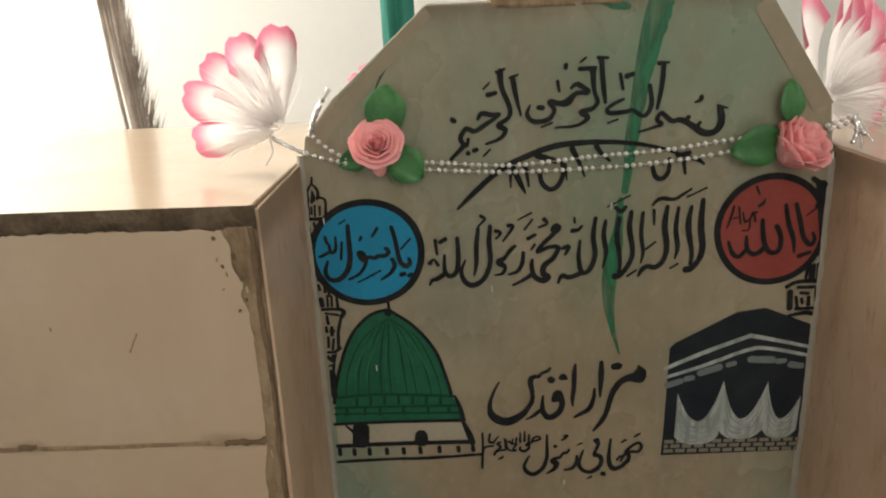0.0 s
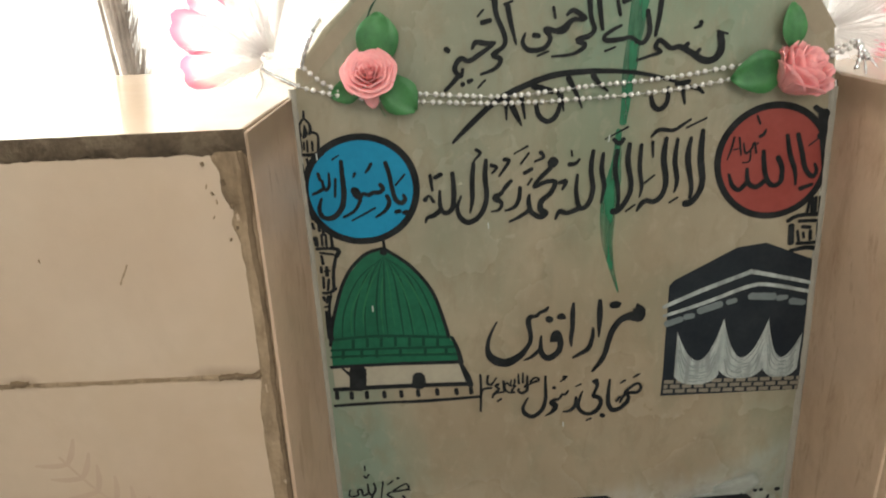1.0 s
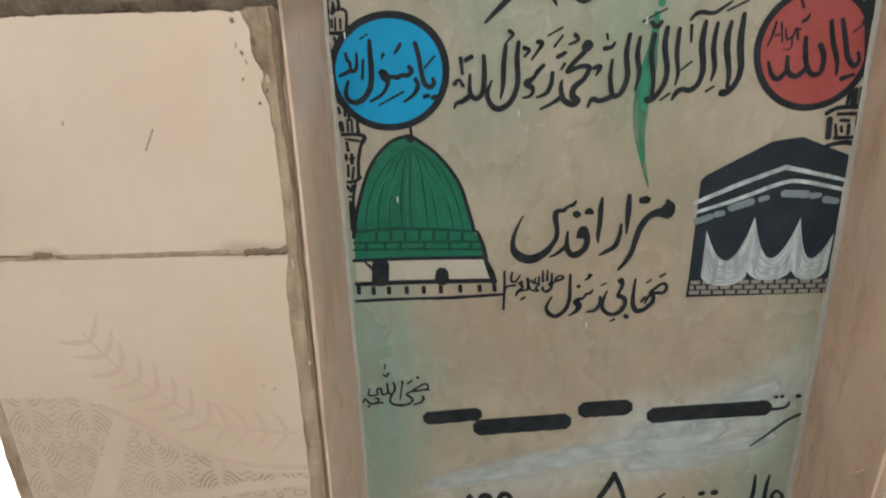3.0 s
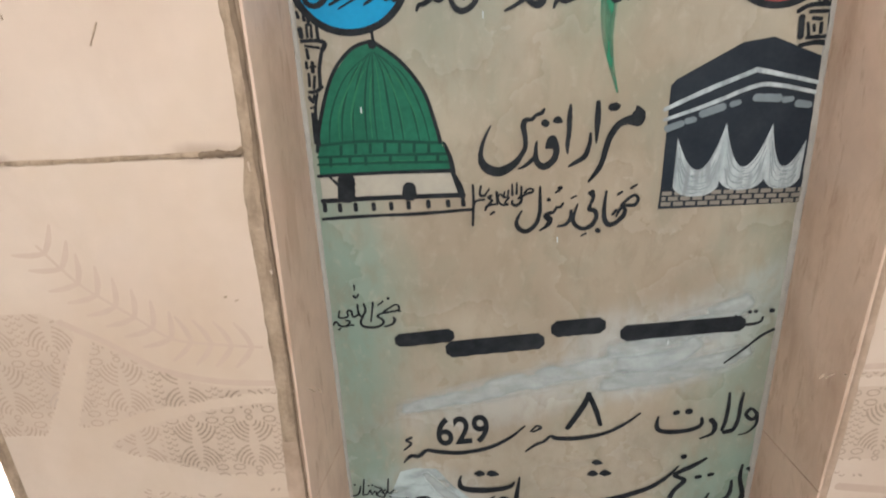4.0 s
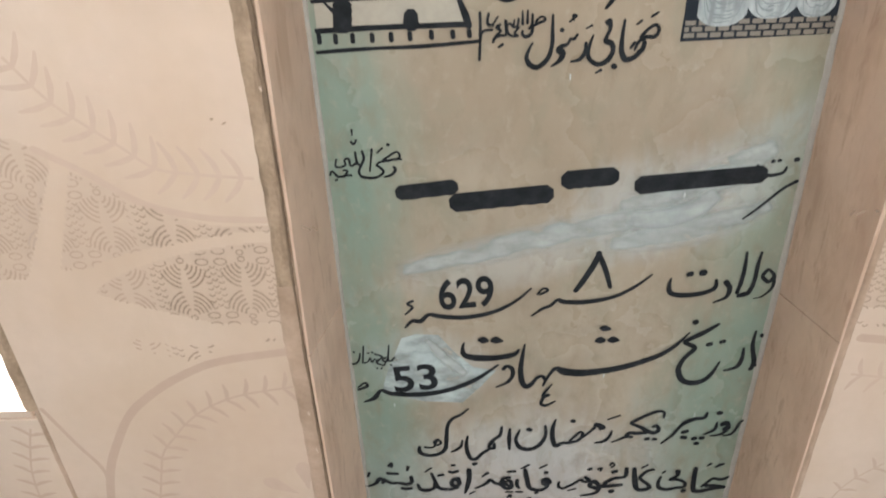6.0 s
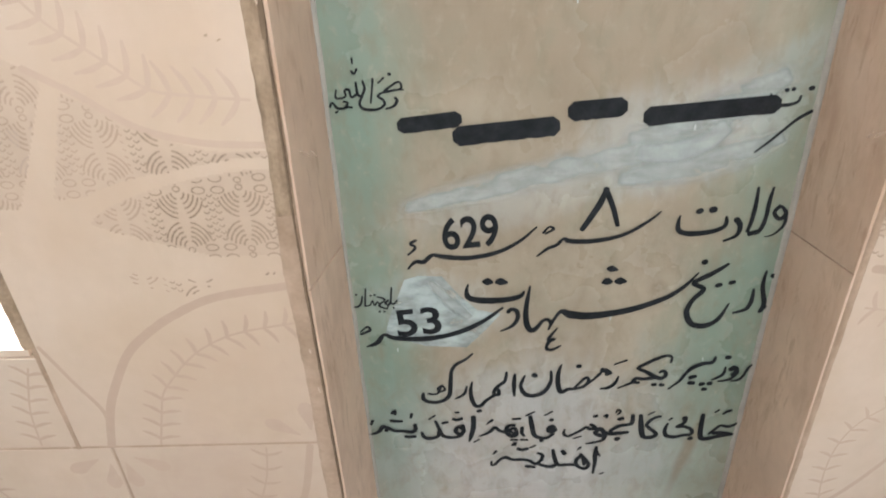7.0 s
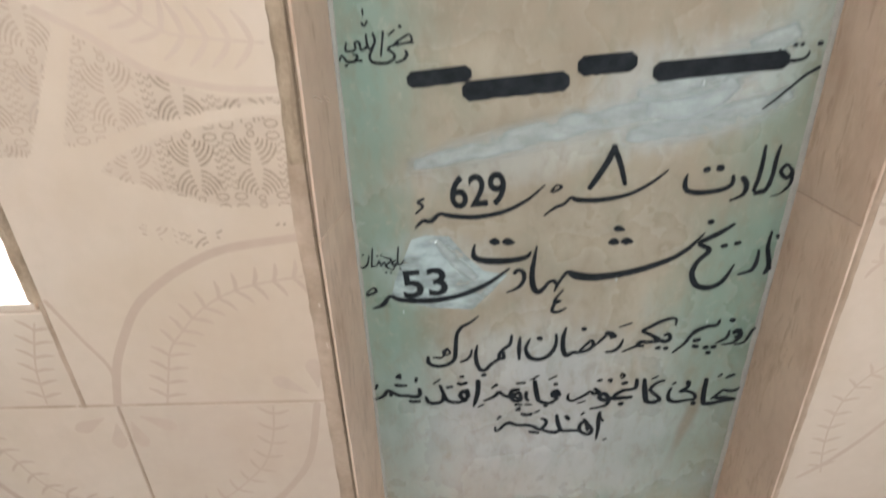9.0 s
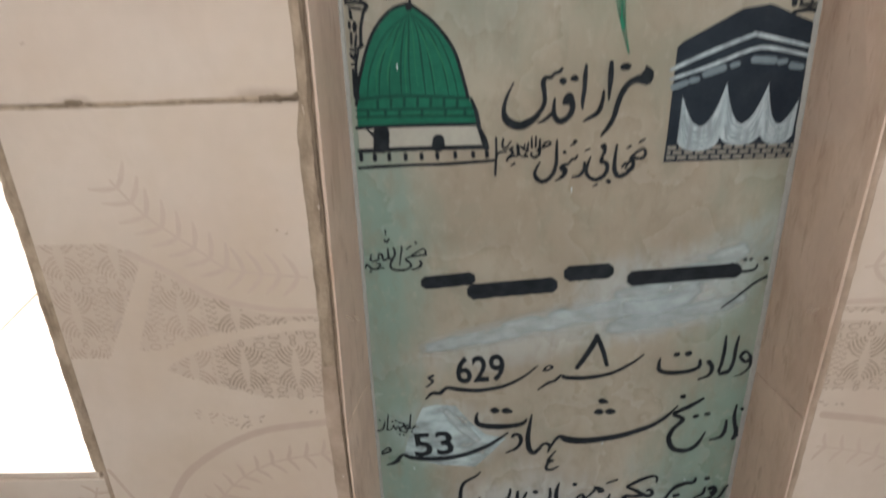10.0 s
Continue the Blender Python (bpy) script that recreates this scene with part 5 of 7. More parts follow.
w = lettering("painted_word", INK, -0.0012)   # honorific
w.pen((235, 984.6, 5.5), (238.4, 985.1, 5.5))
w.pen((227.5, 976.8, 2.5), (224.4, 969.3, 3.7), (210.2, 966.7, 4.3), (195.8, 970.4, 3.7), (195.6, 979.9, 2.4))
w.pen((210.1, 983.7, 4.3), (212.5, 983.6, 4.3))
w.pen((217, 984, 4.3), (219.3, 984.6, 4.3))
w.pen((242.7, 959.1, 4.4), (228.7, 949.9, 3.8), (216.4, 937.2, 3.2), (203.9, 924.3, 3.2), (190.9, 912.5, 2))

w = lettering("painted_phrase", INK, -0.0012)   # blessing
w.pen((-191.2, 999.1, 1.8), (-198.3, 999.4, 2.4), (-206.6, 997.9, 3), (-211.3, 998.7, 3), (-205, 1003.3, 2.4), (-197.7, 1007.8, 2.4), (-194.2, 1006.5, 2.4), (-193.4, 1001.6, 2.4), (-198.3, 998.8, 2.4))
w.pen((-207.9, 997.3, 2.4), (-215, 996.4, 2.4), (-218.9, 992.9, 3), (-214.4, 989, 3), (-212.5, 984, 3), (-218.9, 978.7, 3.1), (-228, 977.8, 3.7), (-236.8, 980, 3.1), (-239.1, 986.3, 3), (-235.5, 993.5, 2.4))
w.pen((-201.2, 991, 2.4), (-199.1, 987.2, 3.6), (-203.1, 981.2, 3), (-211.7, 978.4, 2.4))
w.pen((-205.8, 1017, 3.5), (-204.1, 1016.3, 3.5))
w.pen((-217.7, 1007.4, 1.8), (-211.3, 1013.1, 2.4))
w.pen((-223.1, 1012.3, 2.9), (-223.5, 1007.6, 2.4), (-227.2, 985.8, 1.8))
w.pen((-233.8, 1010.4, 2.4), (-232.3, 1001.9, 3), (-236.6, 993.6, 3), (-240.4, 997.4, 3), (-241, 1009.5, 2.4))
w.pen((-241.1, 996.2, 3), (-247.4, 992.8, 2.4), (-248.9, 1001.3, 3), (-253.7, 1000.3, 2.4), (-253.2, 994.2, 2.4), (-259.4, 992, 2.4), (-264, 993.4, 2.4), (-262.4, 1001.9, 1.8))
w.pen((-244.4, 1021.4, 2.9), (-241.8, 1018.4, 2.3), (-238.4, 1023.5, 2.3))
w.pen((-242.4, 1035.3, 2.3), (-242.5, 1028.9, 1.7))
w.pen((-247.4, 981.6, 2.4), (-254.6, 981.9, 3), (-257.2, 979.5, 2.4), (-251.6, 986.8, 2.4), (-256.3, 988.2, 2.4))
w.pen((-254.7, 980.7, 2.4), (-263.1, 981, 3.1), (-268.3, 987.4, 2.4), (-271.3, 982.5, 2.4))
w.pen((-266.1, 976.1, 2.5), (-263.5, 977.3, 2.5))

w = lettering("painted_bar", INK, -0.0012)   # bars
w.pen((202.2, 968.3, 21.3), (71, 959.1, 22.5))

w = lettering("painted_bar", INK, -0.0012)   # bars
w.pen((39.8, 971.3, 22.3), (-10.4, 968, 22.5))

w = lettering("painted_bar", INK, -0.0012)   # bars
w.pen((-31.4, 951.9, 22.9), (-134.5, 943.8, 23.2))

w = lettering("painted_bar", INK, -0.0012)   # bars
w.pen((-136.4, 963.7, 18.7), (-195.5, 958.1, 18.9))

w = lettering("painted_word", INK, -0.0012)   # birth
w.pen((233.9, 842.7, 5.4), (228.8, 833.6, 4.8), (237.2, 824.9, 5.5), (242.4, 833.3, 4.8), (235.2, 842.7, 3.4))
w.pen((242.6, 832.4, 4.8), (243.5, 817, 4.1), (234.2, 804.2, 2.8), (223.7, 800.9, 1.4))
w.pen((221.7, 867.4, 2.8), (220.3, 849, 4.9), (220.3, 826.3, 5), (216.8, 810.9, 5.8), (210.9, 807.2, 7.3), (204.6, 805.8, 6.6))
w.pen((204.4, 868.1, 2.8), (205.5, 845.8, 4.9), (204.6, 823, 5), (202, 809.1, 4.4))
w.pen((186.3, 826.8, 7.2), (192.6, 817.2, 6.5), (190.4, 803.9, 5.1), (176.4, 796.5, 3))
w.pen((174.6, 830.3, 3.6), (174.7, 817.9, 5.8), (160.8, 810.6, 6.6), (138, 808.2, 7.3), (122.9, 811.9, 6.6), (119.5, 822.2, 5.1), (120.6, 833.8, 2.1))
w.pen((140.1, 838.4, 7.1), (144.4, 839.8, 7.1))
w.pen((155.4, 840.1, 8.5), (159.9, 840.7, 8.5))
w.pen((32.8, 873, 6.2), (24.9, 851, 7.8), (7.4, 818.5, 6.6))
w.pen((30.9, 873, 6.2), (41.4, 848.1, 6.4), (48.9, 822.5, 5.1))
w.pen((97.6, 840, 2.1), (79.8, 823.7, 4.3), (54.8, 808.9, 5.1), (21.9, 802.1, 6.7), (-5, 803, 6.7), (-13.3, 806.5, 4.4), (-21.6, 798, 4.5), (-31.6, 793.5, 4.5), (-44.8, 782.5, 2.3))
w.pen((-35.7, 814.5, 2.9), (-25.9, 820.5, 3.6), (-31.4, 823.8, 2.9), (-38.4, 815.4, 2.9))
w.pen((-46, 824.4, 2.2), (-65.7, 805.2, 4.4), (-92.7, 790, 6), (-126.9, 783, 6.8), (-157.7, 785.7, 6.8), (-171.3, 788.7, 5.3), (-182.1, 779.1, 6.1), (-192.5, 779.5, 5.3), (-202.2, 768.9, 2.3))
w.pen((-189.9, 810.5, 3.7), (-196.9, 805.9, 3.7), (-191.2, 800.1, 3.7), (-200.8, 789.7, 2.3))

w = lettering("painted_word", INK, -0.0012)   # death
w.pen((236.7, 750.7, 3.1), (236.5, 727.5, 5.5), (243.2, 700.8, 6.5), (240.2, 687.3, 5.7))
w.pen((226.2, 723.5, 3.2), (226.7, 705.8, 5.6), (222.2, 692.5, 5.7), (206.9, 686.6, 3.3))
w.pen((179.1, 730.4, 6.3), (184.4, 732, 6.3))
w.pen((195.1, 734.2, 6.3), (200.4, 735.7, 5.5))
w.pen((188.7, 763.3, 3.8), (173.7, 751.2, 7), (158, 741.6, 7), (150.7, 734.9, 6.3), (163.9, 725.7, 7.1), (152.4, 708.4, 6.4), (147.9, 690.5, 7.4), (155.6, 671.8, 8.3), (172.9, 666.5, 8.4), (189.2, 677.1, 6.6), (199.2, 702.3, 2.4))
w.pen((157.7, 766.1, 7.6), (160.8, 767.6, 7.6))

w = lettering("painted_word", INK, -0.0012)   # deathyear
w.pen((-85.5, 705.1, 3.3), (-114.6, 681.2, 6.7), (-151.7, 663.5, 7.6), (-189, 657.1, 8.5), (-226, 659.4, 7.7), (-240.3, 665.6, 5.1), (-250.4, 652.4, 6.9), (-264.5, 646.1, 2.6))
w.pen((-270.5, 667.6, 4.2), (-258, 673.9, 4.2), (-261.1, 679.7, 3.4), (-270.8, 671.5, 2.5))

w = lettering("painted_word", INK, -0.0012)   # province
w.pen((-277.1, 731.8, 2.1), (-279.1, 719.6, 2.8), (-273.4, 712.3, 2.9), (-265.9, 716.5, 2.9), (-262.4, 729.5, 2.1))
w.pen((-270.8, 731.6, 2.8), (-269.3, 732.4, 2.8))
w.pen((-257.1, 741.4, 2.1), (-260.4, 713.6, 2.5))
w.pen((-260.4, 713.6, 2.5), (-253.8, 715.2, 2.1), (-250.3, 722.1, 2.1), (-248.2, 714.1, 2.1), (-244.1, 720.1, 2.1), (-241.1, 713.0, 2.1))
w.pen((-244.1, 728.0, 2.1), (-234.6, 723.3, 2.8), (-242.5, 713.9, 2.9), (-232.9, 708.3, 2.1))
w.pen((-243.3, 704.1, 2.9), (-241.8, 704.1, 2.9))
w.pen((-237.5, 703.9, 2.9), (-236.1, 703.9, 2.9))
w.pen((-229.7, 722.3, 2.8), (-234.3, 718.1, 2.9), (-230.3, 714.4, 2.9), (-228.4, 719.6, 2.1), (-232.9, 708.3, 2.1))
w.pen((-224.6, 742.0, 2.1), (-227.0, 719.6, 2.5), (-223.7, 715.9, 2.5), (-219.0, 721.9, 2.1))
w.pen((-224.9, 709.8, 2.9), (-223.5, 709.7, 2.9))
w.pen((-252.5, 730.1, 2.8), (-251.0, 730.0, 2.8))
w.pen((-247.4, 730.8, 2.8), (-246.0, 730.7, 2.8))

w = lettering("painted_word", INK, -0.0012)   # deathword
w.pen((244.4, 744.4, 5.7), (247.7, 741.5, 5.7))
w.pen((245.6, 693.6, 4.4), (250.4, 699.4, 2.9), (251.2, 713.9, 2.2))
w.pen((154.3, 751, 2.2), (140.7, 732.2, 5.3), (122.8, 716.3, 6.9), (100.2, 705.3, 8.5), (77, 696.7, 9.4), (49.7, 690.7, 10.2), (21.8, 688.1, 11.8), (0.4, 691.4, 11.8), (-9.9, 696.9, 7), (-16.5, 690.2, 4.7), (-24, 674.7, 4), (-26.4, 666.8, 2.4))
w.pen((-22.7, 676.4, 4.8), (-27.4, 683.6, 5.6), (-34.4, 682, 4.8), (-39.7, 673.4, 5.6), (-48, 666.6, 8.1), (-54.1, 675.6, 8), (-56.3, 696.6, 7.1), (-54.4, 717.8, 5.4), (-51.8, 738.4, 2.3))
w.pen((-78.9, 697.3, 5.5), (-74.8, 702.4, 5.5), (-67.7, 698.7, 6.3), (-66.6, 686.6, 5.6), (-74.1, 674.5, 4.8), (-88.2, 666.9, 2.4))
w.pen((-59, 730.4, 2.3), (-64.3, 722.3, 6.9), (-81.5, 717.8, 8.5), (-102.4, 716.8, 10), (-121.3, 719.1, 9.2), (-129.6, 724.4, 7.7), (-130.9, 734.4, 4.6), (-128.8, 743.3, 2.3))
w.pen((-110.3, 746.8, 4.5), (-104.8, 746.6, 11.2), (-99.3, 745.6, 6))
w.pen((-93.8, 745.4, 6), (-88.3, 746, 11.2), (-80.1, 744.2, 3.7))
w.pen((42.2, 761, 4.4), (46.9, 760.8, 9.5), (54.5, 759, 3.7))
w.pen((37.6, 740.4, 4.5), (42.9, 741.8, 11.2), (48.4, 740.8, 6))
w.pen((53.8, 741.5, 6), (59.2, 742.1, 11.2), (66.8, 741, 3.7))
w.pen((-15.1, 669.1, 2.4), (-23, 656.8, 4.1), (-25.5, 649.6, 4.9), (-18.3, 651.2, 5.7), (-25.3, 646, 4.9), (-27.6, 635, 5), (-20.1, 632.9, 5), (-8.9, 639.9, 2.5))

w = lettering("painted_phrase", INK, -0.0012)   # monthline
w.pen((-125.2, 629.5, 2.5), (-134.9, 619.4, 4.2), (-148.4, 610.3, 5.1), (-154.7, 596.9, 5.2), (-156.7, 574.2, 6.2), (-158.7, 554.9, 6.3), (-166.7, 544.8, 6.4), (-178.6, 541, 6.4), (-190.2, 543.4, 6.4), (-195.4, 549.8, 6.3), (-194.9, 559.1, 4.5))
w.pen((-167.5, 573.5, 3.5), (-173.8, 567.6, 4.5), (-170.9, 561.4, 3.6), (-164.6, 565.3, 3.6), (-169.1, 571.5, 3.6), (-175.7, 557.5, 3.6), (-188, 557.8, 3.6))
w.pen((-134.6, 570.5, 2.7), (-137, 558.4, 4.5), (-143.3, 551.4, 4.5), (-151.1, 547.5, 2.7))
w.pen((-80.1, 594.7, 3.5), (-82.1, 579, 5.3), (-89.5, 571.2, 5.3), (-95.5, 563.3, 5.4), (-97, 555.2, 5.4), (-90.8, 552.9, 5.4), (-90.9, 563.1, 5.4))
w.pen((-95.4, 553.1, 5.4), (-103, 547.1, 5.4), (-109.2, 541.1, 5.5), (-115.4, 532.9, 6.4), (-123.2, 533.1, 6.4), (-127.9, 545.8, 6.4), (-129.3, 562.2, 5.4), (-126.9, 578.3, 2.6))
w.pen((-120.1, 521.4, 6.5), (-116.2, 523.4, 6.5))
w.pen((-68.7, 590.4, 3.5), (-69.7, 571.6, 6.2), (-69.1, 550.2, 3.6))
w.pen((-20.1, 594.8, 3.5), (-19.7, 575.1, 5.3), (-27.9, 557.2, 6.3), (-41.3, 549.4, 7.2), (-54.6, 553.9, 7.2), (-60.5, 568.3, 5.3), (-57.8, 580.2, 4.4), (-55.1, 588, 2.6))
w.pen((-43.8, 588.7, 7.8), (-40, 586.6, 7))
w.pen((-6.6, 606, 2.6), (-10, 589.6, 6.1), (-9.5, 569.8, 7.1), (-4.8, 555.5, 7.2), (4.1, 560.3, 6.2), (14.7, 561, 5.3), (26.5, 565.7, 5.3), (31.7, 575.6, 5.3), (28.1, 581.6, 4.4), (19.9, 571.9, 4.4), (14.4, 564.1, 4.4))
w.pen((15.2, 602.5, 6.9), (18.9, 602.4, 6.9))
w.pen((32.1, 570.6, 3.5), (40.3, 580.3, 4.4), (47, 588.9, 5.2))
w.pen((47.9, 594.7, 7.8), (54.1, 592.6, 8.6), (60.5, 588.5, 5.2), (54.7, 586.7, 6.9))
w.pen((71.6, 582.3, 2.6), (67.8, 569.5, 5.3), (59.5, 561.7, 5.3), (49, 560, 2.7))
w.pen((64, 603.9, 2.6), (80.2, 611, 3.4))
w.pen((139.3, 604.5, 2.6), (139.1, 614.9, 4.2), (130.8, 617.1, 5), (117, 610.9, 5.9), (104.9, 602.7, 6), (96.8, 596.2, 5.2), (108.9, 589, 6.1), (119.8, 580.9, 7), (129.3, 576.6, 7), (135.2, 582.4, 6.1), (131.8, 590.3, 5.2), (126.3, 587.5, 4.3))
w.pen((120.2, 577.9, 6.1), (105.4, 576.4, 6.1), (96.2, 577.6, 6.1), (92.4, 571.8, 6.2), (100.2, 569.6, 5.3))
w.pen((93.9, 571.7, 5.3), (85.4, 567, 4.4), (72.6, 560.3, 2.7))
w.pen((119, 565, 6.2), (123.4, 565.9, 6.2))
w.pen((129.6, 564.7, 6.2), (134.1, 564.6, 5.3))
w.pen((197.2, 613.2, 3.4), (194.6, 603.8, 5.9), (181.8, 601.3, 6.8), (169.6, 594.9, 6.9), (162.3, 585.5, 5.2), (155.6, 571.9, 4.4), (147.9, 563.1, 3.5), (141.4, 556.3, 2.7))
w.pen((168.3, 567.5, 7), (174.5, 566.4, 7))
w.pen((168.3, 576.5, 7), (175.3, 579.2, 7))
w.pen((183.9, 564.1, 7.1), (188.3, 565, 7))
w.pen((194.3, 564.8, 7), (198.7, 565.6, 7))
w.pen((188.6, 554.9, 7.1), (193.1, 554.8, 6.2))
w.pen((213.2, 594.6, 2.6), (212, 582, 5.2), (204.3, 575.4, 4.4), (197.6, 571.6, 2.6))
w.pen((212, 611.8, 7.6), (216.4, 611.6, 6.7))
w.pen((220.1, 589.6, 7.7), (226, 593.2, 8.6), (229.5, 583.4, 6.9), (224, 581.7, 7.8))
w.pen((229.5, 583.4, 6.1), (224, 573.8, 5.2), (215.8, 570.1, 4.4), (207, 569.4, 2.6))
w.pen((251, 600.2, 2.6), (243.8, 592.7, 4.3), (240.4, 581.2, 4.3), (235, 571.5, 4.4), (224.3, 568.9, 2.6))

w = lettering("painted_phrase", INK, -0.0012)   # sayingline
w.pen((251.8, 490.3, 2.8), (245.2, 483.9, 4.7), (236.6, 479.8, 5.7), (225.9, 482.3, 4.7), (221.2, 478, 4.8), (213.5, 468.3, 4.8), (210.9, 465, 3.9))
w.pen((245.3, 464, 4.8), (228.9, 466.7, 7.7), (216.9, 467.1, 6.7))
w.pen((244.7, 462.9, 3.9), (226.2, 460.1, 6.8), (211, 456, 7.8), (201.1, 457.4, 7.8), (198.2, 474.3, 7.6), (197.5, 504.8, 6.5))
w.pen((213.1, 508.6, 2.8), (218.3, 513.7, 3.7))
w.pen((224.7, 505, 2.8), (230.6, 510.2, 5.5), (235.7, 512.2, 4.6))
w.pen((172.6, 500.1, 8.4), (173.4, 490.3, 5.7), (166.5, 484, 5.7), (163.9, 480.8, 4.8), (174.8, 481.5, 5.7), (185.4, 474.6, 5.7), (185.4, 465.7, 5.8), (174.5, 463.8, 5.8), (162.2, 460.8, 6.8), (150.5, 464.5, 6.8), (147.2, 475.7, 5.7), (150, 488.8, 3.8))
w.pen((184.5, 456.8, 8.7), (187.5, 457.8, 7.8))
w.pen((150.6, 495.3, 2.8), (154.7, 499.5, 3.7))
w.pen((109.8, 507.3, 5.6), (113, 482.2, 8.6), (117.9, 463.1, 7.7), (130.1, 461.7, 7.8), (135.5, 468.2, 6.7), (124.3, 480.8, 5.7), (120.2, 487.5, 5.7), (126.6, 498.2, 5.6), (135.3, 503.3, 4.7), (138.6, 502.2, 3.7))
w.pen((120, 507, 2.8), (128.5, 513.1, 2.8))
w.pen((98.8, 507.6, 5.6), (99.1, 492.5, 6.6), (93.2, 488.2, 5.7), (82.4, 486.4, 6.6), (73.5, 480, 6.7), (69.2, 475.7, 5.8))
w.pen((95.1, 472.7, 5.8), (79.3, 470.9, 7.7), (63.3, 471.4, 7.7), (56, 480.5, 7.6), (50.6, 478.4, 7.7), (48.8, 471.8, 6.7), (57.3, 467.1, 7.7), (63.3, 471.4, 6.7))
w.pen((63.5, 469.1, 6.8), (59.8, 458, 5.8), (50.5, 453.7, 4.9), (36.2, 450.6, 2.9))
w.pen((79.1, 458.6, 8.8), (82.8, 460.7, 7.8))
w.pen((79.3, 499.5, 6.6), (85.4, 501.5, 6.6))
w.pen((74.6, 513.6, 2.8), (77.2, 518.9, 3.7), (80.8, 514.5, 3.7), (76.7, 509.3, 2.8))
w.pen((58.2, 506.6, 3.7), (62.7, 508.6, 4.7), (61.7, 502.2, 2.8))
w.pen((44.1, 505.9, 4.7), (48.6, 508, 5.6))
w.pen((40.7, 490.8, 5.7), (46.9, 484.1, 6.7), (40, 480.9, 5.7), (34.8, 485.5, 4.8), (27.4, 479.1, 4.8), (18.3, 472.6, 4.8), (9.1, 467.3, 4.8), (3, 473.1, 4.8), (4, 482, 2.9))
w.pen((17.5, 462.5, 2.9), (28.4, 466.8, 2.9))
w.pen((-14.6, 486.9, 6.7), (-11, 480.2, 7.7), (-17.3, 478.1, 7.7), (-19.3, 484.8, 6.7), (-13.1, 489.1, 5.7), (-9.4, 480.1, 6.7))
w.pen((-12.2, 473.5, 5.8), (-21.4, 464.8, 5.8), (-32.8, 466.2, 6.8), (-39.5, 472, 6.8), (-43.5, 492.1, 7.6), (-45.9, 509.6, 5.6))
w.pen((-17, 501.2, 6.6), (-13.9, 502.2, 5.6))
w.pen((-30, 459.3, 5.9), (-26.8, 459.2, 5.9))
w.pen((-25.5, 511.1, 2.8), (-14.9, 518.3, 2.8))
w.pen((-52.2, 510.8, 2.8), (-40, 519, 2.8))
w.pen((-56.9, 488.1, 5.7), (-57.4, 477, 5.8), (-53.9, 470.2, 4.8))
w.pen((-67.5, 492.8, 5.7), (-77, 490.9, 6.7), (-79.9, 479.9, 6.7), (-73.3, 470.7, 6.8), (-65.3, 472.8, 6.8), (-67.3, 486.2, 5.7), (-75.2, 482, 5.8), (-68.6, 475.1, 4.8))
w.pen((-78.3, 477.6, 6.7), (-89.6, 482.4, 5.8), (-96.1, 489.2, 5.7), (-100.9, 482.7, 5.8), (-108.9, 476.2, 4.8), (-118.6, 472, 2.9))
w.pen((-71, 504.9, 3.8), (-59.9, 505.7, 4.7))
w.pen((-73.1, 462.8, 3.9), (-63.4, 462.5, 3.9))
w.pen((-58.5, 462.4, 3.9), (-48.8, 462.1, 3.9))
w.pen((-107.4, 496.1, 2.8), (-99.5, 504.6, 4.7), (-101, 500.3, 2.8))
w.pen((-126.5, 511.9, 7.5), (-126.6, 492.3, 7.6), (-129.9, 474.6, 6.8), (-133.2, 461.1, 2.9))
w.pen((-126.7, 459.7, 2.9), (-118.6, 465.2, 2.9))
w.pen((-142.5, 494.9, 6.7), (-141.1, 481.6, 6.7), (-147.6, 477.3, 6.8), (-152.3, 484.1, 6.7), (-147.4, 492.9, 5.7), (-141.8, 486.1, 6.7))
w.pen((-142.8, 474.9, 5.8), (-152.6, 470.7, 5.8), (-163.9, 471, 6.8), (-171.9, 475.7, 6.8), (-176.3, 489.3, 5.7), (-180.6, 504.8, 4.7))
w.pen((-176.5, 484.8, 5.8), (-178.5, 473.7, 5.8), (-188.4, 469.4, 7.8), (-198, 472, 6.8), (-201.6, 483.3, 3.9))
w.pen((-171.2, 500.1, 4.7), (-163.2, 502.1, 4.7))
w.pen((-155.1, 508.4, 5.6), (-150.3, 506.1, 5.7), (-142.3, 509.1, 5.6))
w.pen((-151.6, 521.2, 3.7), (-146.9, 521.1, 4.6))
w.pen((-190, 508.3, 2.8), (-180.2, 516.7, 2.8))
w.pen((-210.4, 499.1, 5.7), (-210.2, 488, 6.7), (-216.9, 483.7, 6.7), (-228.1, 486.3, 5.8), (-239.4, 486.6, 5.8), (-250.2, 493.6, 6.7), (-256.4, 496, 6.7), (-262, 487.2, 5.8), (-270.5, 481.9, 4.8), (-279.5, 481, 2.9))
w.pen((-252.3, 487, 5.8), (-250, 495.8, 5.7))
w.pen((-225.5, 475, 5.8), (-219.9, 473.7, 5.8), (-210.9, 474.6, 5.8))
w.pen((-244.3, 507.7, 5.7), (-238, 506.4, 5.7), (-228.4, 506.1, 4.7))
w.pen((-241.7, 521.6, 4.7), (-236.6, 527.9, 4.6), (-237.1, 519.4, 3.7))
w.pen((-215.3, 512.3, 3.8), (-213.3, 520.8, 4.7))
w.pen((-272.9, 500.8, 3.8), (-269.8, 509.5, 4.7))

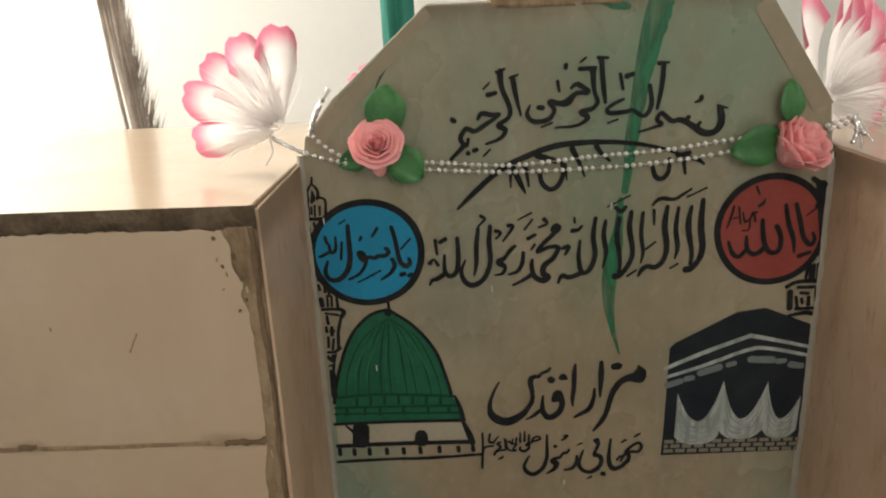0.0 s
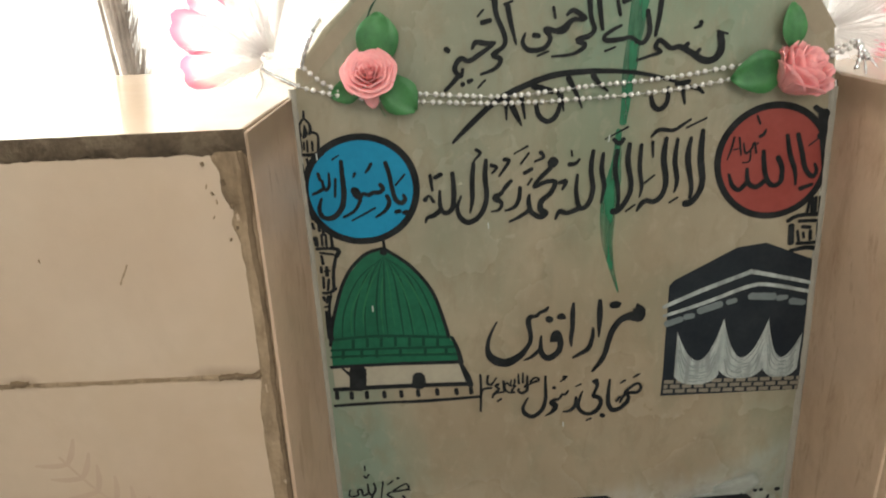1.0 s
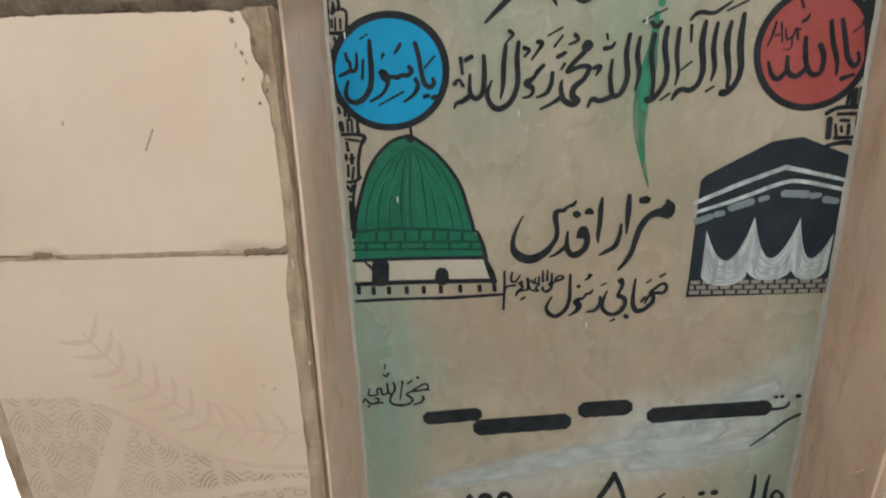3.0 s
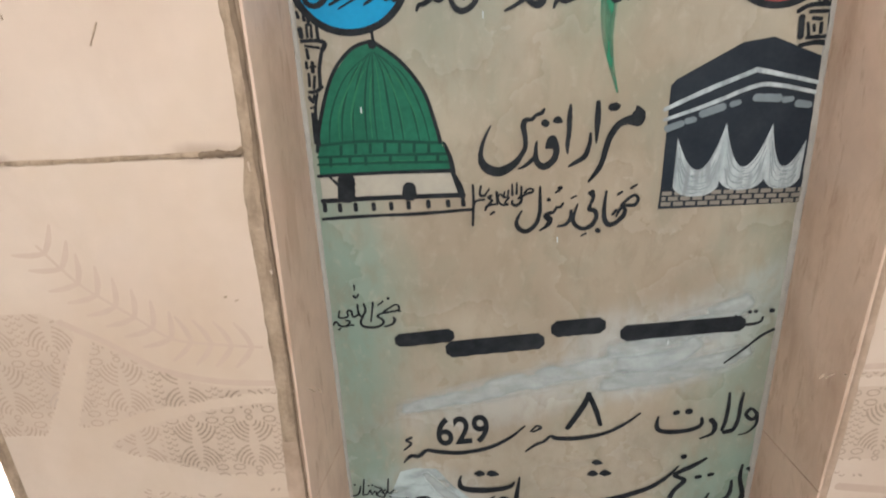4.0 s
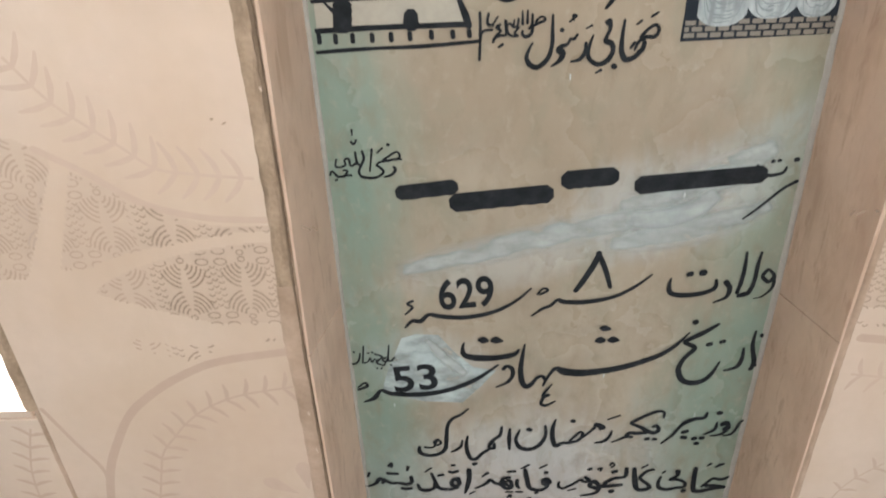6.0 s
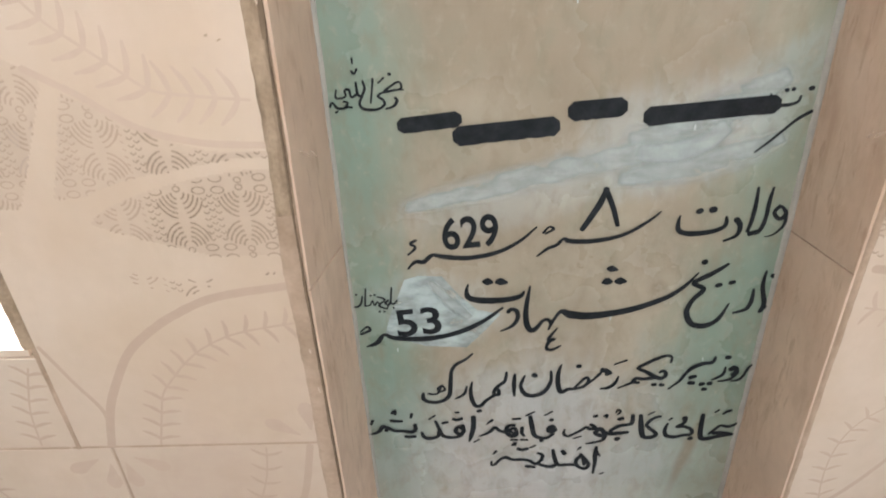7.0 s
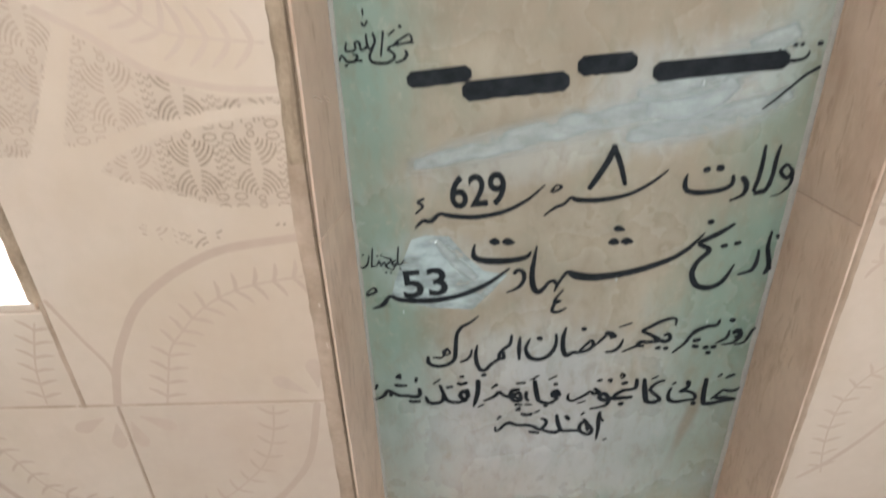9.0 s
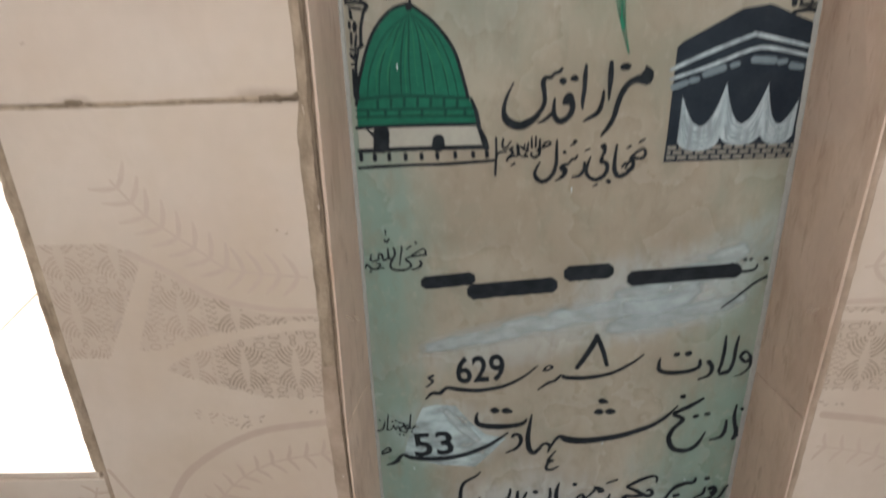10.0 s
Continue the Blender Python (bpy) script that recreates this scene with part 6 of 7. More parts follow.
w = lettering("painted_word", INK, -0.0012)   # lastline
w.pen((52.3, 443.3, 4.9), (51.3, 427, 7), (52.1, 409.2, 6.1), (51, 385, 3.1))
w.pen((52, 437.5, 4), (58.2, 423.3, 4))
w.pen((29.8, 428.8, 5), (37.4, 416.8, 6.1), (43.4, 404.7, 6.1), (37.4, 396.4, 6.2), (26.9, 402.7, 6.1), (24.3, 414.8, 6.1), (31.9, 424, 6), (36.7, 404.8, 5.1))
w.pen((26.7, 405.1, 6.1), (16.7, 405.4, 6.1), (8.4, 405.6, 6.1), (-1.6, 405.9, 6.1), (-7.3, 418, 7.1), (-11, 439.3, 5))
w.pen((-3.4, 408.3, 6.1), (-11.4, 402.5, 7.2), (-21.5, 404, 6.1), (-31.7, 409.1, 5.1))
w.pen((-27.1, 416.2, 5.1), (-26, 428, 6), (-32.8, 432.9, 5))
w.pen((-27.2, 418.5, 6.1), (-35.1, 409.2, 6.1), (-45.4, 416.6, 6.1), (-55.4, 419.3, 6.1), (-70.4, 419.7, 6.1), (-80.4, 424.7, 7.1), (-88.6, 420.2, 5.1), (-95.2, 410.8, 5.1), (-101, 408.6, 4.1), (-101.1, 417, 3))
w.pen((-49.9, 404.8, 6.1), (-43.2, 403.4, 6.2), (-36.4, 402, 5.1))
w.pen((-62.8, 443, 6), (-56.1, 440.5, 6), (-48, 442.6, 6))
w.pen((-44.8, 444.8, 3), (-36.9, 449.2, 3.9))
w.pen((-71.2, 450.2, 3.9), (-66.4, 455.8, 4.9), (-66.3, 450, 3))
w.pen((-98.7, 432.3, 3), (-93.9, 439.2, 5))
w.pen((3, 436.5, 7), (6.8, 429.4, 7))
w.pen((25, 438.3, 3), (29.4, 443.9, 4))
w.pen((61.2, 383.5, 3.1), (66.7, 387, 3.1))

w = lettering("painted_outline", INK, -0.0012)   # domelines
w.pen((-199.2, 1314.7, 2.9), (-198.7, 1305.5, 3.6), (-200.2, 1300.6, 8.3))
w.pen((-201.3, 1305.5, 3.6), (-221.5, 1298, 3.6), (-243, 1271.8, 3.7), (-259.5, 1225.4, 3.8), (-265.4, 1195, 3.9))
w.pen((-199, 1305.2, 3.6), (-174, 1285.5, 3.6), (-152.5, 1255.4, 3.7), (-141.0, 1217.5, 3.8), (-137.4, 1200.6, 3.8))
w.pen((-267.8, 1168.3, 4), (-199.8, 1169.7, 3.9), (-126.2, 1169.5, 4.6))
w.pen((-133.8, 1200.1, 3.2), (-128.2, 1184.8, 4.5), (-125, 1168, 5.3))
w.pen((-126.2, 1168.1, 3.9), (-119.3, 1150.9, 7.3), (-115.8, 1138.6, 6))
w.pen((-266.8, 1139.7, 5.4), (-201.6, 1141.3, 5.4), (-114.5, 1141.4, 5.4))
w.pen((-268.8, 1118.5, 3.4), (-240.8, 1119.9, 4.1), (-202.9, 1120.9, 3.4), (-165.1, 1121.2, 4.1), (-105.5, 1124.5, 3.4))
w.pen((-255.6, 1166.6, 2), (-247.1, 1157.1, 4), (-245.9, 1149.9, 2))
w.pen((-105, 1152.6, 2.7), (-104.7, 1134.6, 2.7), (-105.8, 1105.3, 2.7))
w.pen((-238.4, 1164.6, 18.5), (-240.2, 1142.5, 18.8))
w.pen((-172.3, 1154, 13.3), (-172.9, 1141.8, 16.1))
w.pen((-264.6, 1136, 4.7), (-264.7, 1128, 4.8))
w.pen((-248.3, 1135.5, 4.7), (-248.4, 1127.5, 4.8))
w.pen((-231.4, 1135.7, 4.7), (-231.4, 1127.7, 4.8))
w.pen((-212, 1135.1, 4.7), (-211.9, 1127.8, 4.8))
w.pen((-193.2, 1135.2, 4.7), (-193, 1127.9, 4.7))
w.pen((-174.5, 1135.4, 4.7), (-174.2, 1128.1, 4.7))
w.pen((-153.2, 1136.2, 4.7), (-152.9, 1128.9, 4.7))
w.pen((-132.1, 1135.5, 4.7), (-131.6, 1129, 4.7))
w.pen((-115.9, 1135.7, 4.7), (-115.4, 1129.2, 4.7))

w = lettering("painted_minaret", INK, -0.0012)   # minaretleft
w.pen((-264.9, 1448.9, 2.1), (-265.7, 1441.5, 2.7))
w.pen((-265.6, 1442, 2.1), (-269.4, 1437.4, 2.7), (-271, 1432.1, 2.7), (-270.2, 1425, 2.7))
w.pen((-265.6, 1442, 2.1), (-261.3, 1437.1, 2.7), (-260.3, 1431.7, 3.2), (-261.9, 1426.3, 2.7))
w.pen((-265.8, 1435.1, 1.6), (-265.6, 1427.5, 4.9), (-267.7, 1423.3, 2.7))
w.pen((-271.4, 1424, 2.2), (-270.9, 1414.1, 2.2), (-272.2, 1407, 2.7))
w.pen((-260.1, 1428.4, 2.7), (-254.8, 1426.6, 2.7), (-253.7, 1421.7, 2.7), (-255.2, 1407.5, 3.3))
w.pen((-268.1, 1419, 2.2), (-268.4, 1411.3, 2.2))
w.pen((-264.7, 1420.5, 2.2), (-265.4, 1409, 2.2))
w.pen((-260, 1419.2, 2.7), (-260.4, 1409.9, 2.2))
w.pen((-272.3, 1406.5, 3.3), (-262.4, 1406.1, 3.8), (-251.4, 1406.8, 4.9))
w.pen((-267.2, 1402.4, 2.8), (-266.2, 1396.8, 2.8))
w.pen((-272.1, 1397.6, 2.2), (-272.1, 1388, 2.2), (-272.3, 1380.7, 2.2))
w.pen((-270.4, 1377.8, 2.2), (-270.9, 1368.6, 2.3))
w.pen((-269.1, 1348.8, 2.3), (-268.9, 1339.9, 2.3))
w.pen((-269.3, 1335.7, 2.9), (-268.2, 1329.7, 3.5))
w.pen((-263.1, 1335.5, 2.9), (-262.8, 1327.1, 3.5))
w.pen((-259, 1330.6, 3.5), (-259.3, 1322.2, 2.9))
w.pen((-268.1, 1320.1, 5.3), (-267.2, 1311.5, 4.7))
w.pen((-261.4, 1323.5, 2.3), (-261.5, 1311.3, 3))
w.pen((-256.9, 1323.3, 2.3), (-257.5, 1311.2, 3))
w.pen((-251.7, 1323.1, 2.9), (-251.4, 1308.5, 3.6))
w.pen((-268.2, 1307.9, 3.6), (-257.2, 1308.1, 3.6), (-248.7, 1307.2, 4.2), (-245.5, 1304, 4.8), (-248.9, 1298.6, 4.8))
w.pen((-265.2, 1303.5, 2.4), (-251.5, 1301.1, 3))
w.pen((-263.8, 1300.3, 3), (-263, 1291, 3.6))
w.pen((-265.6, 1287.9, 3), (-265.6, 1281.6, 3.6))
w.pen((-259.8, 1287.7, 3.6), (-260.2, 1277.7, 4.3))
w.pen((-262.6, 1282.8, 2.4), (-256.7, 1283.2, 2.4))
w.pen((-249.6, 1296.7, 3.6), (-253.4, 1281.2, 3.6), (-254.6, 1262.2, 3.7))
w.pen((-264.4, 1276.5, 3), (-265.1, 1263.8, 3.1))
w.pen((-258.8, 1273.8, 3), (-261.2, 1261.1, 3.1))
w.pen((-266.8, 1258.1, 3.1), (-259.1, 1258.5, 3.7), (-252.7, 1263.4, 4.3))
w.pen((-266.7, 1253.5, 3.7), (-265.3, 1249.6, 3.7))
w.pen((-261.2, 1254.7, 3.1), (-263.8, 1246.9, 3.1))
w.pen((-258.2, 1255.9, 2.5), (-262.1, 1239.7, 3.1), (-262.5, 1223.1, 3.8), (-263.2, 1202.9, 4.5))
w.pen((-266.7, 1241.8, 2.5), (-260.6, 1242.9, 2.5))
w.pen((-265.4, 1236.5, 3.1), (-265.8, 1219.9, 3.2), (-266.1, 1204.3, 3.2))

w = lettering("painted_minaret", INK, -0.0012)   # minaretright
w.pen((206.8, 1317.6, 4.5), (217.1, 1323.1, 4.4), (239.1, 1324.1, 5.2))
w.pen((213.1, 1285.4, 3.9), (230.7, 1288.5, 5.3), (245.5, 1284.3, 4.7))
w.pen((211.3, 1313.2, 6.0), (213.1, 1293.3, 6.1))
w.pen((238.3, 1318.2, 6.0), (241.9, 1289.3, 6.1))
w.pen((217.8, 1307, 3.0), (220.7, 1294.9, 3.1))
w.pen((221.7, 1311.1, 3.8), (230.2, 1310.2, 3.8))
w.pen((223.7, 1305, 3.0), (225.2, 1299, 3.0))
w.pen((230.7, 1306.6, 3.8), (231.7, 1296.9, 3.8))
w.pen((218.8, 1293.1, 3.8), (238.4, 1293.7, 3.8))
w.pen((218, 1317.2, 3.8), (234.6, 1317.2, 3.8))
w.pen((227.9, 1342, 3.0), (229.4, 1325.6, 3.0))
w.pen((236.6, 1342.8, 4.4), (237.4, 1324.2, 4.4))
w.pen((218.1, 1431.4, 4.8), (229.9, 1423.1, 6.4))
w.pen((221.2, 1418.1, 6.9), (233.3, 1415, 6.2))
w.pen((226.1, 1404.5, 6.5), (235.4, 1396.1, 5.6))
w.pen((227.3, 1425.8, 11.0), (232.0, 1398.8, 10.0), (236.0, 1371.2, 7.0), (237.8, 1348.5, 5.9))
w.pen((226, 1340.3, 3.6), (224.8, 1327, 3.0))
w.pen((231.3, 1341.9, 3.6), (232.2, 1325.5, 3.8))

w = lettering("painted_drip", GREENPAINT, -0.0003)   # drip
w.pen((62.8, 1599.5, 23.4), (59.7, 1585.2, 23.7), (56.6, 1570.8, 22), (50.8, 1541.1, 17.4), (46.1, 1505.3, 13.7), (42.5, 1473.4, 12.9), (40.7, 1446, 8.8), (38.5, 1423.6, 6.7))

w = lettering("painted_drip", GREENPAINT, -0.0003)   # dripend
w.pen((35, 1416.8, 5.4), (34.4, 1389.5, 8.8), (31.1, 1361.5, 15.7), (27.6, 1332.6, 15.5), (27.8, 1305.7, 11.8), (31.2, 1284.1, 7.2), (35.7, 1265.2, 4.2), (41.4, 1245.9, 1.8))

w = lettering("painted_band", DRAPEWHITE, -0.0014)   # kaabalines
w.pen((89.5, 1226.8, 4.4), (127.6, 1244.3, 4.9), (171.8, 1261.9, 4.8), (180.9, 1262.9, 4.8), (242.7, 1248.2, 3.7))
w.pen((90.3, 1216.2, 3.8), (134.8, 1231.2, 4.3), (173.7, 1246.6, 4.3), (196.6, 1248.4, 4.3), (243.2, 1237.9, 3.7))

w = lettering("painted_plate", PLATE, -0.0018)   # kaabaplates
w.pen((93.4, 1206.8, 7.6), (109, 1212.3, 6.9))
w.pen((112.9, 1214.2, 6.9), (121, 1215.9, 6.3))
w.pen((127, 1221, 8.1), (148.5, 1228.1, 8.1))
w.pen((155.9, 1229.8, 6.2), (163.8, 1232.2, 5.6))
w.pen((178.5, 1236.2, 8), (203.1, 1234.8, 8.6))
w.pen((207.4, 1232.7, 6.8), (216, 1233.7, 5.6))
w.pen((221.3, 1229, 8), (234.5, 1226.6, 6.8))

w = lettering("painted_band", DOMEDARK, -0.0012)   # domebands
w.pen((-264.6, 1201.6, 3.2), (-227.9, 1204.5, 3.2), (-197.6, 1204.2, 3.2), (-133.8, 1200.1, 3.2))
w.pen((-265.8, 1189.2, 2.6), (-198.6, 1189.1, 2.6), (-130.5, 1188.3, 3.2))
w.pen((-266.6, 1180.9, 2.6), (-199.1, 1180.9, 2.6), (-128.3, 1179.3, 3.3))
w.pen((-240.3, 1200.8, 3.2), (-241.1, 1191.2, 3.2))
w.pen((-225.1, 1201.6, 3.2), (-225.8, 1192.1, 3.2))
w.pen((-209.9, 1201.8, 3.2), (-210.6, 1192.3, 3.2))
w.pen((-194.7, 1202, 3.2), (-195.3, 1192.5, 3.2))
w.pen((-179.6, 1201.5, 3.2), (-180.2, 1192, 3.2))
w.pen((-164.6, 1200.4, 3.2), (-165, 1191.5, 3.2))
w.pen((-149.5, 1199.2, 3.2), (-149.9, 1190.3, 3.2))
w.pen((-252.3, 1188.8, 3.3), (-253.2, 1179.1, 3.3))
w.pen((-232.1, 1189.5, 3.2), (-232.9, 1179.9, 3.3))
w.pen((-215.7, 1189, 3.2), (-216.4, 1179.3, 3.3))
w.pen((-190.1, 1188.9, 3.2), (-190.6, 1179.2, 3.3))
w.pen((-163.3, 1188.7, 3.2), (-163.7, 1179, 3.3))
w.pen((-140.8, 1188.7, 3.2), (-141.1, 1179.7, 3.3))

# stray strokes of green near the top
w = lettering("green_stroke", DOMEDARK, -0.0004)
w.pen((-171, 1567, 3.4), (-181, 1557, 2.6), (-192, 1541, 2.0), (-197, 1531, 1.2))
w = lettering("green_stroke", GREENPAINT, -0.0004)
w.pen((8, 1602, 5), (20, 1598, 9), (34, 1595, 6))

# brush marks of white paint
for k, pts in enumerate((((46, 932, 34), (110, 942, 66), (169, 974, 58), (215, 1003, 34)), ((40, 884, 28), (116, 897, 52), (180, 911, 44), (222, 932, 24)), ((-205, 855, 26), (-116, 876, 44), (-16, 899, 46), (75, 917, 44)),
                         ((60, 918, 30), (90, 915, 44), (130, 925, 46), (160, 948, 30)))):
    w = lettering("white_smear", WHITESMEAR, -0.00035 - 0.00006 * k)
    w.pen(*pts)
w = lettering("white_smear", PALESMEAR, -0.00045)
w.fill([(-208, 752), (-190, 758), (-161, 756), (-140, 726), (-118, 702), (-88, 695), (-108, 668), (-133, 640), (-186, 644), (-239, 664), (-232, 690), (-222, 716)])
w = lettering("white_smear", WHITESMEAR, -0.00065)
w.pen((-176, 748, 10), (-152, 716, 24), (-128, 690, 14))

# chipped white specks
rng = random.Random(12)
for x, z in ((-216, 1238), (-92, 1326), (-257, 1404), (121, 945), (26, 1410), (52, 684), (-224, 640), (-14, 1085), (180, 610)):
    w = lettering("paint_chip", CHALK, -0.0024)
    w.pen((x, z + 3, 1.6), (x + rng.uniform(-0.6, 0.6), z - 3, 1.3))

for w in lettering.waiting:
    w.put(headstone)
lettering.waiting.clear()


def digits(text, x, z, size, turn, stretch):
    cu = bpy.data.curves.new("painted_number", "FONT")
    cu.body, cu.size, cu.extrude, cu.offset = text, size, 0.0002, 0.0012
    cu.space_character = 1.02
    tmp = bpy.data.objects.new("tmp", cu)
    scene.collection.objects.link(tmp)
    me = bpy.data.meshes.new_from_object(tmp.evaluated_get(bpy.context.evaluated_depsgraph_get()))
    bpy.data.objects.remove(tmp)
    me.materials.clear()
    me.materials.append(INK)
    ob = new("painted_number", me)
    ob.parent = headstone
    ob.matrix_basis = pose(x, -0.0010, z, 90, 0, 0) @ pose(0, 0, 0, 0, 0, turn) @ Matrix.Diagonal((stretch, 1, 1, 1))
    return ob


digits("629", -0.158, 0.7960, 0.061, 4.5, 0.75)
digits("53", -0.2235, 0.6625, 0.060, 5, 1.05)


# ---- the garland ----
def smooth_line(pts, n):
    P = [Vector(p) for p in pts]
    out = []
    for k in range(len(P) - 1):
        a, b, c, d = P[max(k - 1, 0)], P[k], P[k + 1], P[min(k + 2, len(P) - 1)]
        for s in range(n):
            u = s / n
            out.append(0.5 * ((2 * b) + (c - a) * u + (2 * a - 5 * b + 4 * c - d) * u * u + (3 * b - a - 3 * c + d) * u ** 3))
    return out + [P[-1]]


def tube(bm, line, r, sides=5):
    rings = []
    for k, p in enumerate(line):
        d = (line[min(k + 1, len(line) - 1)] - line[max(k - 1, 0)]).normalized()
        a = d.orthogonal().normalized()
        b = d.cross(a)
        rr = r(k / (len(line) - 1)) if callable(r) else r
        rings.append([bm.verts.new(p + (a * math.cos(t) + b * math.sin(t)) * rr) for t in (2 * math.pi * q / sides for q in range(sides))])
    for A, B in zip(rings, rings[1:]):
        for q in range(sides):
            bm.faces.new((A[q], A[(q + 1) % sides], B[(q + 1) % sides], B[q]))
    return bm


garland = tagged(new("garland"), "double string of silver pearls with pink roses across the headstone", "garland")
bm = bmesh.new()
bmesh.ops.create_icosphere(bm, subdivisions=2, radius=0.0028)
pearl_mesh = bpy.data.meshes.new("pearl")
bm.to_mesh(pearl_mesh)
bm.free()
for p in pearl_mesh.polygons:
    p.use_smooth = True
pearl_mesh.materials.append(PEARL)

rng = random.Random(3)
STRANDS = ([(-0.259, -0.004, 1.489), (-0.240, -0.008, 1.474), (-0.215, -0.008, 1.465), (-0.150, -0.007, 1.461), (-0.074, -0.007, 1.4555), (0.001, -0.007, 1.461), (0.076, -0.007, 1.4655), (0.134, -0.008, 1.473), (0.20, -0.009, 1.478), (0.243, -0.006, 1.491)],
           [(-0.305, 0.004, 1.493), (-0.268, -0.006, 1.474), (-0.215, -0.008, 1.4605), (-0.150, -0.007, 1.4537), (-0.074, -0.007, 1.449), (0.002, -0.007, 1.450), (0.077, -0.007, 1.454), (0.135, -0.008, 1.462), (0.20, -0.009, 1.472), (0.246, -0.004, 1.486)])
for strand in STRANDS:
    line = smooth_line(strand, 24)
    part("string", tube(bmesh.new(), line[::3], 0.0005, 4), TINSEL, garland)
    run, want = 0.0, 0.0
    for a, b in zip(line, line[1:]):
        run += (b - a).length
        if run >= want:
            ob = new("pearl", pearl_mesh)
            ob.parent = garland
            ob.location = b
            ob.scale = (rng.uniform(0.82, 0.98),) * 3
            want += 0.0074


def cup_petal(bm, axis_m, radius, height, open_, a0, span, flare, seed):
    """One petal wrapped round the axis: radius at its foot, opening outwards, its rim rolled back."""
    rng = random.Random(seed)
    nu, nv = 9, 6
    grid = []
    for v in range(nv):
        t = v / (nv - 1)
        row = []
        for u in range(nu):
            s = u / (nu - 1) * 2 - 1
            ang = a0 + s * span / 2
            rise = height * t * (1 - 0.30 * s * s * t)
            r = radius * (0.35 + 0.65 * t ** 0.6) + open_ * t * t + flare * max(0, t - 0.72) * (1 - 0.5 * s * s)
            r += 0.0007 * math.sin(5 * s + seed) * t
            row.append(bm.verts.new(axis_m @ Vector((r * math.cos(ang), r * math.sin(ang), rise))))
        grid.append(row)
    for a, b in zip(grid, grid[1:]):
        for k in range(nu - 1):
            bm.faces.new((a[k], a[k + 1], b[k + 1], b[k]))


def thicken(ob, t):
    m = ob.modifiers.new("thickness", "SOLIDIFY")
    m.thickness, m.offset = t, 0
    return ob


def rose(parent, centre, facing, size, seed, opened):
    """A rose: a tight spiral heart and widening rings of thin petals. opened: 0 for a bud, 1 in full bloom."""
    rng = random.Random(seed)
    m = look(centre, Vector(centre) - Vector(facing))
    rings = ((3, 0.07, 0.70, 0.00, 150, 0.0), (3, 0.17, 0.74, 0.01, 140, 0.02), (4, 0.28, 0.74, 0.05, 125, 0.06), (4, 0.39, 0.72, 0.10, 120, 0.10), (5, 0.50, 0.68, 0.15, 105, 0.18), (5, 0.61, 0.60, 0.22, 100, 0.30), (6, 0.72, 0.50, 0.26, 88, 0.36))
    first = None
    for k, (n, r, h, op, span, flare) in enumerate(rings):
        for q in range(n):
            bm = bmesh.new()
            cup_petal(bm, m @ pose(0, 0, -size * (0.35 + 0.35 * (1 - opened))), r * size * (0.72 + 0.28 * opened), h * size * (1.9 - 0.9 * opened), op * size * opened, 2 * math.pi * q / n + k * 0.7 + rng.uniform(-0.25, 0.25), radians(span), flare * size * opened, rng.random() * 9)
            ob = part("petal" if first else "rose", bm, ROSEPINK, first or parent, "" if first else "pink fabric rose", True)
            thicken(ob, 0.0004)
            first = first or ob


def leaf(parent, base, tip, width, seed, material=None):
    """A cupped leaf with a midrib fold from base to tip, facing the viewer."""
    rng = random.Random(seed)
    bm = bmesh.new()
    a, b = Vector(base), Vector(tip)
    d = b - a
    side = d.cross(Vector((0, -1, 0))).normalized()
    rows = []
    for k in range(9):
        t = k / 8
        w = width * (math.sin(math.pi * min(1, t * 0.93 + 0.05)) ** 0.75) * (1 + 0.05 * math.sin(9 * t + seed))
        c = a + d * t + Vector((0, -0.004 * math.sin(math.pi * t), 0))
        rows.append([bm.verts.new(c + side * w * s + Vector((0, -0.0035 * abs(s) + 0.0006 * math.sin(8 * t + s * 4), 0))) for s in (-1, -0.5, 0, 0.5, 1)])
    for A, B in zip(rows, rows[1:]):
        for k in range(4):
            bm.faces.new((A[k], A[k + 1], B[k + 1], B[k]))
    ob = part("leaf", bm, material or LEAFGREEN, parent, "", True)
    return thicken(ob, 0.0004)


rose(garland, (-0.197, -0.024, 1.484), (0.05, -1.0, 0.75), 0.0240, 1, 1.0)
leaf(garland, (-0.190, -0.008, 1.490), (-0.186, -0.010, 1.536), 0.020, 1)
leaf(garland, (-0.187, -0.009, 1.478), (-0.157, -0.014, 1.447), 0.018, 2)
leaf(garland, (-0.205, -0.006, 1.472), (-0.236, -0.006, 1.462), 0.011, 3)
rose(garland, (0.192, -0.022, 1.468), (0.45, -0.50, 0.70), 0.0380, 2, 0.42)
leaf(garland, (0.182, -0.010, 1.474), (0.132, -0.012, 1.463), 0.019, 4)
leaf(garland, (0.186, -0.008, 1.488), (0.182, -0.006, 1.527), 0.011, 5)
leaf(garland, (-0.197, -0.020, 1.472), (-0.195, -0.017, 1.452), 0.007, 6, ROSEPINK)
bm = tube(bmesh.new(), smooth_line([(-0.195, -0.012, 1.460), (-0.191, -0.004, 1.449), (-0.187, -0.003, 1.441)], 4), 0.0005, 4)
part("stem", bm, LEAFGREEN, garland)


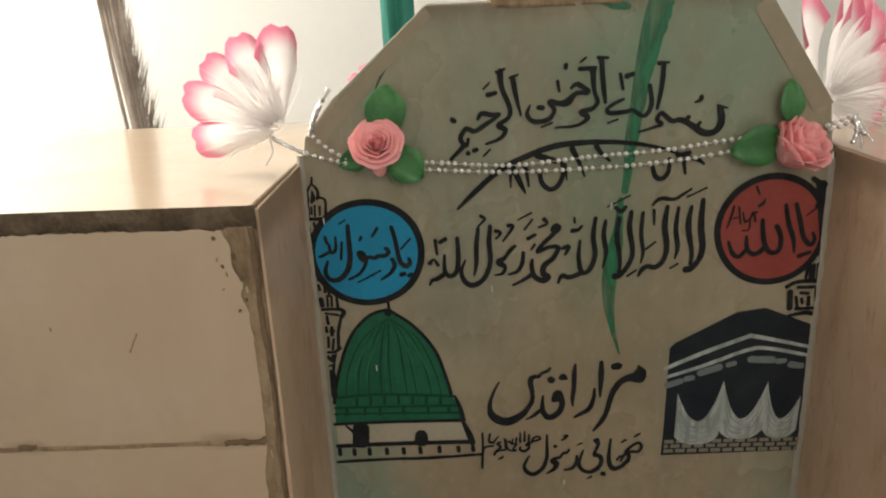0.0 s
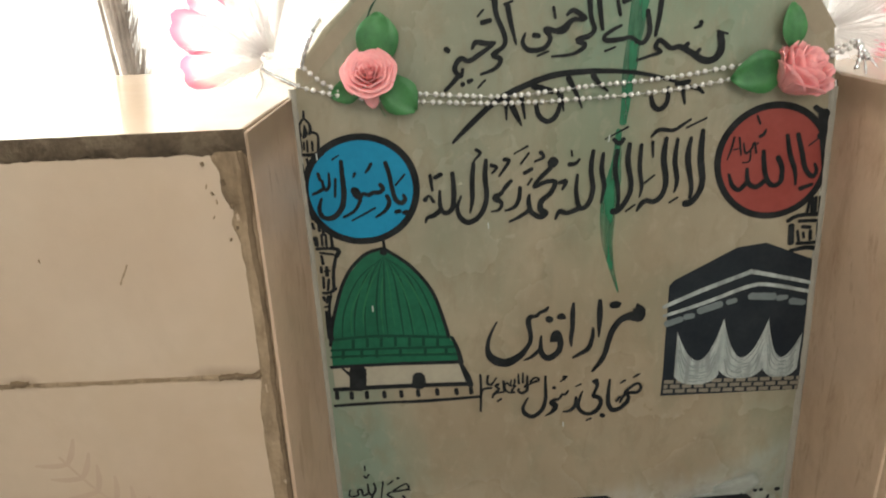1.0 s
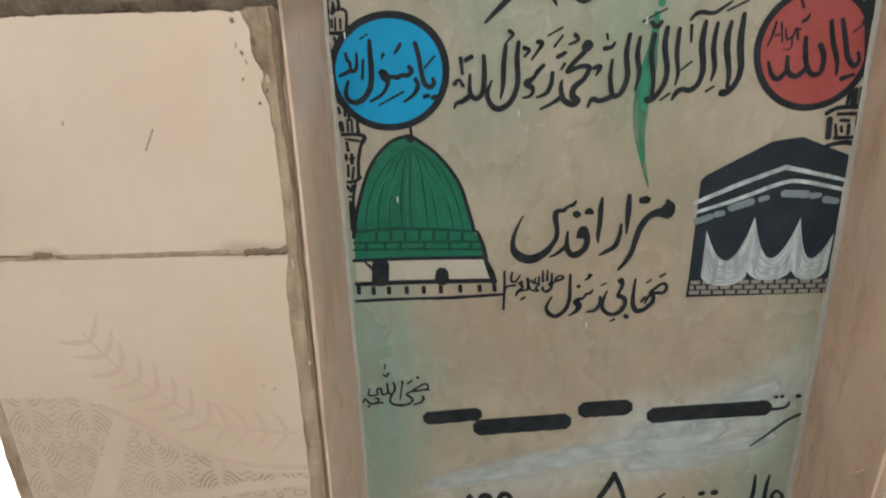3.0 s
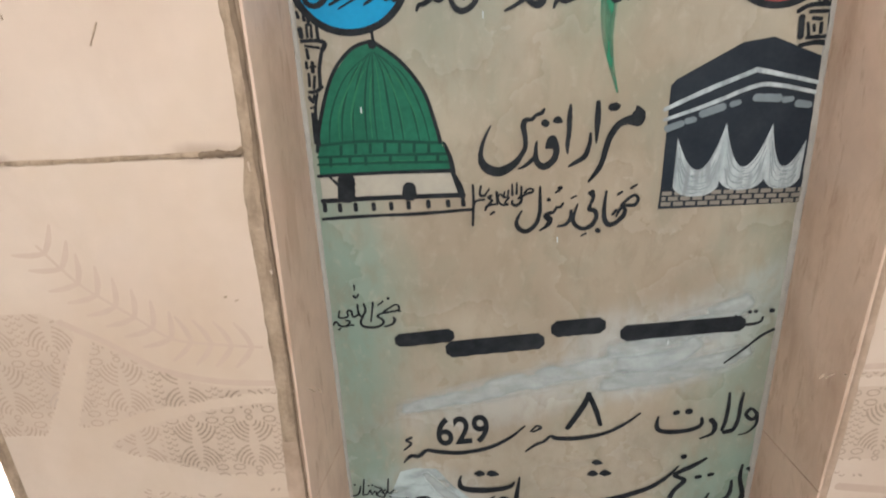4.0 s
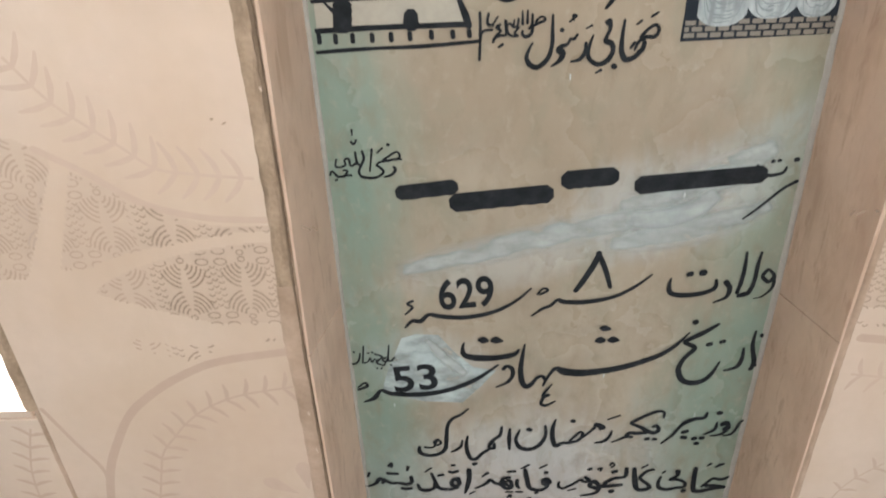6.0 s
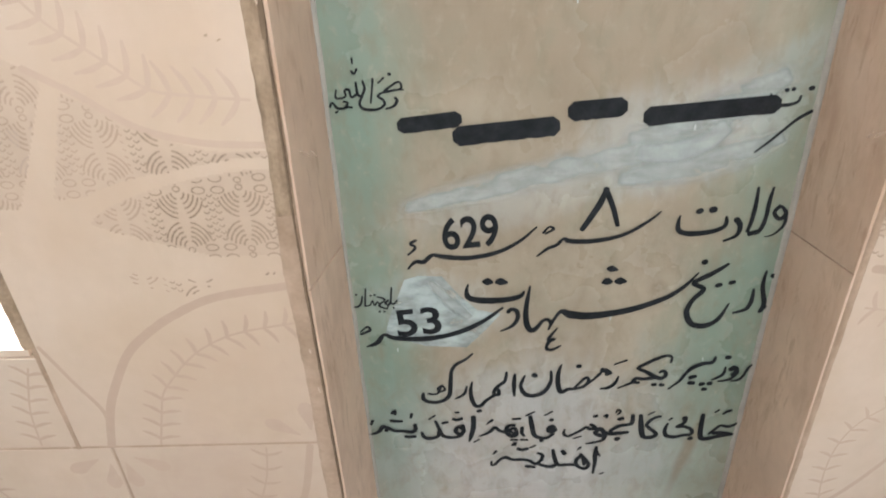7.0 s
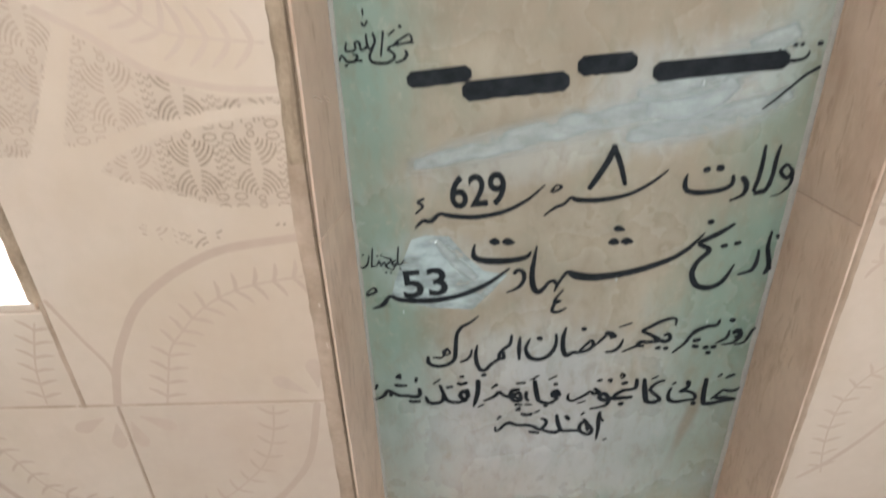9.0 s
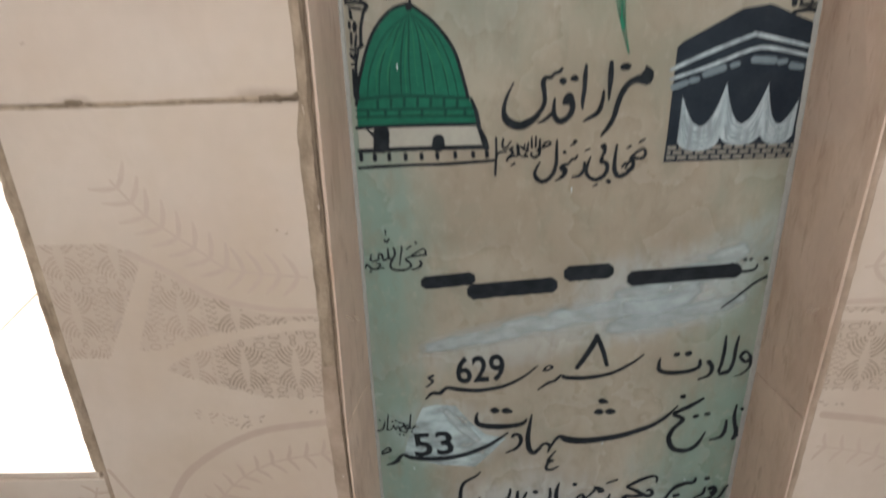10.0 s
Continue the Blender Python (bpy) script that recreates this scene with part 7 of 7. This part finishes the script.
# ---- the large paper flowers ----
def paper_flower(name, centre, facing, radius, a_from, a_to, n, threads, label, seed):
    """A fan of broad round-tipped petals round a tied middle, with a tuft of fine white threads. Angles in degrees, seen from the front."""
    rng = random.Random(seed)
    root = tagged(new(name), label, "artificial flower", "large artificial flowers")
    m = look(centre, Vector(centre) - Vector(facing))
    step = radians(a_to - a_from) / (n - 1)
    for q in range(n):
        bm = bmesh.new()
        uv = bm.loops.layers.uv.new("UVMap")
        a0 = radians(a_from) + step * q + rng.uniform(-0.05, 0.05)
        R = radius * rng.uniform(0.93, 1.05)
        lift = rng.uniform(-0.004, 0.012)
        nu, nv, grid = 9, 9, []
        for v in range(nv):
            t = v / (nv - 1)
            row = []
            for u in range(nu):
                s = u / (nu - 1) * 2 - 1
                half = abs(step) * 0.66 * min(1.0, 0.55 + 0.6 * t)
                end = 1 - 0.30 * abs(s) ** 2.6 * max(0, (t - 0.35) / 0.65) - 0.035 * max(0, 0.2 - abs(s)) / 0.2 * (t > 0.9)
                r = R * t * end
                ang = a0 + s * half
                z = 0.020 * t * t + lift * t + 0.003 * math.sin(3 * s + q) * t - 0.007 * (1 - s * s) * t + 0.004 * (q % 2)
                vert = bm.verts.new(m @ Vector((r * math.cos(ang), r * math.sin(ang), z)))
                row.append((vert, (0.5 + 0.5 * s, min(1.0, t + 0.10 * abs(s) ** 4 * t))))
            grid.append(row)
        for A, B in zip(grid, grid[1:]):
            for k in range(nu - 1):
                quad = (A[k], A[k + 1], B[k + 1], B[k])
                f = bm.faces.new([x[0] for x in quad])
                for lp, x in zip(f.loops, quad):
                    lp[uv].uv = x[1]
        part("petal", bm, PETAL, root, "", True)
    bm = bmesh.new()
    for k in range(threads):
        a, tilt = rng.uniform(radians(a_from) - 0.35, radians(a_to) + 0.35), rng.uniform(0.55, 1.5)
        L = radius * rng.uniform(0.30, 0.92)
        d = Vector((math.cos(a) * math.sin(tilt), math.sin(a) * math.sin(tilt), math.cos(tilt)))
        mid = d * L * 0.55 + Vector((rng.uniform(-1, 1), rng.uniform(-1, 1), rng.uniform(-1, 1))) * 0.005
        end = d * L + Vector((rng.uniform(-1, 1), rng.uniform(-1, 1), rng.uniform(-1, 1))) * 0.010
        w = Vector((-d.y, d.x, 0.2)).normalized() * 0.0005
        o = d * 0.012
        vs = [bm.verts.new(m @ p) for p in (o - w, o + w, mid + w, mid - w, end)]
        bm.faces.new(vs[:4])
        bm.faces.new((vs[3], vs[2], vs[4]))
    tagged(part("tinsel_tuft", bm, WHITETHREAD, root, "tuft of fine white threads"), kind="stuff")
    return root


WHITETHREAD = let_light_through(node_material("white_nylon_thread", (0.92, 0.91, 0.91), 0.5, var=0.04, scale=100, fine=400, bump=0.0), 0.72)
paper_flower("paper_flower", (-0.284, -0.016, 1.500), (-0.15, -1.0, 0.10), 0.090, 84, 186, 5, 230, "white paper flower with pink scalloped rim on the ledge", 1)
paper_flower("paper_flower", (0.252, 0.072, 1.492), (0.65, -0.85, 0.10), 0.118, 118, -70, 9, 260, "white and pink paper flower behind the headstone edge", 2)
paper_flower("paper_flower", (-0.205, 0.100, 1.500), (0.45, -1.0, 0.15), 0.046, 70, 185, 6, 220, "small pale pink paper flower behind the headstone", 3)

# silver ties from the garland's ends
ties = tagged(new("silver_tie"), "twisted silver tinsel tie at the garland end", "tinsel tie", "tinsel ties")
part("cord", tube(bmesh.new(), smooth_line([(-0.300, -0.008, 1.492), (-0.284, -0.012, 1.483), (-0.268, -0.008, 1.474)], 6), lambda t: 0.0022 + 0.0006 * math.sin(40 * t), 6), TINSEL, ties, "", True)
part("loose_end", tube(bmesh.new(), smooth_line([(-0.300, -0.008, 1.492), (-0.296, -0.014, 1.478), (-0.303, -0.018, 1.466)], 5), 0.0008, 4), TINSEL, ties)
part("loose_end", tube(bmesh.new(), smooth_line([(-0.298, -0.008, 1.490), (-0.287, -0.010, 1.512), (-0.277, -0.006, 1.536)], 5), 0.0007, 4), TINSEL, ties)
tie = tagged(new("silver_tie"), "silver tinsel cord tied over the headstone edge", "tinsel tie", "tinsel ties")
part("cord", tube(bmesh.new(), smooth_line([(-0.262, -0.004, 1.489), (-0.257, -0.006, 1.503), (-0.249, -0.004, 1.520), (-0.243, 0.010, 1.530)], 6), lambda t: 0.0026 + 0.0007 * math.sin(46 * t), 6), TINSEL, tie, "", True)
tie = tagged(new("silver_tie"), "bunch of clear cellophane and silver thread at the headstone edge", "tinsel tie", "tinsel ties")
for k, (dx, dz, r) in enumerate(((0.000, -0.022, 0.0022), (0.010, -0.034, 0.0012), (0.017, -0.020, 0.0009), (0.007, -0.012, 0.0026))):
    part("cord", tube(bmesh.new(), smooth_line([(0.245, -0.006, 1.492), (0.247 + dx * 0.4, -0.012, 1.485 + dz * 0.3), (0.244 + dx, -0.013 - 0.002 * k, 1.488 + dz)], 7), lambda t, r=r: r * (1 + 0.35 * math.sin(30 * t)), 6), TINSEL, tie, "", True)

# ---- behind the surround ----
stalks = tagged(new("feather_broom"), "bundle of dry brown feathery stalks standing behind the tiled ledge", "broom")
rng = random.Random(8)
for k in range(16):
    bx, by = -0.574 + rng.uniform(-0.008, 0.008), 0.36 + rng.uniform(-0.012, 0.012)
    tx = -0.620 + 0.0030 * k + rng.uniform(-0.006, 0.006)
    line = smooth_line([(bx, by, 0.772), (bx - 0.004, by, 1.2), ((bx + tx) / 2 - 0.002, by + rng.uniform(-0.01, 0.01), 1.52), (tx, by + rng.uniform(-0.02, 0.02), 1.85)], 8)
    part("stalk", tube(bmesh.new(), line, lambda t: 0.0042 * (1 - 0.45 * t), 6), STRAW, stalks)
bm = bmesh.new()
for k in range(700):
    z = rng.uniform(1.36, 1.80)
    p = Vector((-0.578 - 0.09 * (z - 1.45) + rng.uniform(-0.004, 0.018), 0.36 + rng.uniform(-0.015, 0.005), z))
    d = Vector((rng.uniform(0.1, 0.42), rng.uniform(-0.15, 0.15), rng.uniform(0.7, 1.0))).normalized() * rng.uniform(0.025, 0.05)
    w = Vector((d.z, 0, -d.x)).normalized() * 0.0008
    bm.faces.new([bm.verts.new(q) for q in (p - w, p + w, p + d * 0.6 + w * 0.7, p + d)])
tagged(part("frayed_straw", bm, STRAW, stalks, "fine dry barbs"), kind="stuff")

cloth = tagged(new("green_cloth"), "folded teal cloth hanging behind the headstone", "cloth")
bm = bmesh.new()
rows = []
for k in range(10):
    z = 1.404 + 0.26 * k / 9
    rows.append([bm.verts.new((-0.200 + 0.0035 * q, 0.13 + 0.006 * math.sin(q * 1.3 + k * 0.2), z)) for q in range(11)])
for A, B in zip(rows, rows[1:]):
    for q in range(10):
        bm.faces.new((A[q], A[q + 1], B[q + 1], B[q]))
thicken(part("fold", bm, TEAL, cloth, "", True), 0.002)

cap = tagged(new("mortar_lump"), "rough brown mortar lump along the headstone's top", "mortar")
bm = bmesh.new()
bmesh.ops.create_cube(bm, size=1, matrix=Matrix.LocRotScale((-0.030, 0.024, 1.607), None, (0.12, 0.05, 0.018)))
bmesh.ops.subdivide_edges(bm, edges=bm.edges[:], cuts=5, use_grid_fill=True)
for v in bm.verts:
    v.co += Vector((noise.noise(v.co * 60), noise.noise(v.co * 55 + Vector((3, 1, 7))), noise.noise(v.co * 50 + Vector((9, 2, 4))))) * 0.004
part("mortar", bm, GROUT, cap, "", True)
